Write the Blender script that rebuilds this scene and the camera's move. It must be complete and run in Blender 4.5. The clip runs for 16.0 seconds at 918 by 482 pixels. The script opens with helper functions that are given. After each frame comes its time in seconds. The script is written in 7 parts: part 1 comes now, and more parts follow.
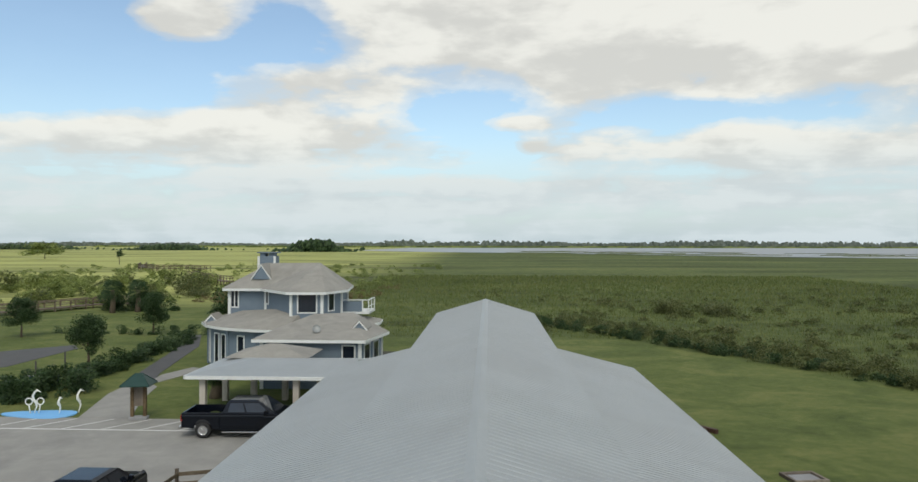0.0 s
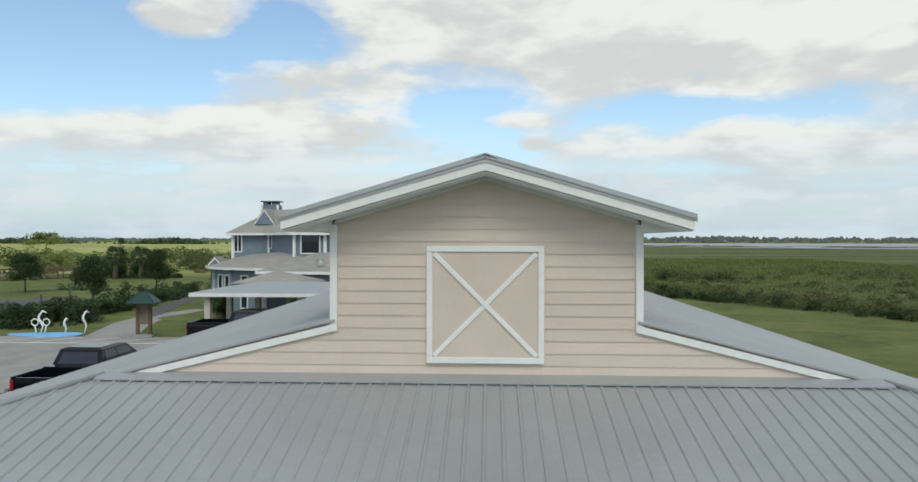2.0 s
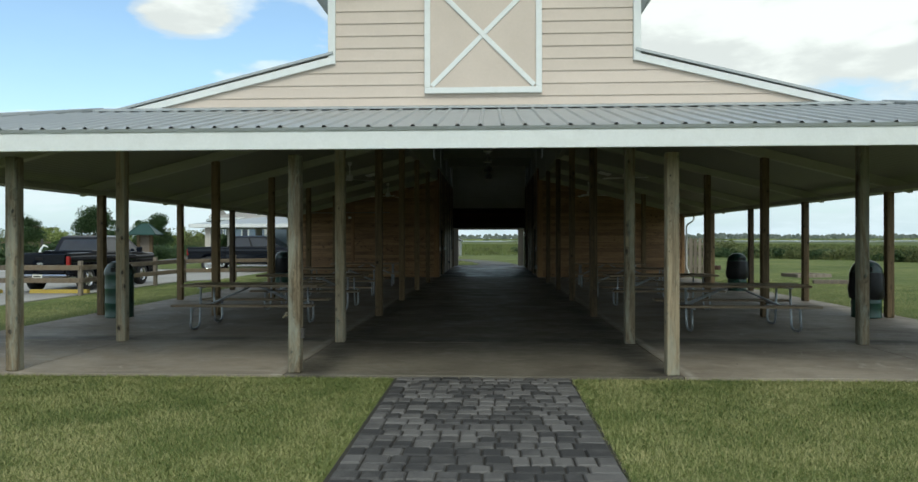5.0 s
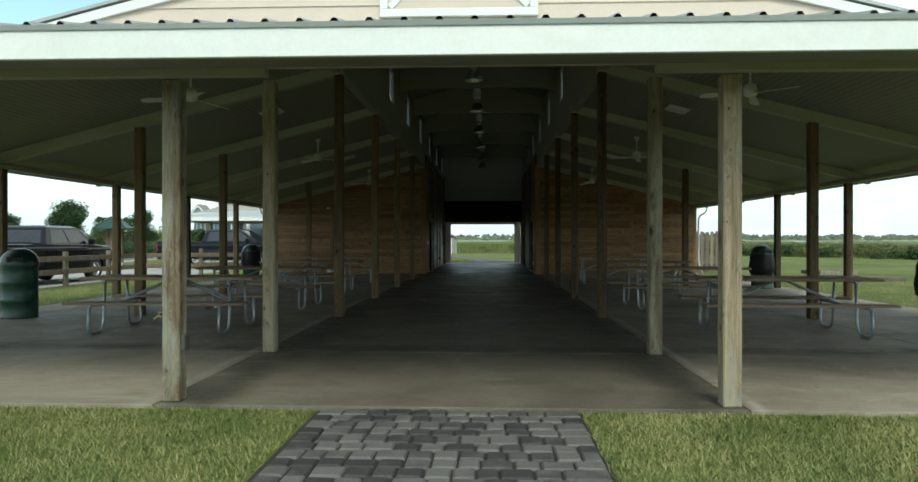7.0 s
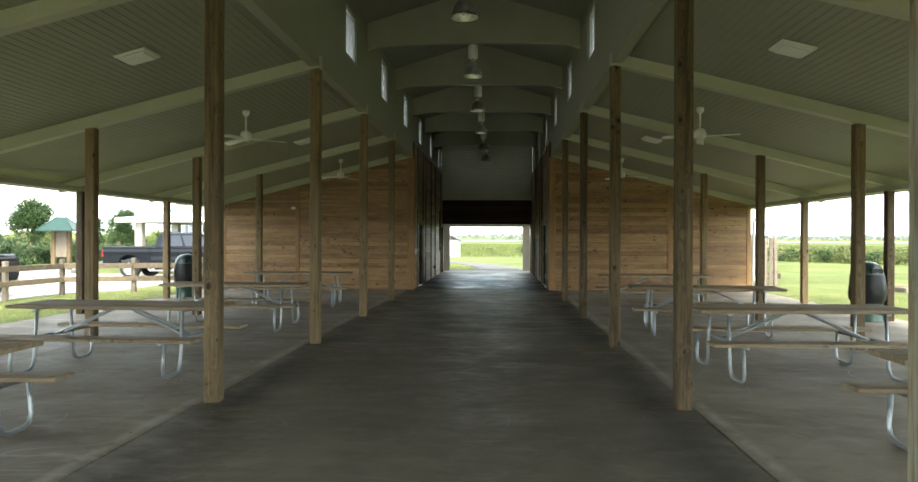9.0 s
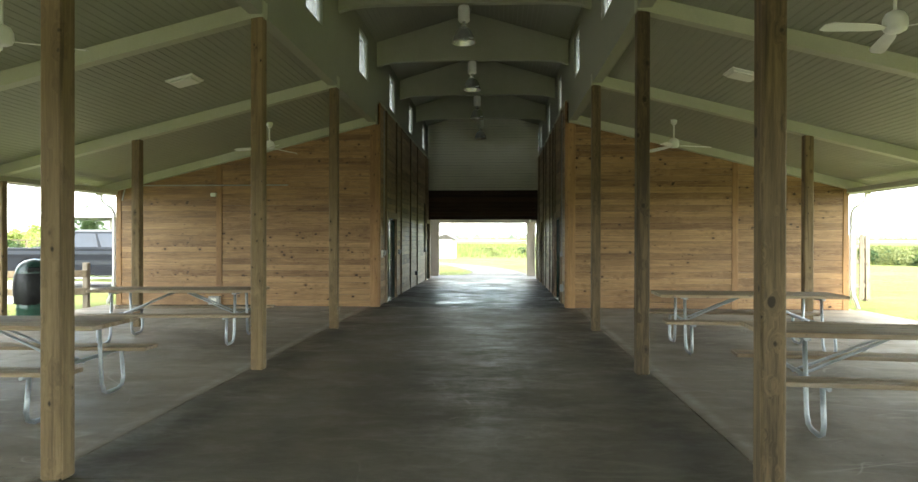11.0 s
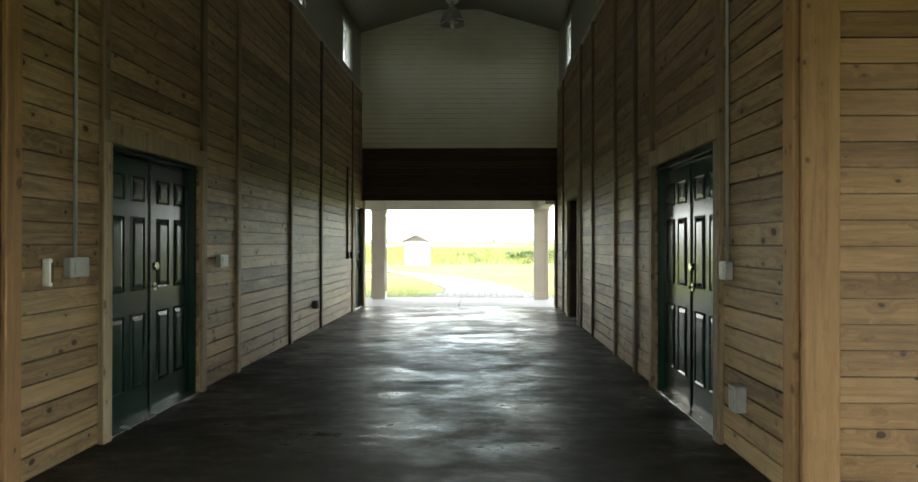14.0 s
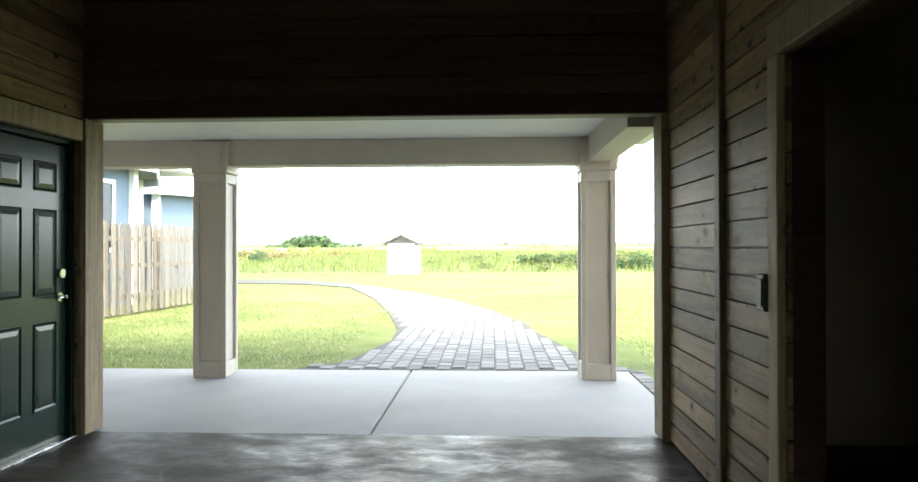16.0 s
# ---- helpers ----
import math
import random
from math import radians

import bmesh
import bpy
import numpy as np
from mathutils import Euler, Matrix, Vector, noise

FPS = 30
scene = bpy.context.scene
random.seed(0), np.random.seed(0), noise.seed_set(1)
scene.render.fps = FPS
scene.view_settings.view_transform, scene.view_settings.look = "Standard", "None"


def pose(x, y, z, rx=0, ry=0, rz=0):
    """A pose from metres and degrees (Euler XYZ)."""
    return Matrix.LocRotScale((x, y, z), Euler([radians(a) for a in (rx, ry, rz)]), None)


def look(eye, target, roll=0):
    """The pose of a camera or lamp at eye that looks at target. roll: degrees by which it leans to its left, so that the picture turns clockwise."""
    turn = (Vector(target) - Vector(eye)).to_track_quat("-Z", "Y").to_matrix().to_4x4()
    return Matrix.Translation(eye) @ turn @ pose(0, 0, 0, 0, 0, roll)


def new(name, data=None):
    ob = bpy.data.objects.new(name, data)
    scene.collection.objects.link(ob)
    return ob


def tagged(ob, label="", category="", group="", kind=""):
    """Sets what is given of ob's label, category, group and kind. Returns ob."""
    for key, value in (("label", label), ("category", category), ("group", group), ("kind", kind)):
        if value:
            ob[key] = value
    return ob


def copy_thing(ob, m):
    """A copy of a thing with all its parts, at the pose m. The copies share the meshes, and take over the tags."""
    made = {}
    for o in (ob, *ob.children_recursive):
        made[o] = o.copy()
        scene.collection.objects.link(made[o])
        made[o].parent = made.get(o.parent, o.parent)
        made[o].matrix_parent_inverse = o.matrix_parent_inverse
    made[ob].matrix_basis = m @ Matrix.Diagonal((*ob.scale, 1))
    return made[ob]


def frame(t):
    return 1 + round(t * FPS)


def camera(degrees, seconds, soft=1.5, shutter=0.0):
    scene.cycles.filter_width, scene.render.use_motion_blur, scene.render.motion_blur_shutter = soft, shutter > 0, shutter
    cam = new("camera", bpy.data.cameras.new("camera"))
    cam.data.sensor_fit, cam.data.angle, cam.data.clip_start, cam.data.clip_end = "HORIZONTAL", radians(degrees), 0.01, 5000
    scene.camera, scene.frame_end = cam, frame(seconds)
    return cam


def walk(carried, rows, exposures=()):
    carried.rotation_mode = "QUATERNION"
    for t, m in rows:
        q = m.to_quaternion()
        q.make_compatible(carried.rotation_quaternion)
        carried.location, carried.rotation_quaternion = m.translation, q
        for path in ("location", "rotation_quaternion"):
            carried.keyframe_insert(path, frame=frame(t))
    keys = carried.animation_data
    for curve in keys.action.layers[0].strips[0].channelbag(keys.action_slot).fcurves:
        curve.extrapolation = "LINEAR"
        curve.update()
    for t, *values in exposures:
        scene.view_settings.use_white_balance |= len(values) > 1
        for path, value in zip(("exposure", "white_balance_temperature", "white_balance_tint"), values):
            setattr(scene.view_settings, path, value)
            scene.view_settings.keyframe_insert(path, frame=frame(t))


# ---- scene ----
cam = camera(66.4, 16.0)
PATH = [
    (0, (0.188, -7.787, 9.763), (0.103, -5.789, 9.769), 0.1),
    (0.5, (0.264, -7.844, 8.64), (0.177, -5.846, 8.64), 0.1),
    (1, (0.265, -7.925, 7.478), (0.179, -5.927, 7.476), 0.1),
    (1.5, (0.157, -7.943, 6.25), (0.071, -5.945, 6.247), 0.1),
    (2, (0.061, -8.0, 5.395), (-0.026, -6.002, 5.393), 0.1),
    (2.5, (0.073, -8.033, 4.695), (-0.016, -6.035, 4.694), 0.1),
    (3, (0.094, -8.054, 3.963), (0.006, -6.056, 3.959), 0.0),
    (3.5, (0.096, -8.054, 3.203), (0.008, -6.056, 3.199), -0.1),
    (4, (0.125, -8.069, 2.465), (0.038, -6.071, 2.459), -0.0),
    (4.5, (0.092, -8.13, 1.788), (0.001, -6.132, 1.785), -0.1),
    (7, (0.324, -5.406, 1.265), (0.238, -3.408, 1.262), -0.0),
    (7.5, (0.377, -4.209, 1.326), (0.29, -2.211, 1.324), 0.0),
    (8, (0.437, -2.939, 1.399), (0.339, -0.942, 1.396), 0.1),
    (10.5, (0.53, 3.985, 1.61), (0.418, 5.982, 1.605), 0.2),
    (11, (0.567, 5.571, 1.484), (0.456, 7.567, 1.479), 0.1),
    (11.5, (0.543, 7.275, 1.462), (0.43, 9.271, 1.452), 0.0),
    (12, (0.491, 9.054, 1.437), (0.379, 11.051, 1.429), 0.1),
    (12.5, (0.532, 10.943, 1.415), (0.42, 12.94, 1.407), -0.0),
    (13, (0.515, 12.969, 1.385), (0.417, 14.967, 1.383), 0.1),
    (13.5, (0.513, 14.973, 1.396), (0.426, 16.971, 1.394), 0.0),
    (14, (0.445, 17.247, 1.318), (0.384, 19.246, 1.326), 0.1),
    (14.5, (0.465, 19.594, 1.284), (0.406, 21.593, 1.299), 0.1),
    (15, (0.552, 22.069, 1.285), (0.488, 24.067, 1.303), 0.1),
    (15.5, (0.705, 24.523, 1.312), (0.626, 26.522, 1.328), 0.0),
    (16, (0.856, 27.1, 1.319), (0.761, 29.098, 1.334), -0.1),
]
EXPO = [(0.0, 0.0, 6800, 6), (3.0, 0.02, 6450, 5), (3.9, -0.02, 6450, 4), (4.5, 0.17, 6400, 2), (7.0, 0.76, 6600, -6), (7.5, 1.42, 6750, -4), (8.0, 1.98, 6900, -1), (9.2, 2.92, 7200, 4), (10.5, 3.5, 7300, 4), (11.5, 3.6, 7400, 2),
        (12.5, 3.87, 7500, 2), (14.0, 3.7, 7500, 5), (14.5, 3.52, 7200, 6), (15.0, 3.55, 7100, 7), (15.5, 3.6, 7000, 7), (16.0, 3.4, 6900, 6)]
walk(cam, [(t, look(e, g, r)) for t, e, g, r in PATH], EXPO)

# ---- world and sun ----
world = bpy.data.worlds.new("world")
scene.world = world
world.use_nodes = True


class Nodes:
    """Short way to write a node tree."""

    def __init__(self, tree):
        self.t = tree
        tree.nodes.clear()

    def add(self, kind, _in=None, operation="", use_clamp=False, data_type="", blend_type=""):
        n = self.t.nodes.new(kind)
        if data_type:
            n.data_type = data_type
        if blend_type:
            n.blend_type = blend_type
        if operation:
            n.operation = operation
        if use_clamp:
            n.use_clamp = True
        for k, v in (_in or {}).items():
            self.put(n, k, v)
        return n

    def put(self, n, k, v):
        s = n.inputs[k]
        if isinstance(v, bpy.types.NodeSocket):
            self.t.links.new(v, s)
        else:
            s.default_value = v

    def math(self, op, a, b=0.0, c=0.0, clamp=False):
        n = self.add("ShaderNodeMath", {0: a, 1: b, 2: c}, operation=op, use_clamp=clamp)
        return n.outputs[0]

    def ramp(self, fac, stops, mode="LINEAR"):
        n = self.add("ShaderNodeValToRGB", {0: fac})
        r = n.color_ramp
        r.interpolation = mode
        while len(r.elements) < len(stops):
            r.elements.new(0.5)
        for e, (p, c) in zip(r.elements, stops):
            e.position = p
            e.color = (c, c, c, 1) if isinstance(c, (int, float)) else (*c, 1)
        return n.outputs[0]

    def mix(self, fac, a, b, mode="MIX"):
        n = self.add("ShaderNodeMix", data_type="RGBA", blend_type=mode)
        for k, v in ((0, fac), (6, a), (7, b)):
            self.put(n, k, (*v, 1) if isinstance(v, tuple) and len(v) == 3 else v)
        return n.outputs[2]

    def noise(self, vec, scale, detail=4.0, rough=0.55, dist=0.0):
        n = self.add("ShaderNodeTexNoise", {"Scale": scale, "Detail": detail, "Roughness": rough, "Distortion": dist})
        if vec is not None:
            self.put(n, "Vector", vec)
        return n.outputs[0]


SUN_EL, SUN_AZ = 48.0, 168.0   # degrees; azimuth clockwise from +y
w = Nodes(world.node_tree)
direction = w.add("ShaderNodeTexCoord").outputs["Generated"]
sep = w.add("ShaderNodeSeparateXYZ", {0: direction})
sx, sy, sz = sep.outputs
up = w.math("MAXIMUM", sz, 0.0)
sky = w.add("ShaderNodeTexSky")
sky.sky_type, sky.sun_disc, sky.sun_elevation, sky.sun_rotation, sky.dust_density = "NISHITA", False, radians(SUN_EL), radians(SUN_AZ), 1.5
# the cloud deck, drawn out toward the horizon as a level layer is
inv = w.math("DIVIDE", 1.0, w.math("ADD", up, 0.75))
cx, cy, cz = w.math("MULTIPLY", sx, inv), w.math("MULTIPLY", sy, inv), w.math("MULTIPLY", up, 2.3)
deck = w.add("ShaderNodeCombineXYZ", {0: cx, 1: cy, 2: cz}).outputs[0]
above = w.add("ShaderNodeCombineXYZ", {0: cx, 1: cy, 2: w.math("ADD", cz, 0.10)}).outputs[0]
n1 = w.noise(deck, 5.2, 6.0, 0.5, 0.15)
n2 = w.noise(deck, 17.0, 5.0, 0.52, 0.2)
n3 = w.noise(above, 5.2, 6.0, 0.5, 0.15)
ahead = w.math("MAXIMUM", sy, 0.15)
su, sv = w.math("DIVIDE", sx, ahead), w.math("DIVIDE", sz, ahead)


def blob(x, z, wx, wz, gain):
    """A broad cloud or gap in the direction (x, 1, z), wx by wz wide, and how far up on it one looks."""
    a = w.math("MULTIPLY", w.math("SUBTRACT", su, x), 1.0 / wx)
    b = w.math("MULTIPLY", w.math("SUBTRACT", sv, z), 1.0 / wz)
    d = w.math("ADD", w.math("MULTIPLY", a, a), w.math("MULTIPLY", b, b))
    g = w.math("POWER", 2.718, w.math("MULTIPLY", d, -1.0))
    return w.math("MULTIPLY", g, gain), w.math("MULTIPLY", g, b)


ragged = w.math("ADD", w.math("MULTIPLY", w.math("SUBTRACT", n1, 0.5), 0.85), w.math("MULTIPLY", w.math("SUBTRACT", n2, 0.5), 0.38))
# thin level streaks low over the horizon
streak = w.noise(w.add("ShaderNodeCombineXYZ", {0: w.math("MULTIPLY", su, 2.2), 1: 0.0, 2: w.math("MULTIPLY", sv, 26.0)}).outputs[0], 1.6, 6.0, 0.55, 0.25)
low = w.math("MULTIPLY", w.math("SUBTRACT", streak, 0.5), w.ramp(sv, [(0.0, 1.0), (0.10, 1.0), (0.19, 0.0)]))
dens = w.math("ADD", w.math("ADD", 0.52, ragged), w.math("MULTIPLY", low, 0.8))
height = 0.0
CLOUDS = ((0.12, 0.325, 0.36, 0.075, 0.30), (0.50, 0.285, 0.34, 0.075, 0.32), (-0.42, 0.155, 0.34, 0.040, 0.30), (0.44, 0.135, 0.30, 0.036, 0.28),
          (-0.447, 0.325, 0.085, 0.032, 0.48), (-0.27, 0.235, 0.11, 0.024, 0.26), (0.13, 0.205, 0.06, 0.04, 0.22), (0.037, 0.172, 0.05, 0.011, 0.36),
          (0.06, 0.138, 0.024, 0.010, 0.32), (0.0, 0.072, 0.9, 0.030, 0.14))
GAPS = ((-0.60, 0.250, 0.24, 0.042, -0.42), (-0.30, 0.305, 0.075, 0.05, -0.34), (-0.64, 0.33, 0.11, 0.035, -0.40), (-0.05, 0.178, 0.12, 0.036, -0.38),
        (0.02, 0.118, 0.06, 0.032, -0.22), (0.30, 0.184, 0.17, 0.021, -0.42), (-0.30, 0.105, 0.30, 0.010, -0.12), (0.25, 0.100, 0.35, 0.008, -0.12))
for b in CLOUDS + GAPS:
    mass, rise = blob(*b)
    dens = w.math("ADD", dens, mass)
    if b[4] > 0.15:
        height = w.math("ADD", height, rise)
cover = w.ramp(dens, [(0.40, 0.03), (0.51, 0.5), (0.66, 1.0)], "EASE")
# bellies are greyer than tops
lit = w.math("ADD", w.math("MULTIPLY_ADD", height, 0.42, 0.52), w.math("ADD", w.math("MULTIPLY", w.math("SUBTRACT", n1, n3), 1.9), w.math("ADD", w.math("MULTIPLY", low, 1.6), w.math("MULTIPLY", w.math("SUBTRACT", n2, 0.5), 1.25))))
cloud = w.mix(w.ramp(lit, [(0.15, 0.0), (0.8, 1.0)], "EASE"), (0.675, 0.668, 0.655), (0.885, 0.875, 0.85))
blue = w.mix(1.0, sky.outputs[0], (0.165, 0.172, 0.175), "MULTIPLY")
body = w.mix(w.math("MULTIPLY", cover, 0.93), blue, cloud)
haze = w.ramp(up, [(0.0, 1.0), (0.06, 0.8), (0.16, 0.0)], "EASE")
full = w.mix(w.math("MULTIPLY", haze, 0.75), body, (0.565, 0.685, 0.80))
bg = w.add("ShaderNodeBackground", {0: full, 1: 1.0})
out = w.add("ShaderNodeOutputWorld", {0: bg.outputs[0]})

sun = new("sun", bpy.data.lights.new("sun", "SUN"))
sun.data.energy, sun.data.angle, sun.data.color = 1.2, radians(22), (1.0, 0.95, 0.87)
sd = Vector((math.sin(radians(SUN_AZ)) * math.cos(radians(SUN_EL)), math.cos(radians(SUN_AZ)) * math.cos(radians(SUN_EL)), math.sin(radians(SUN_EL))))
sun.matrix_world = look(sd * 60, (0, 0, 0))


# ---- materials ----
def material(name, a, b, rough=0.6, metal=0.0, scale=4.0, stretch=(1, 1, 1), bump=0.2, fine=40.0, per_object=0.0, spec=0.5, coat=0.0, space="Object",
             rough_var=0.1, stains=0.0, stain_color=(0.05, 0.045, 0.04), stain_scale=0.7):
    """A surface that varies between the colours a and b at two scales, with fine relief."""
    m = bpy.data.materials.new(name)
    m.use_nodes = True
    k = Nodes(m.node_tree)
    co = k.add("ShaderNodeTexCoord").outputs[space] if space != "World" else k.add("ShaderNodeNewGeometry").outputs["Position"]
    mp = k.add("ShaderNodeMapping", {"Vector": co, "Scale": stretch})
    rnd = k.add("ShaderNodeObjectInfo").outputs["Random"]
    if per_object:
        shift = k.add("ShaderNodeCombineXYZ", {0: k.math("MULTIPLY", rnd, 37.0), 1: k.math("MULTIPLY", rnd, 91.0), 2: k.math("MULTIPLY", rnd, 53.0)})
        k.put(mp, "Location", shift.outputs[0])
    v = mp.outputs[0]
    big = k.noise(v, scale, 5.0, 0.6, 0.3)
    small = k.noise(v, fine, 4.0, 0.6)
    f = k.math("ADD", k.math("MULTIPLY", big, 0.65), k.math("MULTIPLY", small, 0.35))
    if per_object:
        f = k.math("ADD", f, k.math("MULTIPLY", k.math("SUBTRACT", rnd, 0.5), per_object))
    col = k.mix(k.ramp(f, [(0.33, 0.0), (0.67, 1.0)]), a, b)
    if stains:
        s = k.ramp(k.noise(co, stain_scale, 6.0, 0.62, 0.6), [(0.5, 0.0), (0.68, 1.0)])
        col = k.mix(k.math("MULTIPLY", s, stains), col, stain_color)
    bs = k.add("ShaderNodeBsdfPrincipled", {"Base Color": col, "Metallic": metal, "Specular IOR Level": spec, "Coat Weight": coat})
    k.put(bs, "Roughness", k.math("ADD", k.math("MULTIPLY", k.math("SUBTRACT", big, 0.5), rough_var * 2), rough, clamp=True))
    if bump:
        bp = k.add("ShaderNodeBump", {"Strength": bump, "Distance": 0.01, "Height": k.math("ADD", small, k.math("MULTIPLY", big, 0.5))})
        k.put(bs, "Normal", bp.outputs[0])
    k.add("ShaderNodeOutputMaterial", {0: bs.outputs[0]})
    return m


def wood(name, light, dark, along, rough=0.65, knots=0.75, per_object=0.5, ring=9.0, weather=None, streaks=0.5):
    """Sawn pine: grain that bends round scattered knots, dark streaks, stains, and a tone of its own for each board."""
    m = bpy.data.materials.new(name)
    m.use_nodes = True
    k = Nodes(m.node_tree)
    ax = "xyz".index(along)
    co = k.add("ShaderNodeTexCoord").outputs["Object"]
    rnd = k.add("ShaderNodeObjectInfo").outputs["Random"]
    shift = k.add("ShaderNodeCombineXYZ", {0: k.math("MULTIPLY", rnd, 37.0), 1: k.math("MULTIPLY", rnd, 91.0), 2: k.math("MULTIPLY", rnd, 53.0)}).outputs[0]

    def space(across, lengthwise):
        st = [across] * 3
        st[ax] = lengthwise
        return k.add("ShaderNodeMapping", {"Vector": co, "Scale": st, "Location": shift}).outputs[0]
    wob = k.add("ShaderNodeTexNoise", {"Vector": space(14.0, 9.0), "Scale": 1.0, "Detail": 2.0}).outputs["Color"]
    kv = k.add("ShaderNodeVectorMath", {0: space(9.5, 6.5), 1: k.mix(0.22, (0.0, 0.0, 0.0), wob)}, operation="ADD").outputs[0]
    vor = k.add("ShaderNodeTexVoronoi", {"Vector": kv, "Scale": 1.0, "Randomness": 1.0})
    cell = k.add("ShaderNodeSeparateXYZ", {0: vor.outputs["Color"]}).outputs
    size = k.math("MULTIPLY", k.ramp(cell[0], [(0.20, 0.0), (0.28, 1.0)]), k.math("MULTIPLY_ADD", k.math("POWER", cell[1], 2.0), 0.16, 0.10))
    knot = k.math("MULTIPLY", k.math("DIVIDE", k.math("SUBTRACT", size, vor.outputs["Distance"]), 0.05), 1.0, clamp=True)
    glow = k.math("SUBTRACT", k.math("MULTIPLY", size, 3.2), vor.outputs["Distance"], clamp=True)
    bend = k.add("ShaderNodeCombineXYZ", {0: glow, 1: glow, 2: glow}).outputs[0]
    mp = k.add("ShaderNodeVectorMath", {0: space(ring, ring * 0.06), 1: bend}, operation="ADD").outputs[0]
    grain = k.noise(mp, 2.2, 6.0, 0.66, 0.9)
    fine = k.noise(mp, 15.0, 3.0, 0.6)
    f = k.math("ADD", k.math("MULTIPLY", grain, 0.72), k.math("MULTIPLY", fine, 0.28))
    f = k.math("ADD", f, k.math("MULTIPLY", k.math("SUBTRACT", rnd, 0.5), per_object))
    f = k.math("ADD", f, k.math("MULTIPLY", k.math("SUBTRACT", k.noise(k.add("ShaderNodeVectorMath", {0: space(3.0, 0.7), 1: shift}, operation="ADD").outputs[0], 1.0, 4.0, 0.6, 0.3), 0.5), 0.42))
    col = k.mix(k.ramp(f, [(0.3, 0.0), (0.7, 1.0)]), dark, light)
    st = k.ramp(k.noise(space(ring * 1.3, ring * 0.035), 1.6, 5.0, 0.7, 0.4), [(0.53, 0.0), (0.68, 1.0)])
    col = k.mix(k.math("MULTIPLY", st, streaks), col, tuple(c * 0.5 for c in dark))
    halo = k.math("MULTIPLY", k.math("DIVIDE", glow, 0.25), 0.16, clamp=True)
    col = k.mix(halo, col, tuple(c * 1.1 for c in dark))
    col = k.mix(k.math("MULTIPLY", knot, knots), col, tuple(c * 0.3 for c in dark))
    if weather:
        wz = k.ramp(k.noise(space(4.0, 0.8), 1.5, 6.0, 0.68, 0.6), [(0.46, 0.0), (0.62, 1.0)])
        col = k.mix(k.math("MULTIPLY", wz, 0.5), col, weather)
    bs = k.add("ShaderNodeBsdfPrincipled", {"Base Color": col, "Roughness": rough, "Specular IOR Level": 0.3})
    bp = k.add("ShaderNodeBump", {"Strength": 0.35, "Distance": 0.006, "Height": k.math("SUBTRACT", f, k.math("MULTIPLY", st, 0.3))})
    k.put(bs, "Normal", bp.outputs[0])
    k.add("ShaderNodeOutputMaterial", {0: bs.outputs[0]})
    return m


def glass(name, tint=(0.9, 0.95, 0.95), rough=0.02):
    m = bpy.data.materials.new(name)
    m.use_nodes = True
    k = Nodes(m.node_tree)
    tr = k.add("ShaderNodeBsdfTransparent", {0: (*tint, 1)})
    gl = k.add("ShaderNodeBsdfGlossy", {0: (1, 1, 1, 1), 1: rough})
    fr = k.add("ShaderNodeFresnel", {0: 1.45})
    mx = k.add("ShaderNodeMixShader", {0: fr.outputs[0], 1: tr.outputs[0], 2: gl.outputs[0]})
    k.add("ShaderNodeOutputMaterial", {0: mx.outputs[0]})
    return m


M_ROOF = material("galvanised_roof_sheet", (0.340, 0.362, 0.364), (0.405, 0.430, 0.434), 0.45, 0.4, 0.5, (1, 1, 1), 0.03, 9.0, stains=0.25, stain_color=(0.27, 0.27, 0.265), stain_scale=0.25)
M_WHITE = material("white_trim_paint", (0.65, 0.67, 0.655), (0.75, 0.77, 0.755), 0.5, 0, 2.0, bump=0.05, stains=0.25, stain_color=(0.5, 0.5, 0.46), stain_scale=2.0)
M_SIDING = material("beige_siding_paint", (0.54, 0.46, 0.39), (0.61, 0.52, 0.445), 0.6, 0, 1.2, (1, 1, 1), 0.08, 30.0, per_object=0.25, stains=0.15, stain_color=(0.42, 0.36, 0.30))
# ceiling and beam creams are lowered: some interior shade is put into the colour
M_CEIL = material("shaded_cream_ceiling", (0.225, 0.225, 0.168), (0.275, 0.275, 0.21), 0.55, 0, 1.5, bump=0.04, stains=0.25, stain_color=(0.27, 0.265, 0.20))
M_BEAM = material("shaded_cream_beam", (0.375, 0.375, 0.27), (0.44, 0.44, 0.33), 0.5, 0, 2.0, bump=0.04, stains=0.25, stain_color=(0.34, 0.34, 0.24))
M_POST = wood("weathered_post_timber", (0.36, 0.295, 0.195), (0.07, 0.052, 0.030), "z", 0.75, 0.9, 0.25, 9.0, weather=(0.31, 0.34, 0.285), streaks=0.65)
M_POSTI = wood("brown_post_timber", (0.215, 0.150, 0.079), (0.05, 0.034, 0.018), "z", 0.7, 0.9, 0.4, 8.0, streaks=0.6)
M_BOARDX = wood("stained_pine_board", (0.37, 0.220, 0.104), (0.128, 0.068, 0.031), "x", 0.5, 0.95, 0.2, streaks=0.35)
M_BOARDY = wood("sawn_pine_board", (0.39, 0.270, 0.143), (0.10, 0.062, 0.031), "y", 0.55, 1.0, 0.24, streaks=0.4)
M_BATTEN = wood("pine_batten", (0.33, 0.19, 0.085), (0.19, 0.10, 0.045), "z", 0.6, 0.7, 0.4)
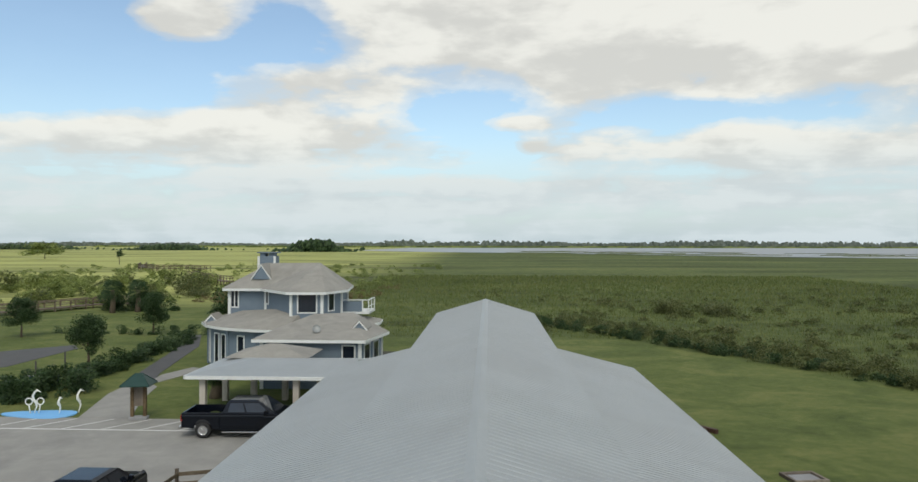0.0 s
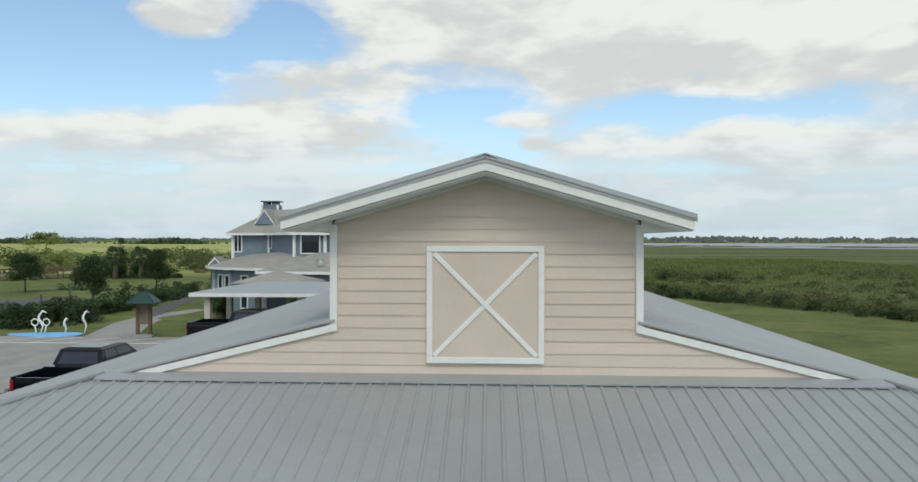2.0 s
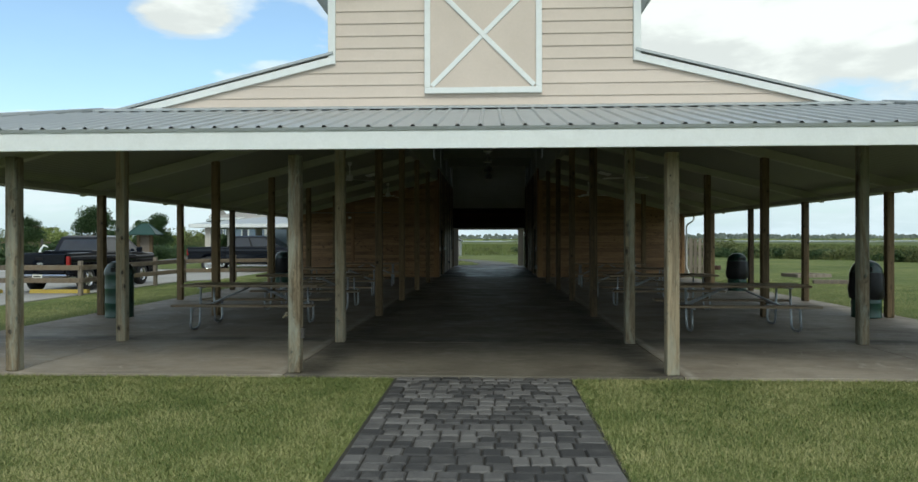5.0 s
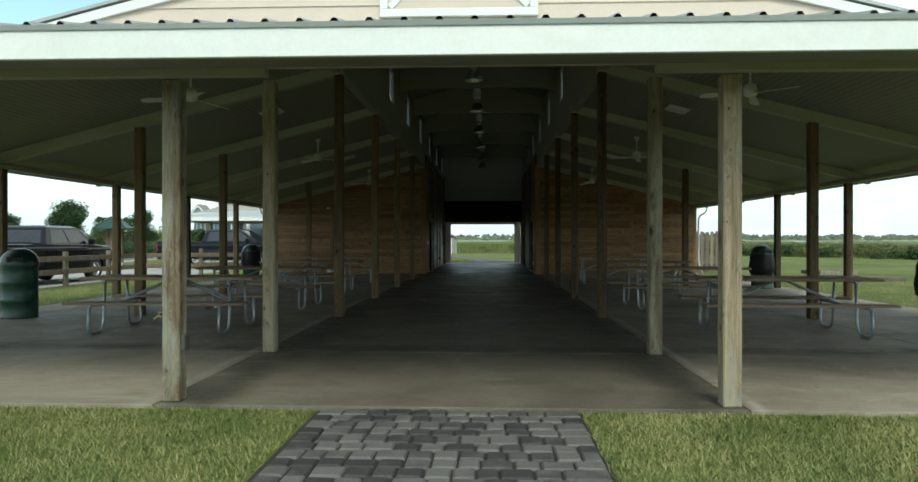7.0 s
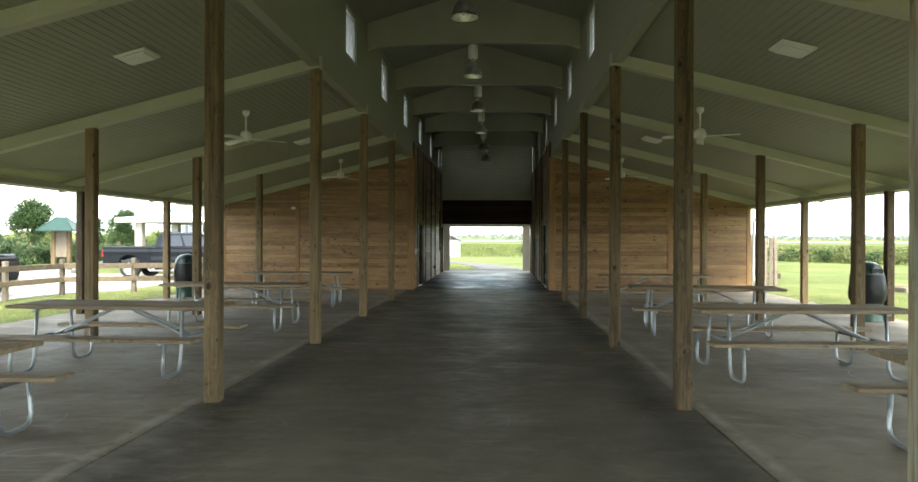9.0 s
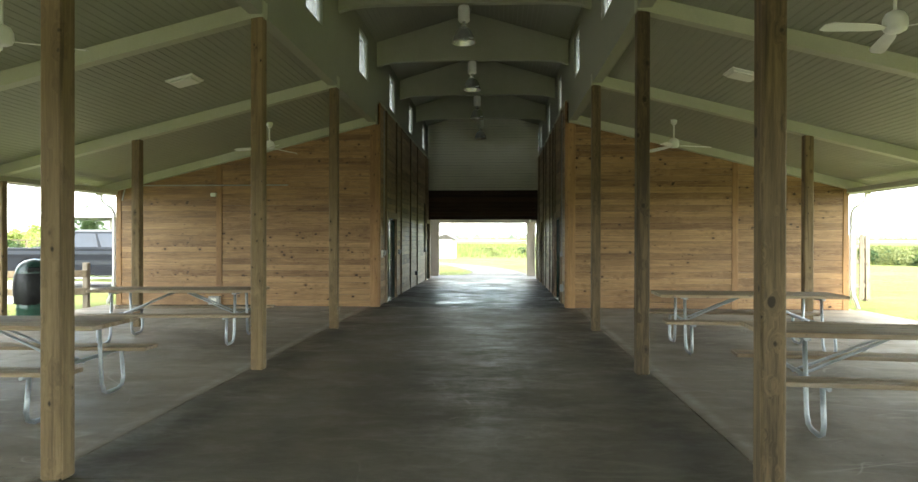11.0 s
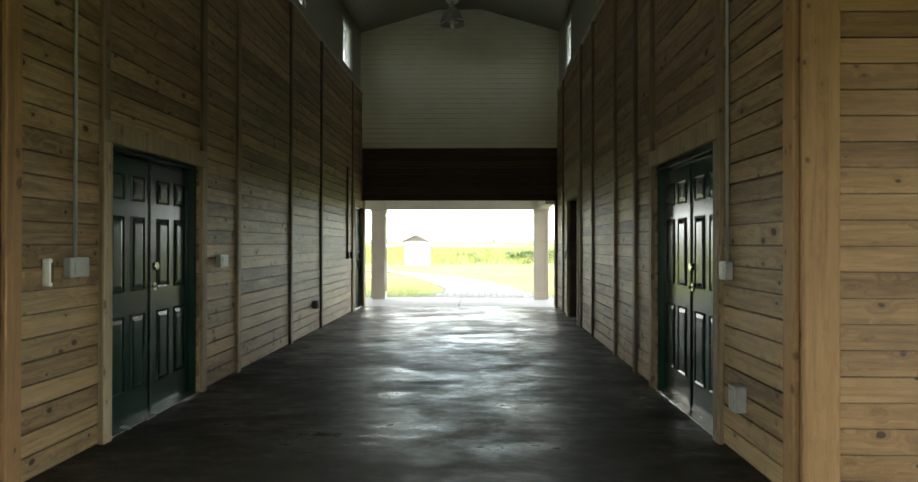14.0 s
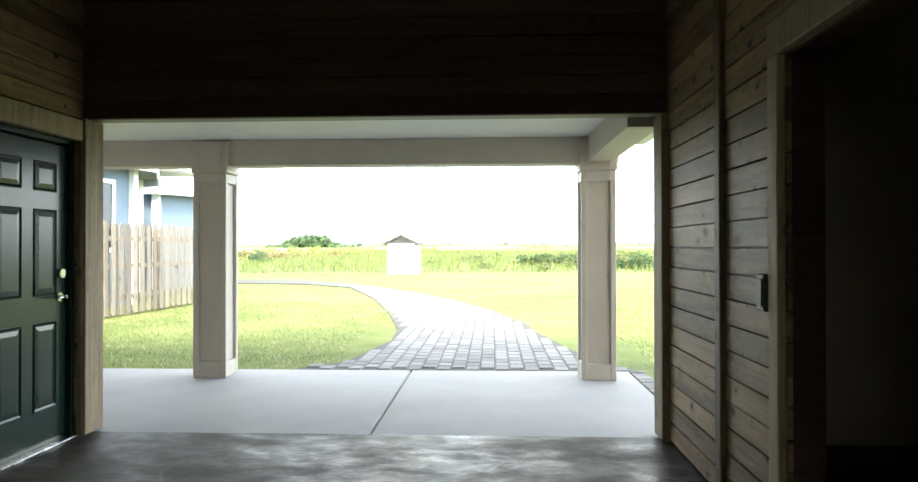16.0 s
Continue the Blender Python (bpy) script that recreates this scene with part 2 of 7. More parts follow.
M_JAMB = wood("pale_sawn_jamb", (0.40, 0.31, 0.20), (0.17, 0.125, 0.08), "z", 0.65, 0.6, 0.3)
M_BATTEND = wood("sawn_pine_batten", (0.25, 0.185, 0.115), (0.10, 0.073, 0.045), "z", 0.6, 0.7, 0.4)
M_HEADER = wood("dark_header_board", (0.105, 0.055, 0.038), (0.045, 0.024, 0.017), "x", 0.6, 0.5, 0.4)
M_TABLE = wood("table_plank", (0.33, 0.25, 0.16), (0.19, 0.135, 0.085), "x", 0.7, 0.6, 0.4, weather=(0.26, 0.23, 0.19))
M_RAIL = wood("fence_timber", (0.19, 0.145, 0.095), (0.095, 0.072, 0.05), "y", 0.8, 0.5, 0.4, weather=(0.17, 0.155, 0.125))
M_PICKET = wood("grey_picket", (0.235, 0.20, 0.16), (0.12, 0.10, 0.08), "z", 0.8, 0.5, 0.5)
M_GALV = material("galvanised_tube", (0.30, 0.325, 0.345), (0.42, 0.445, 0.46), 0.45, 0.75, 8.0, bump=0.05)
M_GREEN = material("dark_green_door_paint", (0.003, 0.019, 0.0135), (0.0045, 0.024, 0.0175), 0.22, 0, 3.0, bump=0.0, rough_var=0.0, spec=0.36)
M_GREEND = material("green_drum_paint", (0.007, 0.042, 0.028), (0.012, 0.058, 0.038), 0.35, 0.0, 4.0, bump=0.05, stains=0.3, stain_color=(0.03, 0.03, 0.025), stain_scale=4.0)
M_BLACKP = material("black_plastic_bag", (0.006, 0.006, 0.007), (0.014, 0.014, 0.015), 0.38, 0, 6.0, bump=0.3, fine=18.0, spec=0.2)
M_LID = material("dark_green_plastic", (0.007, 0.026, 0.021), (0.011, 0.036, 0.029), 0.3, 0, 5.0, bump=0.04, spec=0.5)
M_CHROME = material("chrome", (0.6, 0.6, 0.6), (0.7, 0.7, 0.7), 0.15, 1.0, 5.0, bump=0.0, rough_var=0.03)
M_LAMP = material("spun_aluminium", (0.50, 0.50, 0.48), (0.62, 0.62, 0.60), 0.25, 0.85, 5.0, bump=0.02)
M_FAN = material("white_enamel", (0.72, 0.72, 0.66), (0.80, 0.80, 0.74), 0.35, 0, 4.0, bump=0.0)
M_CONC2 = material("pale_concrete", (0.23, 0.232, 0.235), (0.30, 0.302, 0.305), 0.8, 0, 1.2, bump=0.15, fine=60.0, space="World", stains=0.2, stain_color=(0.19, 0.19, 0.19))
M_PAVER = material("dark_paver", (0.032, 0.031, 0.030), (0.115, 0.110, 0.103), 0.75, 0, 5.0, bump=0.5, fine=70.0, per_object=0.5)
M_PAVERL = material("pale_paver", (0.09, 0.089, 0.087), (0.15, 0.147, 0.143), 0.8, 0, 5.0, bump=0.4, fine=70.0, per_object=0.6)
M_JOINT = material("sand_joint", (0.035, 0.034, 0.03), (0.06, 0.058, 0.05), 0.95, 0, 8.0, bump=0.4, space="World")
M_DIRT = material("dirt_joint", (0.018, 0.016, 0.013), (0.04, 0.036, 0.028), 0.95, 0, 8.0, bump=0.5, space="World")
M_BLUE = material("blue_siding", (0.125, 0.17, 0.22), (0.16, 0.21, 0.26), 0.6, 0, 1.5, bump=0.1)
M_SHINGLE = material("grey_shingle", (0.24, 0.23, 0.205), (0.33, 0.318, 0.285), 0.85, 0, 1.2, bump=0.5, fine=25.0, stains=0.3, stain_color=(0.16, 0.155, 0.145), stain_scale=0.5)
M_DARKGLASS = material("dark_window_glass", (0.012, 0.017, 0.026), (0.018, 0.024, 0.036), 0.04, 0, 3.0, bump=0.0, rough_var=0.01, spec=0.6)
M_ASPHALT = material("pale_asphalt", (0.235, 0.23, 0.212), (0.33, 0.322, 0.296), 0.9, 0, 0.8, bump=0.4, fine=50.0, space="World", stains=0.35, stain_color=(0.16, 0.16, 0.155), stain_scale=0.3)
M_LINE = material("road_paint", (0.55, 0.55, 0.53), (0.66, 0.66, 0.64), 0.7, 0, 3.0, bump=0.1, space="World")
M_TRUCK = material("black_car_paint", (0.003, 0.0045, 0.008), (0.005, 0.007, 0.012), 0.12, 0.0, 2.0, bump=0.0, coat=0.0, spec=0.3, rough_var=0.02)
M_RUBBER = material("tyre_rubber", (0.012, 0.012, 0.012), (0.022, 0.022, 0.022), 0.8, 0, 8.0, bump=0.2)
M_TEAL = material("green_metal_roof", (0.008, 0.038, 0.032), (0.014, 0.055, 0.045), 0.45, 0.1, 2.0, bump=0.03)
M_POOL = material("light_blue_pad", (0.16, 0.42, 0.75), (0.20, 0.48, 0.80), 0.7, 0, 2.0, bump=0.05)
M_BARK = material("bark", (0.09, 0.065, 0.045), (0.16, 0.125, 0.09), 0.9, 0, 6.0, (1, 1, 0.3), 0.6, 20.0)
M_SWITCH = material("grey_box_metal", (0.27, 0.28, 0.27), (0.36, 0.37, 0.36), 0.45, 0.3, 6.0, bump=0.02)
M_DARKM = material("dark_box_metal", (0.05, 0.045, 0.04), (0.08, 0.075, 0.07), 0.5, 0.2, 6.0, bump=0.02)


def leaf_material(name, a, b, c, patch=0.35, own=0.6, stops=(0.2, 0.5, 0.85)):
    """Foliage: a tone of its own for each leaf clump, from dark to light."""
    m = bpy.data.materials.new(name)
    m.use_nodes = True
    k = Nodes(m.node_tree)
    isl = k.add("ShaderNodeNewGeometry").outputs["Random Per Island"]
    pos = k.noise(k.add("ShaderNodeNewGeometry").outputs["Position"], patch, 4.0)
    f = k.math("ADD", k.math("MULTIPLY", isl, own), k.math("MULTIPLY", pos, 1.0 - own))
    col = k.ramp(f, list(zip(stops, (a, b, c))))
    d = k.add("ShaderNodeBsdfPrincipled", {"Base Color": col, "Roughness": 0.55, "Specular IOR Level": 0.3})
    tl = k.add("ShaderNodeBsdfTranslucent", {0: col})
    mx = k.add("ShaderNodeMixShader", {0: 0.3, 1: d.outputs[0], 2: tl.outputs[0]})
    k.add("ShaderNodeOutputMaterial", {0: mx.outputs[0]})
    return m


M_LEAF = leaf_material("dark_leaves", (0.022, 0.045, 0.018), (0.045, 0.085, 0.03), (0.085, 0.13, 0.05))
M_LEAFL = leaf_material("pale_leaves", (0.075, 0.11, 0.032), (0.20, 0.25, 0.07), (0.36, 0.40, 0.13))
M_BLADE = leaf_material("grass_blades", (0.11, 0.152, 0.046), (0.215, 0.245, 0.082), (0.42, 0.40, 0.19), 0.9, 0.3, (0.34, 0.5, 0.66))
M_REED = leaf_material("reed_blades", (0.085, 0.115, 0.036), (0.138, 0.172, 0.052), (0.22, 0.225, 0.085), 0.05, 0.35)
M_SCRUB = leaf_material("scrub_leaves", (0.05, 0.066, 0.026), (0.115, 0.138, 0.048), (0.21, 0.215, 0.086), 0.2, 0.5)
M_BROWN = leaf_material("brown_reed_heads", (0.10, 0.085, 0.04), (0.19, 0.15, 0.07), (0.28, 0.23, 0.11), 0.2, 0.5)
# distance haze is mixed into these leaf colours
M_FAR = leaf_material("hazed_far_leaves", (0.13, 0.16, 0.145), (0.17, 0.20, 0.175), (0.21, 0.24, 0.205))


def concrete_floor(name, tone, rough, tint=(1.0, 1.0, 1.0), spec=0.3, relief=0.25, patch=1.0, sway=0.0):
    """Worn brown-grey slab: dark damp stains, pale scuffs and a half-gloss."""
    def c3(r, g, b):
        return (r * tone * tint[0], g * tone * tint[1], b * tone * tint[2])
    m = bpy.data.materials.new(name)
    m.use_nodes = True
    k = Nodes(m.node_tree)
    p = k.add("ShaderNodeNewGeometry").outputs["Position"]
    big = k.noise(p, 0.45, 6.0, 0.6, 0.8)
    mid = k.noise(p, 2.3, 6.0, 0.65, 0.5)
    fine = k.noise(p, 45.0, 4.0, 0.7)
    col = k.mix(k.ramp(big, [(0.36, 0.0), (0.64, 1.0)]), c3(0.150, 0.124, 0.098), c3(0.262, 0.224, 0.182))
    col = k.mix(k.math("MULTIPLY", k.ramp(mid, [(0.50, 0.0), (0.68, 1.0)]), 0.4), col, c3(0.105, 0.086, 0.068))
    # pale scuffs dragged over the slab in short strokes
    drag = k.add("ShaderNodeMapping", {"Vector": p, "Scale": (0.55, 1.9, 1.0), "Rotation": (0.0, 0.0, 0.35)}).outputs[0]
    col = k.mix(k.math("MULTIPLY", k.ramp(k.noise(drag, 1.7, 8.0, 0.72, 0.9), [(0.54, 0.0), (0.68, 1.0)]), 0.6), col, c3(0.34, 0.305, 0.255))
    # thin pale drag marks that wander over it
    for scale_, gate_ in ((0.55, 0.9), (0.9, 2.1)):
        wander = k.math("ABSOLUTE", k.math("SUBTRACT", k.noise(p, scale_, 1.5, 0.4, 0.6), 0.5))
        mark = k.math("MULTIPLY", k.ramp(wander, [(0.0, 1.0), (0.007, 0.0)]), k.ramp(k.noise(p, gate_, 3.0), [(0.5, 0.0), (0.62, 0.6)]))
        col = k.mix(mark, col, c3(0.36, 0.33, 0.29))
    pxyz = k.add("ShaderNodeSeparateXYZ", {0: p}).outputs
    px = k.math("ABSOLUTE", pxyz[0])
    cross = k.ramp(k.math("ABSOLUTE", k.math("SUBTRACT", pxyz[1], 2.75)), [(0.0, 1.0), (0.4, 0.0)], "EASE")
    # dirt washed along the joints beside the aisle
    line = k.math("MAXIMUM", cross, k.ramp(k.math("ABSOLUTE", k.math("SUBTRACT", px, 1.95)), [(0.0, 1.0), (0.45, 0.0)], "EASE"))
    col = k.mix(k.math("MULTIPLY", line, k.ramp(k.noise(p, 1.1, 5.0, 0.6, 0.4), [(0.34, 0.1), (0.56, 0.85)])), col, c3(0.055, 0.049, 0.043))
    # pale worn lip outside the joint
    lip = k.ramp(k.math("ABSOLUTE", k.math("SUBTRACT", px, 2.36)), [(0.0, 1.0), (0.09, 0.0)], "EASE")
    col = k.mix(k.math("MULTIPLY", lip, k.ramp(k.noise(p, 2.4, 6.0, 0.7, 0.5), [(0.38, 0.05), (0.6, 0.7)])), col, c3(0.36, 0.33, 0.285))
    col = k.mix(k.math("MULTIPLY", fine, 0.22), col, c3(0.22, 0.20, 0.17))
    # sealed patches that still shine, between worn ones
    sp = k.add("ShaderNodeMapping", {"Vector": p, "Scale": (0.7, 1.1, 1.0)}).outputs[0]
    gl = k.math("ADD", k.math("MULTIPLY", k.noise(sp, 1.3, 5.0, 0.6, 0.4), 0.5), k.math("MULTIPLY", k.noise(sp, 5.0, 12.0, 0.75, 0.3), 0.5))
    r = k.ramp(gl, [(0.42, rough + 0.28), (0.52, rough + 0.06), (0.62, rough - 0.10 * patch)])
    bs = k.add("ShaderNodeBsdfPrincipled", {"Base Color": col, "Roughness": r, "Specular IOR Level": spec})
    bp = k.add("ShaderNodeBump", {"Strength": relief, "Distance": 0.008, "Height": k.math("ADD", k.math("MULTIPLY", k.noise(p, 7.0, 5.0, 0.6, 0.2), sway), k.math("ADD", k.math("MULTIPLY", mid, 0.3), k.math("MULTIPLY", fine, 0.4)))})
    k.put(bs, "Normal", bp.outputs[0])
    k.add("ShaderNodeOutputMaterial", {0: bs.outputs[0]})
    return m


def ground_material():
    """Mown lawn near the house, tall marsh grass beyond it."""
    m = bpy.data.materials.new("lawn_and_marsh")
    m.use_nodes = True
    k = Nodes(m.node_tree)
    p = k.add("ShaderNodeNewGeometry").outputs["Position"]
    a = k.noise(k.add("ShaderNodeMapping", {"Vector": p, "Scale": (0.85, 1.1, 1.0), "Rotation": (0.0, 0.0, 0.5)}).outputs[0], 0.22, 7.0, 0.65, 0.6)
    b = k.noise(p, 1.7, 6.0, 0.65)
    c = k.noise(p, 30.0, 3.0, 0.7)
    f = k.math("ADD", k.math("MULTIPLY", a, 0.52), k.math("ADD", k.math("MULTIPLY", b, 0.26), k.math("MULTIPLY", c, 0.22)))
    lawn = k.ramp(f, [(0.38, (0.068, 0.092, 0.028)), (0.49, (0.112, 0.142, 0.042)), (0.60, (0.176, 0.190, 0.064))])
    mp = k.add("ShaderNodeMapping", {"Vector": p, "Scale": (0.22, 1.0, 1.0)}).outputs[0]
    g = k.noise(mp, 0.03, 9.0, 0.7, 0.6)
    h = k.noise(mp, 0.5, 6.0, 0.7)
    f2 = k.math("ADD", k.math("MULTIPLY", g, 0.55), k.math("ADD", k.math("MULTIPLY", h, 0.2), k.math("MULTIPLY", k.noise(p, 0.35, 6.0, 0.7), 0.25)))
    marsh = k.ramp(f2, [(0.41, (0.04, 0.05, 0.018)), (0.49, (0.080, 0.104, 0.034)), (0.55, (0.122, 0.148, 0.046)), (0.62, (0.20, 0.20, 0.075))])
    xyz = k.add("ShaderNodeSeparateXYZ", {0: p}).outputs
    # the lawn ends along a line that runs off to the right of the barn
    edge = k.math("ADD", k.math("MULTIPLY", xyz[0], 0.95), k.math("MULTIPLY", xyz[1], 0.55))
    lim = k.math("ADD", k.math("SUBTRACT", edge, 48.6), k.math("MULTIPLY", k.math("SUBTRACT", k.noise(p, 0.25, 4.0), 0.5), 3.0))
    left = k.math("MULTIPLY", k.math("ADD", k.math("MULTIPLY", xyz[0], -0.125), -2.0, clamp=True), 34.0)
    far = k.math("SUBTRACT", k.math("SUBTRACT", xyz[1], 64.0), left)
    away = k.ramp(k.math("MAXIMUM", lim, far), [(0.0, 0.0), (1.0, 1.0)])
    # meadow brightens to yellow-green toward the west: sunlit fields put into the colour
    west = k.math("MULTIPLY", k.math("MULTIPLY_ADD", xyz[0], -0.022, -0.5, clamp=True), k.ramp(g, [(0.38, 0.25), (0.55, 1.0)]))
    marsh = k.mix(west, marsh, (0.40, 0.415, 0.14))
    col = k.mix(away, lawn, marsh)
    bs = k.add("ShaderNodeBsdfPrincipled", {"Base Color": col, "Roughness": 0.9, "Specular IOR Level": 0.15})
    bp = k.add("ShaderNodeBump", {"Strength": 0.8, "Distance": 0.05, "Height": k.math("ADD", c, b)})
    k.put(bs, "Normal", bp.outputs[0])
    k.add("ShaderNodeOutputMaterial", {0: bs.outputs[0]})
    return m


def water_material():
    m = bpy.data.materials.new("lake_water")
    m.use_nodes = True
    k = Nodes(m.node_tree)
    p = k.add("ShaderNodeNewGeometry").outputs["Position"]
    bs = k.add("ShaderNodeBsdfPrincipled", {"Base Color": (0.19, 0.21, 0.23, 1), "Roughness": 0.35, "Specular IOR Level": 0.5})
    bp = k.add("ShaderNodeBump", {"Strength": 0.3, "Distance": 0.3, "Height": k.noise(p, 0.3, 5.0)})
    k.put(bs, "Normal", bp.outputs[0])
    k.add("ShaderNodeOutputMaterial", {0: bs.outputs[0]})
    return m


M_SLAB = concrete_floor("worn_concrete_slab", 1.16, 0.60, (0.99, 1.0, 0.97), patch=0.5)
M_AISLE = concrete_floor("dark_worn_concrete", 0.70, 0.47, (0.96, 1.0, 0.95), 0.36, 0.2, patch=1.4, sway=1.0)
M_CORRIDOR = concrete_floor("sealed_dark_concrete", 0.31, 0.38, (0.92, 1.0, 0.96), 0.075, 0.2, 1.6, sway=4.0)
M_GROUND, M_WATER = ground_material(), water_material()


# ---- mesh helpers ----
class Mesh:
    """Gathers points and faces and makes one object of them."""

    def __init__(self):
        self.v, self.f, self.s = [], [], []

    def poly(self, pts, smooth=False):
        i = len(self.v)
        self.v += [tuple(p) for p in pts]
        self.f.append(tuple(range(i, i + len(pts))))
        self.s.append(smooth)

    def faces(self, pts, faces, smooth=False):
        i = len(self.v)
        self.v += [tuple(p) for p in pts]
        self.f += [tuple(i + j for j in f) for f in faces]
        self.s += [smooth] * len(faces)

    def box(self, x0, x1, y0, y1, z0, z1, c=0.0, m=None):
        """A box, its edges cut by c, turned by the matrix m."""
        lo, hi = (x0, y0, z0), (x1, y1, z1)
        pts, fs = [], []
        if c <= 0:
            pts = [(x, y, z) for x in (x0, x1) for y in (y0, y1) for z in (z0, z1)]
            fs = [(0, 1, 3, 2), (4, 6, 7, 5), (0, 4, 5, 1), (2, 3, 7, 6), (0, 2, 6, 4), (1, 5, 7, 3)]
        else:
            idx = {}
            for cx in (0, 1):
                for cy in (0, 1):
                    for cz in (0, 1):
                        for ax in range(3):
                            p = []
                            for i, b in enumerate((cx, cy, cz)):
                                e = (lo, hi)[b][i]
                                p.append(e if i == ax else e + (c if b == 0 else -c))
                            idx[cx, cy, cz, ax] = len(pts)
                            pts.append(p)
            for ax in range(3):
                o = [i for i in range(3) if i != ax]
                for s in (0, 1):
                    q = []
                    for u, v in ((0, 0), (1, 0), (1, 1), (0, 1)):
                        k = [0, 0, 0]
                        k[ax], k[o[0]], k[o[1]] = s, u, v
                        q.append(idx[(*k, ax)])
                    fs.append(tuple(q if (s == 1) == (ax != 1) else q[::-1]))
                for u in (0, 1):
                    for v in (0, 1):
                        k0, k1 = [0, 0, 0], [0, 0, 0]
                        k0[ax], k1[ax] = 0, 1
                        k0[o[0]] = k1[o[0]] = u
                        k0[o[1]] = k1[o[1]] = v
                        q = (idx[(*k0, o[0])], idx[(*k1, o[0])], idx[(*k1, o[1])], idx[(*k0, o[1])])
                        fs.append(q)
            for cx in (0, 1):
                for cy in (0, 1):
                    for cz in (0, 1):
                        fs.append(tuple(idx[cx, cy, cz, a] for a in range(3)))
        if m is not None:
            pts = [tuple(m @ Vector(p)) for p in pts]
        self.faces(pts, fs)
        return self

    def prism(self, outline, axis, a, b):
        """An outline in the plane across the axis, drawn out from a to b."""
        def at(p, t):
            return {"x": (t, p[0], p[1]), "y": (p[0], t, p[1]), "z": (p[0], p[1], t)}[axis]
        n = len(outline)
        pts = [at(p, a) for p in outline] + [at(p, b) for p in outline]
        fs = [tuple(range(n))[::-1], tuple(range(n, 2 * n))] + [(i, (i + 1) % n, n + (i + 1) % n, n + i) for i in range(n)]
        self.faces(pts, fs)
        return self

    def tube(self, pts, r, seg=8, smooth=True, cap=True):
        """A round bar through the points; r: one radius, or one for each point."""
        pts = [Vector(p) for p in pts]
        rs = r if isinstance(r, (list, tuple)) else [r] * len(pts)
        base, side = len(self.v), None
        for i, p in enumerate(pts):
            d = (pts[min(i + 1, len(pts) - 1)] - pts[max(i - 1, 0)]).normalized()
            if side is None:
                side = d.orthogonal().normalized()
            side = (side - d * side.dot(d)).normalized()
            other = d.cross(side)
            for j in range(seg):
                a = 2 * math.pi * j / seg
                self.v.append(tuple(p + (side * math.cos(a) + other * math.sin(a)) * rs[i]))
        for i in range(len(pts) - 1):
            for j in range(seg):
                k = (j + 1) % seg
                self.f.append((base + i * seg + j, base + i * seg + k, base + (i + 1) * seg + k, base + (i + 1) * seg + j))
                self.s.append(smooth)
        if cap:
            self.f += [tuple(base + j for j in range(seg))[::-1], tuple(base + (len(pts) - 1) * seg + j for j in range(seg))]
            self.s += [False, False]
        return self

    def lathe(self, prof, at=(0, 0, 0), seg=20, smooth=True):
        """A profile of (radius, height) turned round the upright through at."""
        base, n = len(self.v), len(prof)
        for r, z in prof:
            for j in range(seg):
                a = 2 * math.pi * j / seg
                self.v.append((at[0] + r * math.cos(a), at[1] + r * math.sin(a), at[2] + z))
        for i in range(n - 1):
            for j in range(seg):
                k = (j + 1) % seg
                self.f.append((base + i * seg + j, base + i * seg + k, base + (i + 1) * seg + k, base + (i + 1) * seg + j))
                self.s.append(smooth)
        return self

    def mesh(self, name, mat):
        me = bpy.data.meshes.new(name)
        me.from_pydata(self.v, [], self.f)
        me.polygons.foreach_set("use_smooth", self.s)
        me.materials.append(mat)
        me.update()
        return me


def part(name, bm, mat, parent=None, label="", m=None):
    """One mesh object, under a thing or a part if one is given."""
    ob = new(name, bm.mesh(name, mat) if isinstance(bm, Mesh) else bm)
    if parent is not None:
        ob.parent = parent
    if m is not None:
        ob.matrix_basis = m
    if label:
        tagged(ob, label)
    return ob


def thing(name, label, category, group="", m=None, kind=""):
    ob = new(name)
    ob.empty_display_size = 0.2
    if m is not None:
        ob.matrix_basis = m
    return tagged(ob, label, category, group, kind)


def clip(poly, a, b, c):
    """The part of a flat outline where a*x + b*z <= c."""
    res = []
    for i in range(len(poly)):
        p, q = poly[i], poly[(i + 1) % len(poly)]
        dp, dq = a * p[0] + b * p[1] - c, a * q[0] + b * q[1] - c
        if dp <= 0:
            res.append(p)
        if dp * dq < 0:
            t = dp / (dp - dq)
            res.append((p[0] + t * (q[0] - p[0]), p[1] + t * (q[1] - p[1])))
    return res


def frosted(name):
    """Milky pane that lets daylight through."""
    m = bpy.data.materials.new(name)
    m.use_nodes = True
    k = Nodes(m.node_tree)
    tr = k.add("ShaderNodeBsdfTranslucent", {0: (0.14, 0.14, 0.14, 1)})
    cl = k.add("ShaderNodeBsdfTransparent", {0: (0.95, 0.95, 0.95, 1)})
    mx = k.add("ShaderNodeMixShader", {0: 0.4, 1: tr.outputs[0], 2: cl.outputs[0]})
    k.add("ShaderNodeOutputMaterial", {0: mx.outputs[0]})
    return m


M_FROST = frosted("milky_pane")

M_CREAM = material("cream_siding_paint", (0.76, 0.75, 0.62), (0.83, 0.82, 0.70), 0.55, 0, 1.5, bump=0.04, stains=0.2, stain_color=(0.45, 0.44, 0.35))


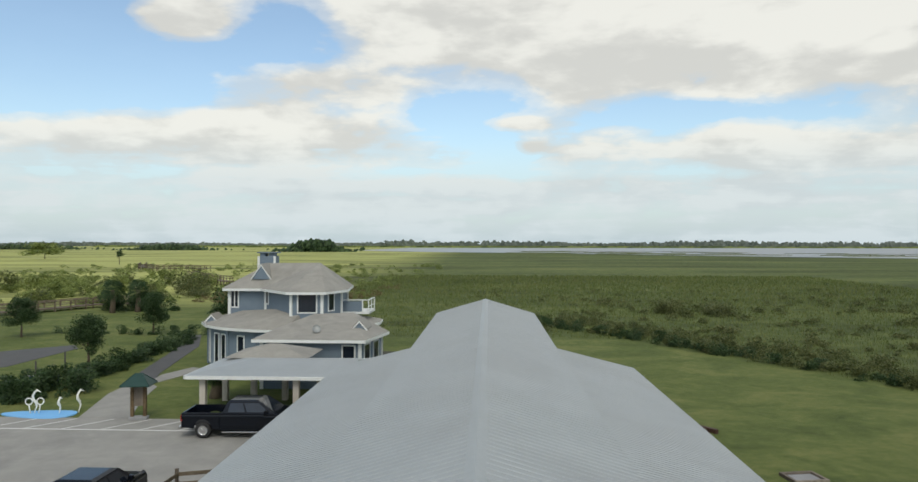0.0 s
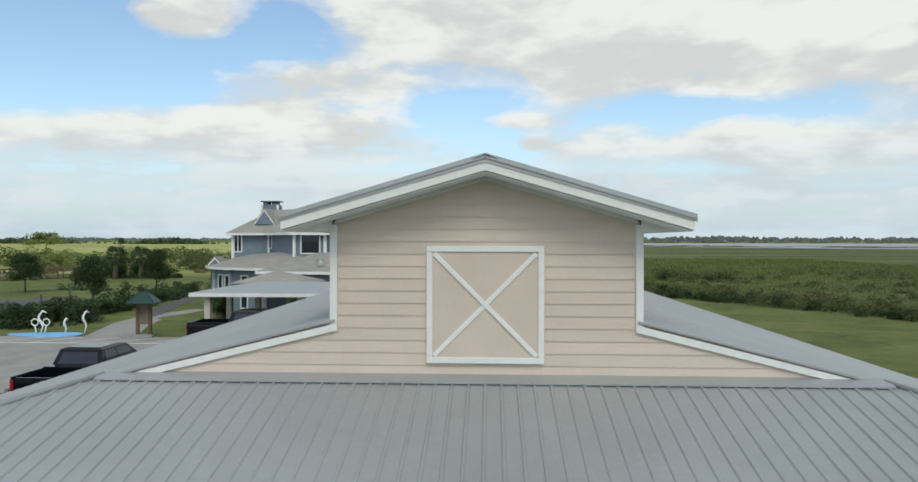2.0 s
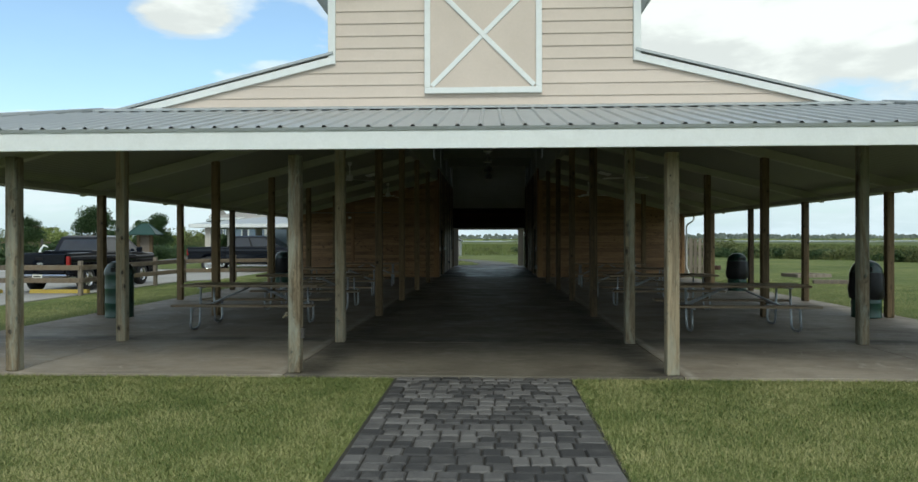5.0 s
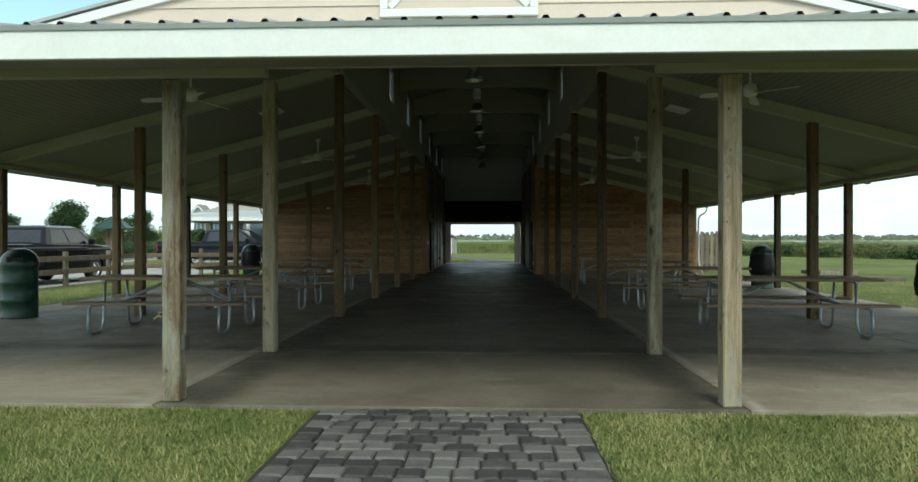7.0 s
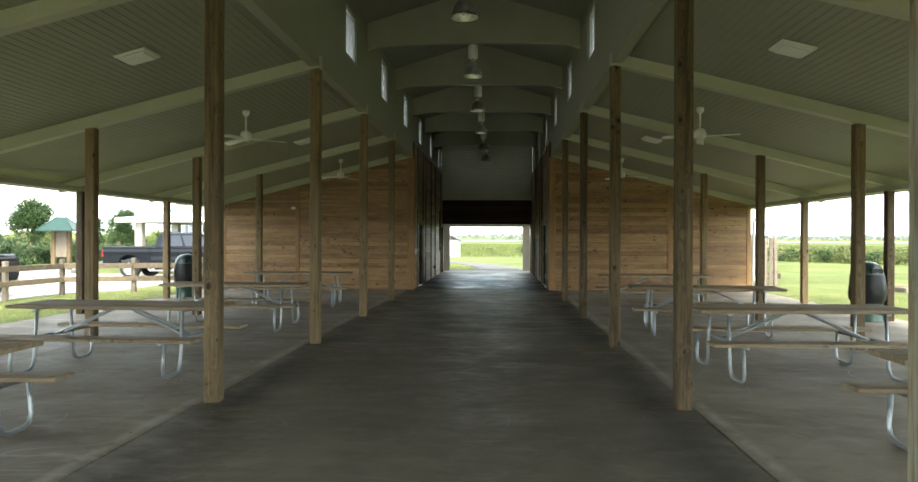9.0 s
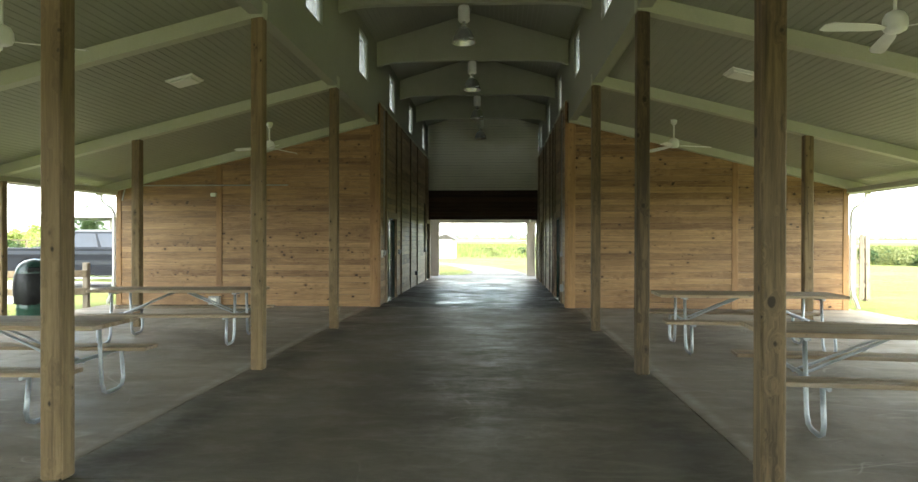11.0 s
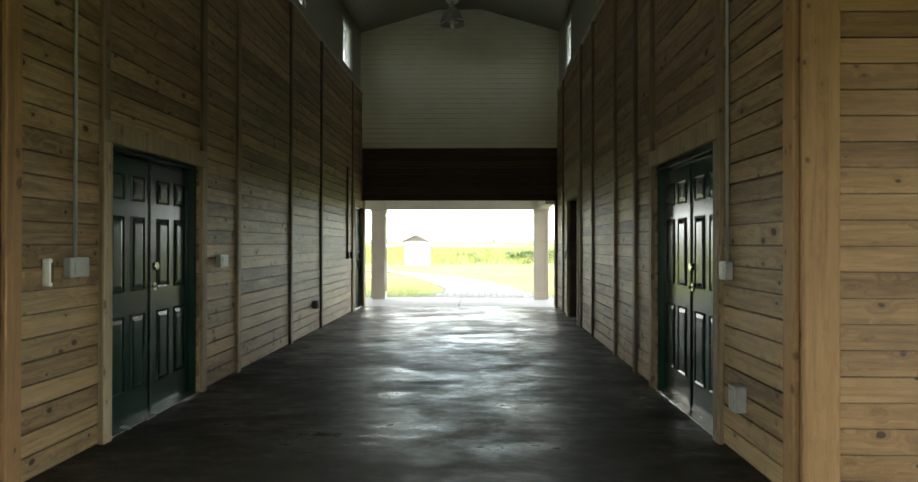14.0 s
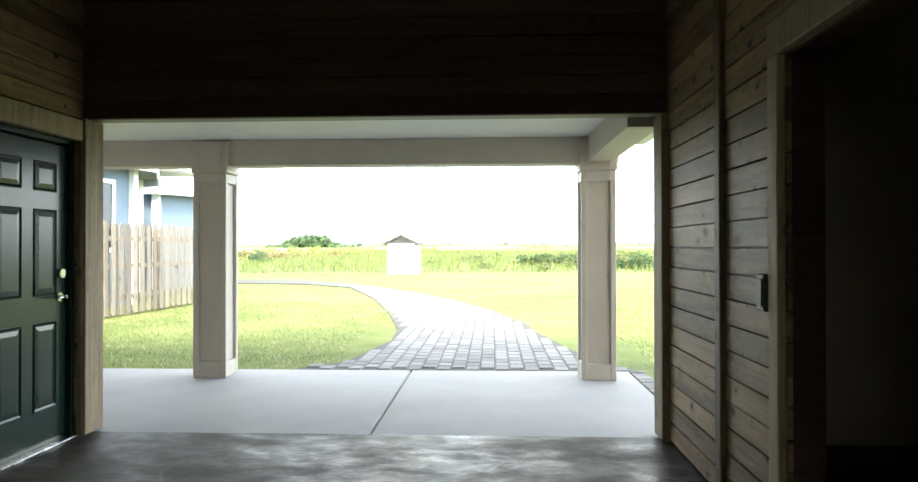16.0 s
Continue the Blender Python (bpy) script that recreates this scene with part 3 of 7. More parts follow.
# ---- plan of the barn ----
PX = (2.155, 5.515, 7.91)                                  # post lines, either side of the aisle
PY = (0.02, 2.45, 6.10, 9.77, 13.42, 17.10)            # post rows
WALL_Y, END_Y, ROOF_END = 20.79, 31.98, 32.4
EAVE_X, EAVE_Y, PITCH = 8.4, -0.85, 0.25


def shed_top(x):
    return 4.25 - PITCH * (abs(x) - 2.2)


# ---- ground ----
def ground_z(x, y):
    """The lawn lies close under the slab and falls a little toward the car park."""
    t = max(0.0, min(1.0, (-9.0 - x) / 3.5))
    u = max(0.0, min(1.0, (y - 45.0) / 60.0))
    return -0.035 - 0.085 * t * t * (3 - 2 * t) - 0.25 * u * u * (3 - 2 * u) * (1 - 0.6 * t)


def ground():
    bm = Mesh()
    xs = [-5000, -1500, -400, -120, -60, -30, -20, -14, -12.5, -12, -11.5, -11, -10.5, -10, -9.5, -9, -8, 0, 8, 12, 30, 60, 120, 400, 1500, 5000]
    ys = [-3000, -600, -100, -20, 0, 20, 40, 45, 55, 65, 75, 85, 95, 105, 130, 200, 500, 1200, 5000]
    n = len(ys)
    bm.faces([(x, y, ground_z(x, y)) for x in xs for y in ys],
             [(i * n + j, (i + 1) * n + j, (i + 1) * n + j + 1, i * n + j + 1) for i in range(len(xs) - 1) for j in range(n - 1)])
    return tagged(part("ground", bm, M_GROUND), "mown green lawn running into tall marsh grass", "ground", kind="structure")


ground()


def sheet(name, outline, z, mat, label, category):
    bm = Mesh()
    bm.prism(outline, "z", z - 0.05, z)
    return tagged(part(name, bm, mat), label, category, kind="structure")


def slab():
    # bays of the slab, parted by shallow joints
    xs = [-8.25, -5.5, -2.26, 2.26, 5.5, 8.25]
    ys = [-0.12, 2.45, 9.77, 17.10, 20.80]
    base = thing("floor", "worn brown-grey concrete slab with damp stains and joints", "floor", kind="structure")
    aisle = thing("floor_aisle", "darker stained concrete strip down the middle aisle", "floor", kind="structure")
    corr = thing("floor_corridor", "dark sealed concrete corridor floor with glossy patches", "floor", kind="structure")
    for i in range(len(xs) - 1):
        for j in range(len(ys) - 1):
            mid = i == 2
            bm = Mesh()
            bm.box(xs[i] + 0.006, xs[i + 1] - 0.006, ys[j] + 0.006, ys[j + 1] - 0.006, -0.2, 0.0, 0.003)
            part("slab_bay", bm, M_AISLE if mid else M_SLAB, aisle if mid else base)
    bm = Mesh()
    bm.box(-8.2, 8.2, -0.1, 32.0, -0.3, -0.02)
    part("footing", bm, M_SLAB, base)
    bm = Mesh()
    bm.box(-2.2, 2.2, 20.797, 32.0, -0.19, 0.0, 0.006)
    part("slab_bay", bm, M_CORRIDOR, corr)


slab()


# ---- posts ----
def timber_post(x, y, top, mat, r=0.071):
    bm = Mesh()
    bm.box(x - r, x + r, y - r, y + r, 0.0, top, 0.012)
    ob = part("timber_post", bm, mat)
    return tagged(ob, "square weathered grey-green timber post on the slab" if mat is M_POST else "square brown timber post standing on the slab", "post", "pavilion posts")


def porch_bottom(y):
    return 2.49 + 0.224 * (y + 0.79)


for k, y in enumerate(PY):
    for x in PX:
        for s in (-1, 1):
            top = shed_top(x) - 0.27
            if k == 0:
                top = 2.52
            elif k == 1:
                top = min(top, 3.06)
            timber_post(s * x, y, top, M_POST if k < 2 else M_POSTI)


# ---- roofs ----
def ribbed(name, a, b, c, d, label, rib=0.2286, thick=0.035, high=0.012):
    """A ribbed metal roof sheet: a to b along the ridge, d to c along the eave; the ribs run from ridge to eave."""
    a, b, c, d = (Vector(p) for p in (a, b, c, d))
    n = (b - a).cross(d - a).normalized()
    if n.z < 0:
        n = -n
    bm = Mesh()
    e = (c - d).normalized()
    ln = (c - d).length
    cnt = int(ln / rib)

    def top_at(u):
        # the point on the ridge side straight up the slope from u metres along the eave
        p = d + e * u
        up_dir = (a - d) - e * (a - d).dot(e)
        lo, hi = (a - d).dot(e), (b - d).dot(e)
        if u < lo and lo > 0:
            return p + up_dir * (u / lo)
        if u > hi and hi < ln:
            return p + up_dir * ((ln - u) / (ln - hi))
        return p + up_dir
    us = [0.0]
    prof = [0.0]
    for i in range(cnt):
        u = (i + 0.5) * ln / cnt
        us += [u - 0.028, u - 0.012, u + 0.012, u + 0.028]
        prof += [0.0, high, high, 0.0]
    us.append(ln)
    prof.append(0.0)
    m = len(us)
    top = [top_at(u) + n * h for u, h in zip(us, prof)] + [d + e * u + n * h for u, h in zip(us, prof)]
    bm.faces(top, [(i, i + 1, m + i + 1, m + i) for i in range(m - 1)])
    pts = [a, b, c, d] + [p - n * thick for p in (a, b, c, d)]
    bm.faces(pts, [(7, 6, 5, 4), (0, 1, 5, 4), (1, 2, 6, 5), (2, 3, 7, 6), (3, 0, 4, 7)])
    return part(name, bm, M_ROOF, None, label)


RT, RE, RX = 6.54, 5.72, 2.81      # monitor ridge, eave height and half width
FY = 1.42                          # front overhang of the monitor roof
roof = thing("roof", "grey ribbed metal barn roof with raised middle bay", "roof", kind="structure")
for s in (-1, 1):
    r = ribbed("roof_sheet", (0, FY, RT), (0, ROOF_END + 0.2, RT), (s * RX, ROOF_END + 0.2, RE), (s * RX, FY, RE), "")
    r.parent = roof
    hipx = 5.55
    ribbed("roof_sheet", (s * 2.17, 2.0, shed_top(2.17)), (s * 2.17, ROOF_END, shed_top(2.17)), (s * EAVE_X, ROOF_END, 2.70), (s * EAVE_X, EAVE_Y + 2.85, 2.70), "").parent = roof
    # hip corner on the side of the porch
    bm = Mesh()
    a, b, c = Vector((s * hipx, 2.0, 3.4125)), Vector((s * EAVE_X, 2.0, 2.70)), Vector((s * EAVE_X, EAVE_Y, 2.70))
    bm.faces([a, b, c, a - Vector((0, 0, 0.03)), b - Vector((0, 0, 0.03)), c - Vector((0, 0, 0.03))], [(0, 1, 2), (5, 4, 3), (0, 1, 4, 3), (1, 2, 5, 4), (2, 0, 3, 5)])
    part("hip_corner", bm, M_ROOF, roof)
    cap = Mesh()
    cap.tube([(s * hipx, 2.0, 3.43), (s * EAVE_X, EAVE_Y, 2.715)], 0.045, 6)
    part("hip_cap", cap, M_ROOF, roof)
ribbed("porch_roof_sheet", (-5.55, 2.0, 3.4125), (5.55, 2.0, 3.4125), (EAVE_X, EAVE_Y, 2.70), (-EAVE_X, EAVE_Y, 2.70), "", high=0.022).parent = roof
bm = Mesh()
bm.prism([(-0.16, RT - 0.030), (0, RT + 0.028), (0.16, RT - 0.030), (0.16, RT - 0.045), (0, RT + 0.012), (-0.16, RT - 0.045)], "y", FY - 0.02, ROOF_END + 0.22)
part("ridge_cap", bm, M_ROOF, roof)
# flashing where the porch roof meets the gable
bm = Mesh()
bm.prism([(1.80, 3.385), (2.06, 3.452), (2.06, 3.475), (1.80, 3.405)], "x", -5.6, 5.6)
part("flashing", bm, M_ROOF, roof)

# fascia boards
trim = thing("trim", "white painted fascia and rake boards of the barn roof", "trim", kind="structure")
bm = Mesh()
bm.box(-EAVE_X + 0.02, EAVE_X - 0.02, EAVE_Y + 0.02, EAVE_Y + 0.06, 2.475, 2.685, 0.004)
part("fascia", bm, M_WHITE, trim)
for s in (-1, 1):
    bm = Mesh()
    x0, x1 = sorted((s * (EAVE_X - 0.06), s * (EAVE_X - 0.02)))
    bm.box(x0, x1, EAVE_Y + 0.062, ROOF_END, 2.475, 2.685, 0.004)
    part("fascia", bm, M_WHITE, trim)
    # monitor rake and eave boards
    for y in (FY + 0.03, ROOF_END + 0.12):
        bm = Mesh()
        bm.prism([(0, RT - 0.05), (s * (RX - 0.02), RE - 0.045), (s * (RX - 0.02), RE - 0.185), (0, RT - 0.20)], "y", y, y + 0.04)
        part("rake_board", bm, M_WHITE, trim)
        bm = Mesh()
        e = -0.012 if y < 10 else 0.042
        bm.prism([(0, RT + 0.035), (s * (RX + 0.012), RE + 0.03), (s * (RX + 0.012), RE - 0.075), (0, RT - 0.09)], "y", y + e, y + e + 0.011)
        part("rake_flashing", bm, M_ROOF, trim, "grey metal edge strip")
    bm = Mesh()
    x0, x1 = sorted((s * (RX - 0.07), s * (RX - 0.03)))
    bm.box(x0, x1, FY + 0.072, ROOF_END + 0.118, RE - 0.2, RE - 0.05, 0.004)
    part("eave_board", bm, M_WHITE, trim)
    # white soffit under the monitor overhang
    bm = Mesh()
    bm.prism([(0, RT - 0.205), (s * (RX - 0.08), RE - 0.175), (s * (RX - 0.08), RE - 0.195), (0, RT - 0.23)], "y", FY + 0.074, 2.0)
    part("soffit", bm, M_WHITE, trim)
    # board that closes the end of the level soffit
    bm = Mesh()
    bm.prism([(s * 2.2, RE - 0.02), (s * (RX - 0.08), RE - 0.176), (s * (RX - 0.08), RE - 0.2), (s * 2.2, RE - 0.2)], "y", 1.985, 2.001)
    part("soffit_end", bm, M_WHITE, trim)
    bm = Mesh()
    x0, x1 = sorted((s * 2.26, s * (RX - 0.075)))
    bm.box(x0, x1, 2.002, ROOF_END, RE - 0.2, RE - 0.18)
    part("soffit", bm, M_WHITE, trim)


# ---- gable wall over the porch ----
def gable():
    wall = thing("wall_gable", "beige lap-sided gable wall with white corner boards", "wall", kind="structure")
    bm = Mesh()
    bm.prism([(-2.2, 3.14), (-2.2, 5.655), (0, 6.30), (2.2, 5.655), (2.2, 3.14)], "y", 2.09, 2.2)
    for s in (-1, 1):
        bm.prism([(s * 2.2, 3.14), (s * 2.2, shed_top(2.2) - 0.04), (s * 5.6, shed_top(5.6) - 0.04), (s * 5.6, 3.14)], "y", 2.09, 2.2)
    part("sheathing", bm, M_SIDING, wall)
    lap, z = 0.178, 3.42
    while z < 6.2:
        # each course is cut to the outline of the gable
        rect = [(-5.7, z), (5.7, z), (5.7, z + lap + 0.015), (-5.7, z + lap + 0.015)]
        if z + 0.06 > 4.16:
            p = [(max(-2.2, min(2.2, x)), v) for x, v in rect]
        else:
            p = clip(clip(rect, PITCH, 1, shed_top(0) - 0.07), -PITCH, 1, shed_top(0) - 0.07)
        p = clip(clip(p, 0.29, 1, 6.295), -0.29, 1, 6.295)
        if len(p) >= 3:
            b = Mesh()
            n = len(p)
            front = [(x, 2.058 + 0.014 * (v - z) / lap, v) for x, v in p]
            back = [(x, 2.092, v) for x, v in p]
            b.faces(front + back, [tuple(range(n)), tuple(range(n, 2 * n))[::-1]] + [(i, n + i, n + (i + 1) % n, (i + 1) % n) for i in range(n)])
            part("siding_board", b, M_SIDING, wall)
        z += lap
    for s in (-1, 1):
        b = Mesh()
        x0, x1 = sorted((s * 2.135, s * 2.242))
        b.box(x0, x1, 2.025, 2.30, 4.08, 5.62, 0.006)
        part("corner_board", b, M_WHITE, wall)
        b = Mesh()
        b.prism([(s * 2.165, 4.19), (s * 5.35, 3.41), (s * 4.95, 3.41), (s * 2.165, 4.085)], "y", 2.02, 2.06)
        part("rake_trim", b, M_WHITE, wall)
        b = Mesh()
        b.prism([(0, 6.316), (s * 2.165, 5.690), (s * 2.165, 5.635), (0, 6.255)], "y", 2.028, 2.06)
        part("frieze", b, M_WHITE, wall)
    return wall


gable()


def hay_door():
    """The square loft door with its cross of white boards."""
    d = thing("loft_door", "beige loft door with white frame and crossed boards", "door")
    x0, x1, z0, z1 = -0.84, 0.84, 3.635, 5.315
    bm = Mesh()
    bm.box(x0 + 0.05, x1 - 0.05, 2.03, 2.056, z0 + 0.05, z1 - 0.05)
    part("door_panel", bm, M_SIDING, d)
    t = 0.085
    for a in ((x0, x1, z0, z0 + t), (x0, x1, z1 - t, z1), (x0, x0 + t, z0 + t, z1 - t), (x1 - t, x1, z0 + t, z1 - t)):
        bm = Mesh()
        bm.box(a[0], a[1], 2.005, 2.055, a[2], a[3], 0.005)
        part("frame_board", bm, M_WHITE, d)
    L = math.hypot(x1 - x0 - 2 * t, z1 - z0 - 2 * t) / 2 - 0.03
    for k, s in enumerate((-1, 1)):
        bm = Mesh()
        m = Matrix.Translation((0, 2.02 - 0.006 * k, (z0 + z1) / 2)) @ Matrix.Rotation(s * math.atan2(z1 - z0 - 2 * t, x1 - x0 - 2 * t), 4, "Y")
        bm.box(-L, L, -0.006, 0.018, -0.035, 0.035, 0.004, m)
        part("cross_board", bm, M_WHITE, d)


hay_door()


# ---- ceilings ----
def grooved(name, p0, run, length, slope_pts, label):
    """Boards that run along y, with a groove at each joint; slope_pts: two (x, z) ends of the slope."""
    (xa, za), (xb, zb) = slope_pts
    bm = Mesh()
    n = int(math.hypot(xb - xa, zb - za) / 0.10)
    prof = []
    for i in range(n):
        for t, h in ((0.0, 0.006), (0.06, 0.0), (0.94, 0.0)):
            u = (i + t) / n
            prof.append((xa + (xb - xa) * u, za + (zb - za) * u + h))
    prof.append((xb, zb))
    back = [(xb, zb + 0.03), (xa, za + 0.03)]
    bm.prism(prof + back, "y", p0, p0 + length)
    return tagged(part(name, bm, M_CEIL), label, "ceiling", kind="structure")


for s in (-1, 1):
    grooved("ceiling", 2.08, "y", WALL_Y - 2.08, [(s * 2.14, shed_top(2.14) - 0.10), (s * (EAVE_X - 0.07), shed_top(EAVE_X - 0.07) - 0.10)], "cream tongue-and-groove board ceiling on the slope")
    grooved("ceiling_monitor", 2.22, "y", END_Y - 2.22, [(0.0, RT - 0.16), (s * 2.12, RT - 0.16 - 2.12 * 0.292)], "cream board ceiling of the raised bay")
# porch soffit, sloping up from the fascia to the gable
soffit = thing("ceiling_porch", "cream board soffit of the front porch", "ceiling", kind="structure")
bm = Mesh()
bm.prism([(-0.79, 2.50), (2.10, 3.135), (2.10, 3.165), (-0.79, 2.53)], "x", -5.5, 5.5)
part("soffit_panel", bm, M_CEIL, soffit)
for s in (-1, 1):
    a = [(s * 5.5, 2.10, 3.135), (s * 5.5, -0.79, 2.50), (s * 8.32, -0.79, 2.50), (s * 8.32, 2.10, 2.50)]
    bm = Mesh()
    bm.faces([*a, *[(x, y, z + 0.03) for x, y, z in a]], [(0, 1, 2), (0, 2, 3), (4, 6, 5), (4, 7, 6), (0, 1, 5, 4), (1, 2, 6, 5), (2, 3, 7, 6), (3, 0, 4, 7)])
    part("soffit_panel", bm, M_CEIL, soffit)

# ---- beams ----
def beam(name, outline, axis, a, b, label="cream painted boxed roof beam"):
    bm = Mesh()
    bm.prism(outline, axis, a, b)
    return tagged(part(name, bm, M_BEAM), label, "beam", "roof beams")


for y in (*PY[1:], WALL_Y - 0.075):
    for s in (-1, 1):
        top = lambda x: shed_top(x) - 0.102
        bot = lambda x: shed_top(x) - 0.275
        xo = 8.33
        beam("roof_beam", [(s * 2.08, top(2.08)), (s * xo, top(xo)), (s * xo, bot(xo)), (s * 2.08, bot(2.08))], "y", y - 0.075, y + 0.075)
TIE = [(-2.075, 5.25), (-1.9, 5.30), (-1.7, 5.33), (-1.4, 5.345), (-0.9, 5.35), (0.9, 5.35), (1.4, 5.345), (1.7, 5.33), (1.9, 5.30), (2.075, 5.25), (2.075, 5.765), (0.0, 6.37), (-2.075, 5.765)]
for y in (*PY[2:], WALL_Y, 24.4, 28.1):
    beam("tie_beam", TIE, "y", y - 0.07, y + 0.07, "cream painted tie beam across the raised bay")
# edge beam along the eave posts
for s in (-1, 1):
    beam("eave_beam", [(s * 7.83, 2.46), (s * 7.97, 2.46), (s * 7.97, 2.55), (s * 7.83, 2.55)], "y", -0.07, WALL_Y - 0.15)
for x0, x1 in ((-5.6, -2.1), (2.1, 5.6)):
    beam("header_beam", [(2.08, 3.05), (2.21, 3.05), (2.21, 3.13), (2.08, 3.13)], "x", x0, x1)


# ---- clerestory ----
WIN_Y = [4.45, 8.1, 11.95, 15.6, 19.35, 23.1, 26.85, 30.55]
for s, nm in ((-1, "wall_clerestory_west"), (1, "wall_clerestory_east")):
    wall = thing(nm, "cream wall of the raised bay, pierced by windows", "wall", kind="structure")
    x0, x1 = sorted((s * 2.09, s * 2.24))
    zb, z0, z1, zt = 4.02, 4.70, 5.54, 5.75
    spans = [(2.21, ROOF_END, zb, z0), (2.21, ROOF_END, z1, zt)]
    y = 2.21
    for c in WIN_Y:
        spans.append((y, c - 0.46, z0, z1))
        y = c + 0.46
    spans.append((y, ROOF_END, z0, z1))
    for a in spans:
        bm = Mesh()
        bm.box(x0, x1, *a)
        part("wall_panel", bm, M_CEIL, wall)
    for c in WIN_Y:
        wn = tagged(new("window"), "small white-framed clerestory window", "window", "clerestory windows")
        wn.empty_display_size = 0.2
        for k, a in enumerate(((c - 0.46, c + 0.46, z0, z0 + 0.05), (c - 0.46, c + 0.46, z1 - 0.05, z1), (c - 0.46, c - 0.41, z0 + 0.05, z1 - 0.05), (c + 0.41, c + 0.46, z0 + 0.05, z1 - 0.05))):
            bm = Mesh()
            bm.box(s * 2.16 - 0.035, s * 2.16 + 0.035, a[0], a[1], a[2], a[3], 0.004)
            part("window_frame", bm, M_WHITE, wn)
        bm = Mesh()
        bm.box(s * 2.165 - 0.003, s * 2.165 + 0.003, c - 0.41, c + 0.41, z0 + 0.05, z1 - 0.05)
        part("pane", bm, M_FROST, wn).visible_shadow = False


# ---- rooms either side of the corridor ----
BOARD = 0.130
CORR_TOP = 4.47


def boards_on(wall, axis, at, a, b, z0, ceiling, mat, out, depth=0.022, holes=(), stop=9.0, gap=(0.001, 0.004)):
    """Horizontal boards on a wall plane between a and b, cut to the ceiling line and round the openings."""
    z = z0
    while z < stop:
        spans = [(a, b)]
        for h0, h1, hz in holes:
            if z < hz - 0.03:
                spans = [q for s0, s1 in spans for q in ((s0, min(s1, h0)), (max(s0, h1), s1)) if q[1] - q[0] > 0.03]
        for s0, s1 in spans:
            g0, g1, g2 = (random.uniform(*gap) for _ in range(3))
            p = [(s0 + 0.002, z + g0), (s1 - 0.002, z + g1), (s1 - 0.002, z + BOARD - g2), (s0 + 0.002, z + BOARD - g2)]
            if ceiling:
                p = clip(p, *ceiling)
            p = [(u, min(v, stop)) for u, v in p]
            if len(p) < 3:
                continue
            j = random.uniform(-0.002, 0.003)
            bm = Mesh()
            c0 = (p[0][0] + p[1][0]) / 2
            bm.prism([(u - c0, v - z) for u, v in p], {"x": "x", "y": "y"}[axis], 0.0, out * (depth + j))
            off = (c0, at, z) if axis == "y" else (at, c0, z)
            part("board", bm, mat, wall, m=Matrix.Translation(off))
        z += BOARD


def batten(wall, x0, x1, y0, y1, z0, z1, mat):
    bm = Mesh()
    bm.box(x0, x1, y0, y1, z0, z1, 0.006)
    return part("batten", bm, mat, wall)


for s, nm in ((-1, "west"), (1, "east")):
    wall = thing("wall_room_" + nm, "warm stained pine board wall with upright battens", "wall", kind="structure")
    bm = Mesh()
    x0, x1 = s * 2.10, s * 7.95
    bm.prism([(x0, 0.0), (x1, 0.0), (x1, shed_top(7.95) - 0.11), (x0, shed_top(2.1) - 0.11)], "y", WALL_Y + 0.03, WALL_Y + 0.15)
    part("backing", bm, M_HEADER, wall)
    top = shed_top(0) - 0.10
    for a, b in ((2.10, 5.6), (5.6, 7.95)):
        lo, hi = sorted((s * a, s * b))
        boards_on(wall, "y", WALL_Y + 0.03, lo, hi, 0.01, (s * PITCH, 1, top), M_BOARDX, -1, stop=4.2)
    for x, wd in ((2.135, 0.095), (5.6, 0.065), (7.89, 0.06)):
        lo, hi = sorted((s * (x - wd), s * (x + wd)))
        batten(wall, lo, hi, WALL_Y - 0.012, WALL_Y + 0.02, 0.0, shed_top(x) - 0.28, M_BATTEN)
    lo, hi = sorted((s * 2.012, s * 2.046))
    batten(wall, lo, hi, WALL_Y + 0.022, WALL_Y + 0.15, 0.0, CORR_TOP, M_BATTEN)
    # side and back walls that close the rooms
    bm = Mesh()
    lo, hi = sorted((s * 7.9, s * 8.0))
    bm.box(lo, hi, WALL_Y + 0.15, END_Y, 0.0, 2.62)
    bm.prism([(s * 2.2, 0.0), (s * 7.9, 0.0), (s * 7.9, shed_top(7.9) - 0.11), (s * 2.2, shed_top(2.2) - 0.11)], "y", END_Y - 0.12, END_Y)
    part("outer_wall", bm, M_SIDING, wall)
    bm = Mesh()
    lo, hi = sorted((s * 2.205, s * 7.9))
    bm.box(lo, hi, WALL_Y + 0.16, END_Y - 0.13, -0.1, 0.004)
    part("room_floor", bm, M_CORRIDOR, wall)

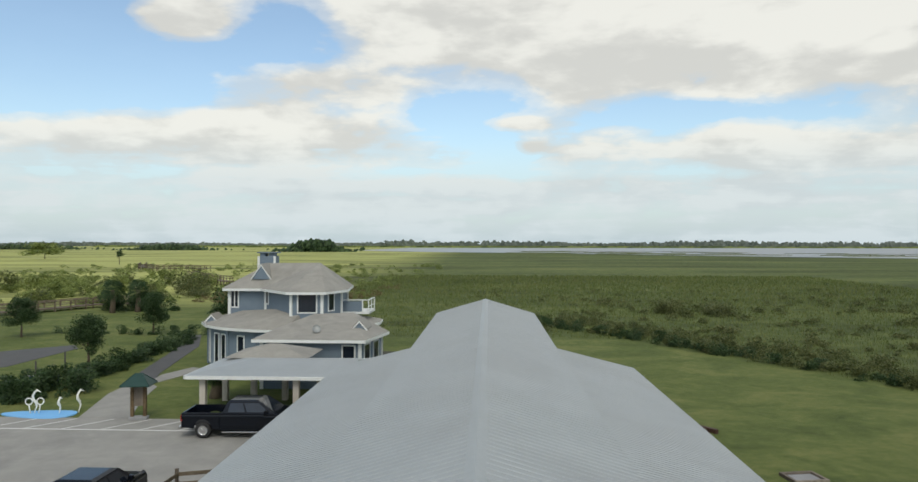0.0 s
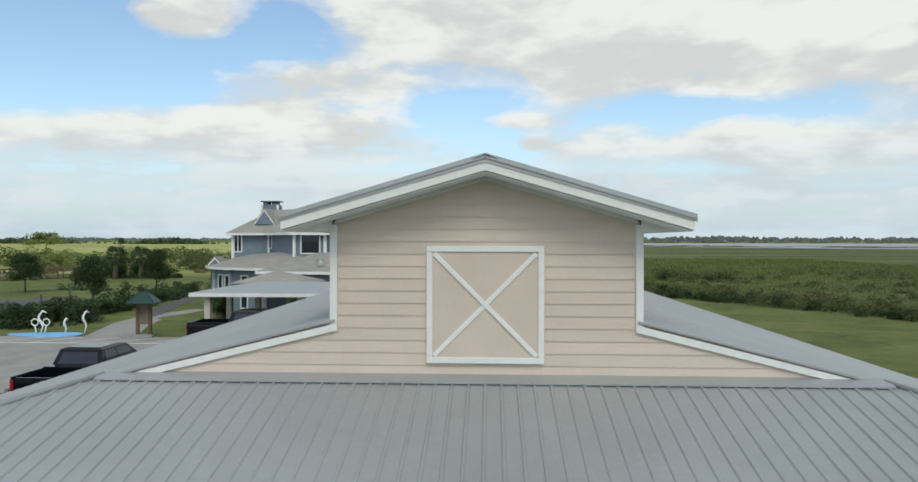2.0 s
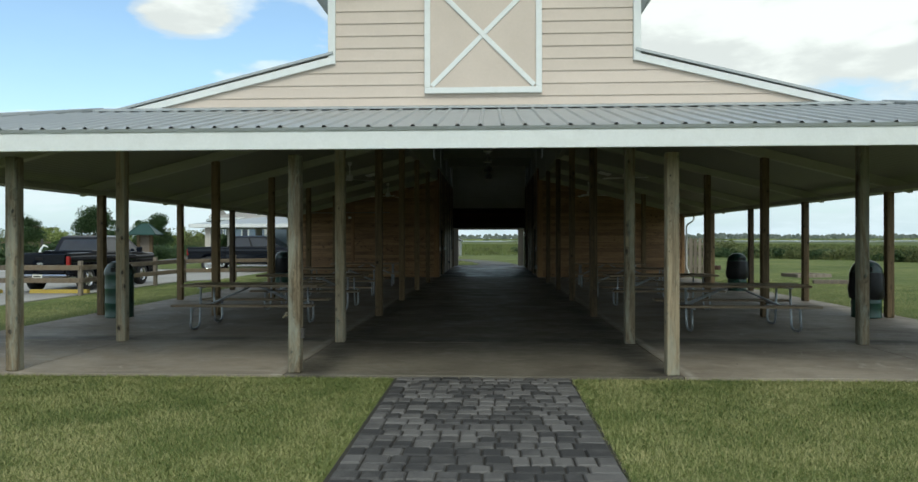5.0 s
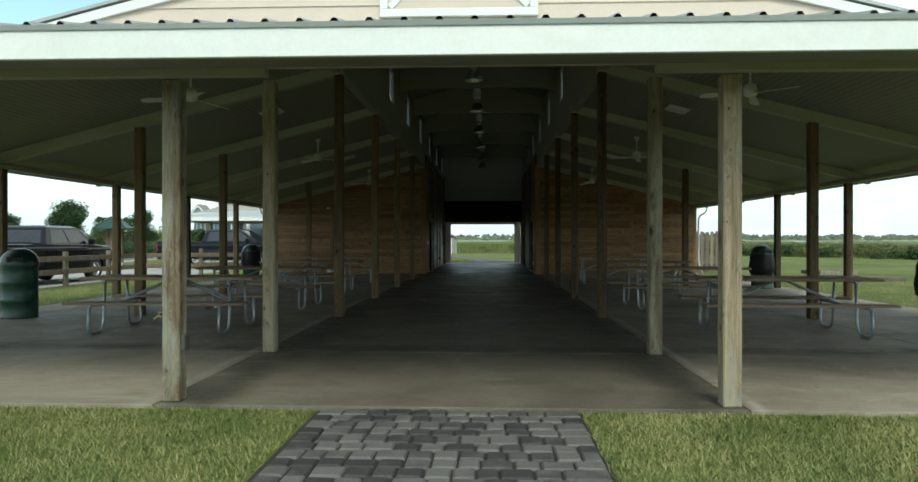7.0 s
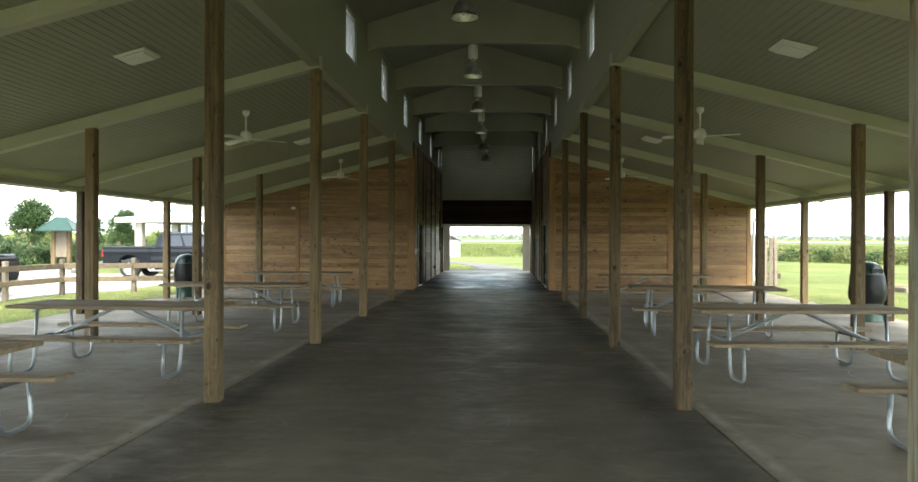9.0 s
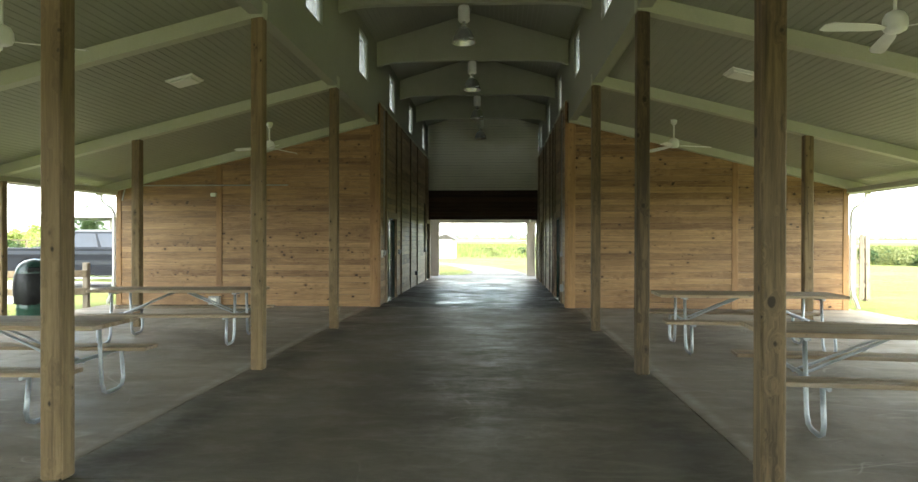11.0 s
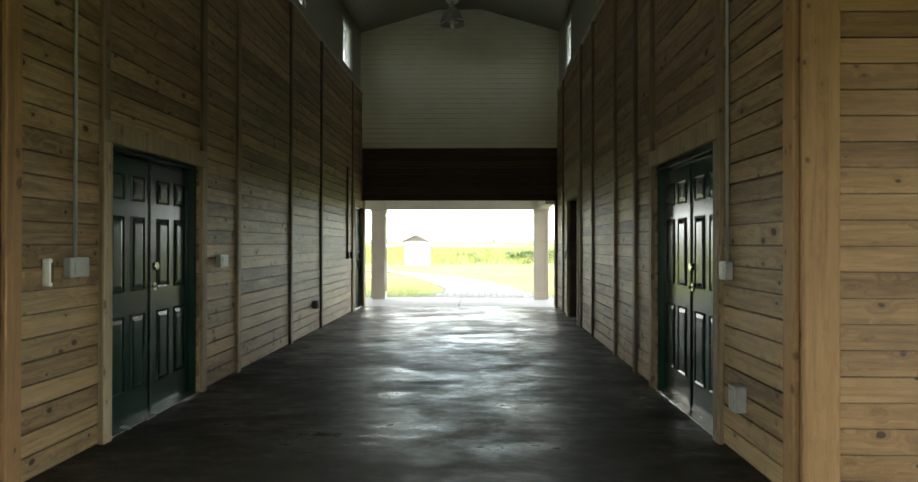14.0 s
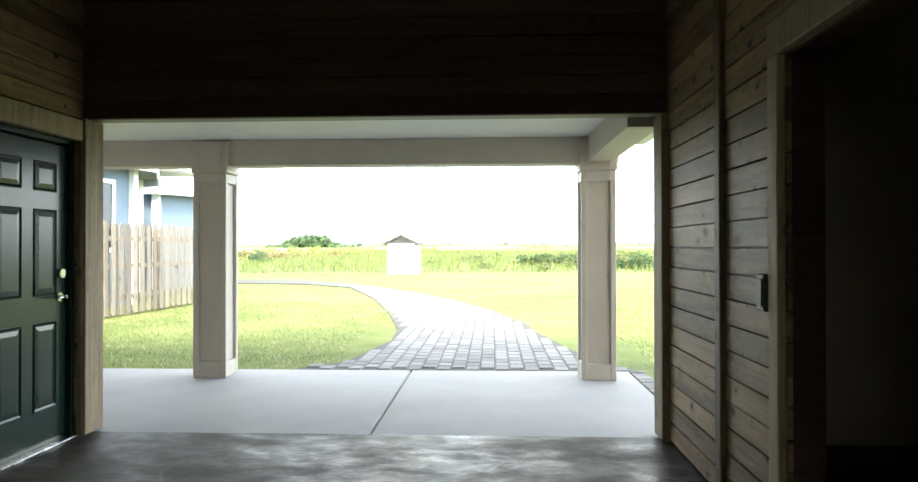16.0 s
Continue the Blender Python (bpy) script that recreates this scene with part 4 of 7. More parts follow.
DOORS = {-1: [(21.86, 23.38, 1.99), (30.97, 31.87, 2.06)], 1: [(22.02, 23.72, 2.02), (28.69, 30.0, 2.10)]}
BATS = {-1: [21.80, 23.45, 24.36, 26.36, 28.12, 30.80], 1: [21.96, 23.79, 24.50, 25.58, 27.25, 28.40, 30.79]}
for s, nm in ((-1, "west"), (1, "east")):
    wall = thing("wall_corridor_" + nm, "rough sawn grey-brown pine board corridor wall", "wall", kind="structure")
    ys = [WALL_Y + 0.152] + BATS[s] + [END_Y]
    holes = [(a, b, h) for a, b, h in DOORS[s]]
    lo, hi = sorted((s * 2.07, s * 2.20))
    y, spans = WALL_Y + 0.152, []
    for a, b, h in holes:
        spans += [(y, a, 0.0), (a, b, h)]
        y = b
    for a, b, h in spans + [(y, END_Y, 0.0)]:
        bm = Mesh()
        bm.box(lo, hi, a, b, h, CORR_TOP - 0.005)
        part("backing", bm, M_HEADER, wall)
    for a, b in zip(ys[:-1], ys[1:]):
        boards_on(wall, "x", s * 2.07, a, b, 0.01, None, M_BOARDY, -s, holes=holes, stop=CORR_TOP, gap=(0.003, 0.0075))
    for y in BATS[s]:
        lo, hi = sorted((s * 2.015, s * 2.052))
        batten(wall, lo, hi, y - 0.045, y + 0.045, 0.0, CORR_TOP, M_BATTEND)
    lo, hi = sorted((s * 2.02, s * 2.24))
    bm = Mesh()
    bm.box(lo, hi, WALL_Y + 0.16, END_Y - 0.01, CORR_TOP, CORR_TOP + 0.04, 0.004)
    part("ledge", bm, M_BEAM, wall)

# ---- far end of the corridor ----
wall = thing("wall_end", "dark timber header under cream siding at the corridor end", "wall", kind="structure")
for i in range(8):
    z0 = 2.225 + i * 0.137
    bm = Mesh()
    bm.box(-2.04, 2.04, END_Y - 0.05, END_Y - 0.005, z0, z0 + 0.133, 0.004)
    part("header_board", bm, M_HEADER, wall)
bm = Mesh()
bm.prism([(-2.08, 3.325), (2.08, 3.325), (2.08, 5.79), (0, 6.40), (-2.08, 5.79)], "y", END_Y - 0.02, END_Y + 0.1)
bm.box(-2.2, 2.2, END_Y, END_Y + 0.12, 2.225, 3.323)
part("backing", bm, M_CEIL, wall)
z = 3.33
while z < 6.2:
    p = clip(clip([(-2.08, z), (2.08, z), (2.08, z + 0.097), (-2.08, z + 0.097)], 0.292, 1, 6.37), -0.292, 1, 6.37)
    if len(p) >= 3:
        bm = Mesh()
        bm.prism(p, "y", END_Y - 0.034, END_Y - 0.021)
        part("siding_board", bm, M_CREAM, wall)
    z += 0.104
for s in (-1, 1):
    lo, hi = sorted((s * 1.995, s * 2.07))
    bm = Mesh()
    bm.box(lo, hi, END_Y - 0.09, END_Y + 0.14, 0.0, 2.222, 0.006)
    part("jamb", bm, M_JAMB, wall, "sawn timber jamb board")

# ---- rear porch ----
bm = Mesh()
bm.box(-7.9, -0.022, 32.01, 34.62, -0.15, -0.012, 0.012)
pv = thing("pavement", "pale broom-finished concrete porch slab with a joint", "pavement", kind="structure")
part("slab_bay", bm, M_CONC2, pv)
bm = Mesh()
bm.box(-0.010, 2.30, 32.01, 34.62, -0.15, -0.012, 0.012)
part("slab_bay", bm, M_CONC2, pv)
for i in range(17):
    bm = Mesh()
    bm.box(2.312, 2.475, 32.03 + i * 0.158, 32.18 + i * 0.158, -0.1, -0.02 + 0.002 * (i % 3), 0.008)
    part("paver", bm, M_PAVERL, pv)

M_COL = material("beige_column_paint", (0.44, 0.40, 0.35), (0.52, 0.48, 0.42), 0.55, 0, 2.0, bump=0.05, stains=0.15, stain_color=(0.36, 0.33, 0.28))


def porch_column(x, y):
    """A boxed column: plinth, recessed panels between stiles and rails, and a cap block under the beam."""
    col = thing("porch_column", "beige boxed porch column with recessed panels", "column", "rear porch columns", Matrix.Translation((x, y, -0.012)))
    r = 0.17
    bm = Mesh()
    bm.box(-r + 0.032, r - 0.032, -r + 0.032, r - 0.032, 0.0, 2.16)
    part("shaft", bm, M_COL, col)
    for a in (-1, 1):
        for b in (-1, 1):
            bm = Mesh()
            x0, x1 = sorted((a * r, a * (r - 0.055)))
            y0, y1 = sorted((b * r, b * (r - 0.055)))
            bm.box(x0, x1, y0, y1, 0.0, 2.08, 0.004)
            part("stile", bm, M_COL, col)
    for z0, z1 in ((0.0, 0.16), (1.98, 2.08)):
        bm = Mesh()
        bm.box(-r + 0.004, r - 0.004, -r + 0.004, r - 0.004, z0, z1, 0.004)
        part("rail", bm, M_COL, col)
    bm = Mesh()
    bm.box(-r - 0.015, r + 0.015, -r - 0.015, r + 0.015, 2.082, 2.40, 0.006)
    cap = part("cap_block", bm, M_COL, col)
    for a, b, c, e in ((-0.12, 0.12, 2.12, 2.14), (-0.12, 0.12, 2.34, 2.36), (-0.12, -0.1, 2.141, 2.339), (0.1, 0.12, 2.141, 2.339)):
        bm = Mesh()
        bm.box(a, b, -r - 0.024, -r - 0.0155, c, e, 0.002)
        part("moulding", bm, M_COL, cap)
    return col


COL_Y = 34.28
for x in (-5.9, -2.02, 1.91):
    porch_column(x, COL_Y)
porch = thing("roof_porch_rear", "low rear porch roof on beige boxed beams", "roof", kind="structure")
bm = Mesh()
bm.box(-7.0, 2.12, COL_Y - 0.13, COL_Y + 0.13, 2.145, 2.41, 0.006)
part("front_beam", bm, M_COL, porch)
for x in (1.93,):
    bm = Mesh()
    bm.box(x - 0.12, x + 0.12, END_Y + 0.125, COL_Y - 0.132, 2.16, 2.41, 0.006)
    part("side_beam", bm, M_COL, porch)
bm = Mesh()
bm.box(-7.2, 2.5, END_Y + 0.13, 34.75, 2.412, 2.45)
part("soffit", bm, M_WHITE, porch)
bm = Mesh()
bm.prism([(END_Y + 0.14, 2.455), (34.8, 2.455), (34.8, 2.52), (END_Y + 0.14, 3.10)], "x", -7.3, 2.55)
part("roof_sheet", bm, M_ROOF, porch)


# ---- doors ----
def leaf(w, h, parent, x0, mat=M_GREEN):
    """A six-panel door leaf in the x-z plane, its face toward -y, from x0 to x0 + w."""
    bm = Mesh()
    bm.box(x0, x0 + w, 0.0, 0.04, 0.0, h, 0.003)
    ob = part("door_leaf", bm, mat, parent)
    st = 0.11 * w / 0.8
    pw = (w - 3 * st) / 2
    for c in range(2):
        a = x0 + st + c * (pw + st)
        for z0, z1 in ((0.24, 0.82), (1.0, 1.58), (1.70, 1.90)):
            p = Mesh()
            z0, z1 = z0 * h / 2.03, z1 * h / 2.03
            # sunk moulding and a raised field
            o = [(a, z0), (a + pw, z0), (a + pw, z1), (a, z1)]
            i1 = [(a + 0.02, z0 + 0.02), (a + pw - 0.02, z0 + 0.02), (a + pw - 0.02, z1 - 0.02), (a + 0.02, z1 - 0.02)]
            i2 = [(a + 0.05, z0 + 0.05), (a + pw - 0.05, z0 + 0.05), (a + pw - 0.05, z1 - 0.05), (a + 0.05, z1 - 0.05)]
            pts = [(u, -0.001, v) for u, v in o] + [(u, -0.008, v) for u, v in [(q[0] + (0.008 if q[0] < a + pw / 2 else -0.008), q[1] + (0.008 if q[1] < (z0 + z1) / 2 else -0.008)) for q in o]] + [(u, -0.001, v) for u, v in i1] + [(u, -0.007, v) for u, v in i2]
            fs = []
            for ring in range(3):
                for k in range(4):
                    fs.append((ring * 4 + k, ring * 4 + (k + 1) % 4, ring * 4 + 4 + (k + 1) % 4, ring * 4 + 4 + k))
            fs.append((12, 13, 14, 15))
            p.faces(pts, fs)
            part("door_panel", p, mat, ob)
    return ob


def hardware(parent, x, z, side):
    bm = Mesh()
    bm.tube([(x, 0.0, z), (x, -0.055, z)], 0.012, 8)
    bm.tube([(x, -0.05, z), (x + side * 0.11, -0.055, z)], 0.010, 8)
    bm.tube([(x, -0.001, z), (x, -0.01, z)], 0.032, 14)
    part("lever_handle", bm, M_CHROME, parent, "chrome lever handle")
    bm = Mesh()
    bm.tube([(x, -0.001, z + 0.16), (x, -0.028, z + 0.16)], 0.03, 14)
    part("deadbolt", bm, M_CHROME, parent, "chrome deadbolt")


def corridor_door(s, y0, y1, h, leaves, label, recess=0.055):
    """A door in the corridor wall on side s, set back in a timber frame."""
    w = y1 - y0
    # local x runs along the wall, local -y faces the corridor
    m = Matrix.Translation((s * (2.06 + recess), y0 if s < 0 else y1, 0.0)) @ Matrix.Rotation(radians(90 * -s), 4, "Z")
    d = thing("door", label, "door", "corridor doors", m)
    for a, b, c, e in ((0.0, 0.035, 0.0, h - 0.002), (w - 0.035, w, 0.0, h - 0.002), (0.035, w - 0.035, h - 0.037, h - 0.002)):
        bm = Mesh()
        bm.box(a + 0.002, b - 0.002, -recess + 0.005, 0.045, c, e, 0.004)
        part("door_frame", bm, M_GREEN, d)
    lw = (w - 0.076) / leaves
    for k in range(leaves):
        lf = leaf(lw - 0.006, h - 0.06, d, 0.038 + k * lw + 0.003)
        lf.location.z = 0.012
    if leaves == 2:
        hardware(d, w / 2 + 0.06, 0.98, 1)
        bm = Mesh()
        bm.box(w / 2 - 0.025, w / 2 + 0.025, -0.012, -0.001, 0.02, h - 0.06, 0.003)
        part("astragal", bm, M_GREEN, d)
    else:
        hardware(d, w - 0.12 if s < 0 else 0.12, 0.98, -1 if s < 0 else 1)
    bm = Mesh()
    bm.box(0.0, w, -recess - 0.03, 0.04, 0.0, 0.012, 0.003)
    part("threshold", bm, M_LAMP, d, "aluminium threshold strip")
    return d


corridor_door(-1, 21.86, 23.38, 1.99, 2, "dark green six-panel double door, closed, with chrome lever")
corridor_door(1, 22.02, 23.72, 2.02, 2, "dark green six-panel double door, closed, with chrome lever")
corridor_door(-1, 30.97, 31.87, 2.06, 1, "dark green six-panel single door, closed, in corridor", 0.035)
# timber casings round the openings
for s, ops in DOORS.items():
    for a, b, h in ops:
        cs = thing("door_casing", "plain sawn timber casing round a corridor door", "casing", "door casings")
        lo, hi = sorted((s * 2.008, s * 2.045))
        for y0, y1, z0, z1 in ((a - 0.1, a, 0.0, h), (b, b + 0.1, 0.0, h), (a - 0.1, b + 0.1, h + 0.002, h + 0.145)):
            bm = Mesh()
            bm.box(lo, hi, max(y0, WALL_Y + 0.11), min(y1, END_Y - 0.1), z0, z1, 0.005)
            part("casing_board", bm, M_JAMB, cs)


# ---- small fixtures on the corridor walls ----
def wall_box(s, y, z, w, h, mat, label, name="switch_box", d=0.05):
    t = thing(name, label, "electrical box")
    lo, hi = sorted((s * 2.045, s * (2.045 - d)))
    bm = Mesh()
    bm.box(lo, hi, y - w / 2, y + w / 2, z - h / 2, z + h / 2, 0.006)
    part("box", bm, mat, t)
    bm = Mesh()
    lo, hi = sorted((s * (2.044 - d), s * (2.038 - d)))
    bm.box(lo, hi, y - w * 0.32, y + w * 0.32, z - h * 0.36, z + h * 0.36, 0.002)
    part("cover_plate", bm, M_SWITCH if mat is M_SWITCH else M_DARKM, t)
    return t


def conduit(pts, label, r=0.011, mat=None):
    bm = Mesh()
    bm.tube(pts, r, 7)
    return tagged(part("conduit", bm, mat or M_SWITCH), label, "conduit")


wall_box(-1, 21.46, 1.17, 0.20, 0.12, M_SWITCH, "grey metal switch box on the corridor boards")
wall_box(-1, 21.17, 1.15, 0.03, 0.16, M_FAN, "small white switch plate on the corridor boards")
wall_box(-1, 23.88, 1.15, 0.20, 0.12, M_SWITCH, "grey metal switch box beside the double door")
wall_box(-1, 27.63, 0.41, 0.12, 0.12, M_DARKM, "dark weatherproof outlet box low on the wall", "outlet_box", 0.08)
wall_box(-1, 30.25, 1.10, 0.08, 0.13, M_DARKM, "dark switch box beneath a conduit drop")
wall_box(-1, 30.66, 1.10, 0.08, 0.13, M_DARKM, "dark switch box beside the single door")
wall_box(1, 21.80, 1.15, 0.12, 0.12, M_SWITCH, "grey metal switch box by the corridor corner")
wall_box(1, 21.57, 0.38, 0.12, 0.16, M_SWITCH, "grey outlet box low by the corridor corner", "outlet_box", 0.07)
wall_box(1, 30.15, 1.12, 0.09, 0.16, M_DARKM, "dark switch box beyond the deep doorway")
conduit([(-2.03, 21.46, 1.23), (-2.03, 21.46, 4.4)], "thin grey conduit rising from a switch box")
conduit([(-2.03, 30.25, 1.17), (-2.03, 30.25, 2.75)], "thin dark conduit rising from a switch box", 0.018, M_DARKM)
conduit([(2.03, 21.80, 1.21), (2.03, 21.80, 4.4)], "thin grey conduit rising from a switch box")
conduit([(-7.8, WALL_Y - 0.024, 2.33), (-7.72, WALL_Y - 0.024, 2.66), (-7.6, WALL_Y - 0.024, 2.665), (-4.05, WALL_Y - 0.024, 2.67)], "long thin grey conduit along the board wall", 0.014)
for nm, x, z, w_, h_, lab in (("junction_box", -5.72, 2.46, 0.12, 0.08, "small pale junction box on the board wall"),):
    bm = Mesh()
    bm.box(x - w_ / 2, x + w_ / 2, WALL_Y - 0.05, WALL_Y + 0.002, z - h_ / 2, z + h_ / 2, 0.006)
    tagged(part(nm, bm, M_FAN), lab, "electrical box")
ob = thing("outlet_box", "grey weatherproof outlet standing low against the board wall", "electrical box")
bm = Mesh()
bm.box(-5.80, -5.55, WALL_Y - 0.12, WALL_Y + 0.005, 0.0, 0.22, 0.01)
part("box", bm, M_SWITCH, ob)
bm = Mesh()
bm.box(-5.74, -5.61, WALL_Y - 0.13, WALL_Y - 0.121, 0.05, 0.18, 0.004)
part("cover_plate", bm, M_FAN, ob)


# ---- lamps and fans ----
def pendant(y):
    """A high-bay lamp: hook, ballast box, stem and a ribbed bell reflector."""
    t = thing("pendant_lamp", "bell-shaped aluminium high-bay lamp under the tie beam", "lamp", "high-bay lamps", Matrix.Translation((0, y, 4.72)))
    bm = Mesh()
    prof = [(0.045, 0.25), (0.075, 0.235), (0.12, 0.19), (0.155, 0.12), (0.178, 0.05), (0.19, 0.0)]
    bm.lathe(prof + [(0.196, 0.0), (0.196, -0.012), (0.186, -0.012), (0.183, 0.0)] + [(r - 0.008, z) for r, z in prof[::-1][1:]] + [(0.0, 0.235)], seg=28)
    part("shade", bm, M_LAMP, t)
    bm = Mesh()
    bm.lathe([(0.0, 0.03), (0.04, 0.04), (0.055, 0.09), (0.035, 0.16), (0.0, 0.19)], seg=12)
    part("bulb", bm, M_FAN, t)
    bm = Mesh()
    bm.lathe([(0.0, 0.255), (0.05, 0.255), (0.05, 0.30), (0.03, 0.31), (0.03, 0.34), (0.0, 0.34)], seg=14)
    part("neck", bm, M_LAMP, t)
    bm = Mesh()
    bm.lathe([(0.0, 0.345), (0.085, 0.345), (0.095, 0.36), (0.095, 0.57), (0.08, 0.60), (0.0, 0.60)], seg=18)
    part("ballast", bm, M_FAN, t, "white ballast housing")
    bm = Mesh()
    bm.tube([(0, 0, 0.60), (0, 0, 0.64)], 0.012, 6)
    part("stem", bm, M_FAN, t)
    return t


p0 = pendant(6.1)
for y in (9.77, 13.42, 17.1, 20.73, 24.4, 28.1):
    copy_thing(p0, Matrix.Translation((0, y, 4.72)))


def fan():
    t = thing("ceiling_fan", "white three-blade ceiling fan on a downrod, at rest", "fan", "ceiling fans")
    bm = Mesh()
    bm.lathe([(0.0, 0.0), (0.05, 0.0), (0.085, 0.02), (0.098, 0.06), (0.095, 0.12), (0.07, 0.165), (0.03, 0.185), (0.0, 0.185)], seg=20)
    part("motor", bm, M_FAN, t)
    bm = Mesh()
    bm.tube([(0, 0, 0.18), (0, 0, 0.46)], 0.014, 8)
    part("downrod", bm, M_FAN, t)
    bm = Mesh()
    bm.lathe([(0.0, 0.535), (0.062, 0.535), (0.058, 0.47), (0.03, 0.43), (0.0, 0.43)], seg=14)
    part("canopy", bm, M_FAN, t)
    for k in range(3):
        bm = Mesh()
        m = Matrix.Rotation(radians(120 * k), 4, "Z") @ Matrix.Rotation(radians(14), 4, "X")
        o = [(0.09, -0.02), (0.22, -0.055), (0.62, -0.07), (0.68, -0.05), (0.69, 0.03), (0.62, 0.065), (0.22, 0.05), (0.09, 0.02)]
        n = len(o)
        pts = [m @ Vector((x, y, 0.035 + h - 0.03 * (x / 0.69) ** 2)) for h in (0.0, 0.008) for x, y in o]
        bm.faces(pts, [tuple(range(n))[::-1], tuple(range(n, 2 * n))] + [(i, (i + 1) % n, n + (i + 1) % n, n + i) for i in range(n)])
        part("blade", bm, M_FAN, t)
    return t


f0 = fan()
first = True
TURN = ((65, 65), (20, 75), (60, 0))
for k, y in enumerate((4.27, 11.6, 18.95)):
    for s in (-1, 1):
        m = Matrix.Translation((s * 3.86, y, shed_top(3.86) - 0.10 - 0.53)) @ Matrix.Rotation(radians(TURN[k][s > 0]), 4, "Z")
        if first:
            f0.matrix_basis = m
            first = False
        else:
            copy_thing(f0, m)


def ceiling_light():
    t = thing("ceiling_light", "flat square white ceiling light on the sloping boards", "lamp", "ceiling lights")
    bm = Mesh()
    bm.box(-0.2, 0.2, -0.2, 0.2, -0.03, 0.0, 0.008)
    part("frame", bm, M_FAN, t)
    bm = Mesh()
    bm.box(-0.16, 0.16, -0.16, 0.16, -0.055, -0.031, 0.012)
    part("diffuser", bm, M_FAN, t)
    return t


c0, first = ceiling_light(), True
for y in (7.93, 15.26):
    for s in (-1, 1):
        m = Matrix.Translation((s * 3.86, y, shed_top(3.86) - 0.102)) @ Matrix.Rotation(s * math.atan(PITCH), 4, "Y")
        if first:
            c0.matrix_basis = m
            first = False
        else:
            copy_thing(c0, m)


# ---- downspouts ----
for s in (-1, 1):
    bm = Mesh()
    bm.tube([(s * 8.36, 20.9, 2.47), (s * 8.36, 20.9, 2.36), (s * 8.30, 20.9, 2.27), (s * 8.12, 20.9, 2.16), (s * 8.06, 20.9, 2.05), (s * 8.06, 20.9, 0.5), (s * 8.09, 20.9, 0.35), (s * 8.2, 20.88, 0.02)], 0.035, 8)
    tagged(part("downspout", bm, M_WHITE), "white gutter downspout at the wall corner", "downspout", "downspouts")
# ---- spigot and outlet on the front post ----
bm = Mesh()
bm.tube([(-2.215, -0.03, 0.66), (-2.26, -0.04, 0.67), (-2.28, -0.06, 0.64)], 0.011, 8)
bm.tube([(-2.25, -0.035, 0.67), (-2.25, -0.035, 0.70)], 0.006, 6)
bm.tube([(-2.27, -0.035, 0.70), (-2.23, -0.035, 0.70)], 0.007, 6)
tagged(part("spigot", bm, material("brass", (0.10, 0.085, 0.05), (0.15, 0.125, 0.08), 0.6, 0.2, 6.0)), "small brass water spigot on the front post", "tap")
bm = Mesh()
bm.box(-2.086, -2.05, -0.03, 0.06, 0.40, 0.52, 0.006)
tagged(part("outlet_box", bm, M_DARKM), "dark grey outlet box on the front post", "electrical box")


# ---- picnic tables ----
def picnic_table():
    """Eight-foot plank table on bent galvanised tube: planks, benches, two end frames and two braces."""
    t = thing("picnic_table", "plank picnic table with galvanised tube frame and two benches", "picnic table", "pavilion picnic tables")
    hl = 1.2
    for k in range(5):
        bm = Mesh()
        y = -0.31 + k * 0.155
        bm.box(-hl, hl, y - 0.073, y + 0.073, 0.715, 0.755, 0.005)
        part("top_plank", bm, M_TABLE, t)
    for s in (-1, 1):
        for j in range(2):
            bm = Mesh()
            y = s * (0.58 + j * 0.135)
            bm.box(-hl, hl, y - 0.064, y + 0.064, 0.405, 0.44, 0.005)
            part("bench_plank", bm, M_TABLE, t)
    for e in (-1, 1):
        x = e * 0.87
        for s in (-1, 1):
            bm = Mesh()
            pts = [(x, s * 0.30, 0.70), (x, s * 0.33, 0.30), (x, s * 0.35, 0.12), (x, s * 0.39, 0.045), (x, s * 0.46, 0.022), (x, s * 0.64, 0.022), (x, s * 0.71, 0.05), (x, s * 0.735, 0.12), (x, s * 0.70, 0.39)]
            bm.tube(pts, 0.02, 8)
            part("leg", bm, M_GALV, t)
        bm = Mesh()
        bm.tube([(x - e * 0.03, -0.76, 0.39), (x - e * 0.03, 0.76, 0.39)], 0.018, 8)
        part("crossbar", bm, M_GALV, t)
        bm = Mesh()
        bm.box(x - 0.03, x + 0.03, -0.36, 0.36, 0.69, 0.713, 0.004)
        part("cleat", bm, M_GALV, t)
        for s in (-1, 1):
            bm = Mesh()
            bm.tube([(x - e * 0.02, s * 0.10, 0.37), (e * 0.10, s * 0.05, 0.70)], 0.013, 7)
            part("brace", bm, M_GALV, t)
    return t


t0, first = picnic_table(), True
for i, (x, y, a) in enumerate(((-4.11, 4.38, 1), (-3.92, 7.75, -2), (-4.0, 11.58, 1), (-4.09, 15.66, 5), (4.31, 4.42, -1), (3.9, 7.95, 3), (3.9, 11.5, -5.9), (3.94, 15.34, -2.7))):
    m = pose(x, y, 0, 0, 0, a)
    if first:
        t0.matrix_basis = m
        first = False
    else:
        copy_thing(t0, m)


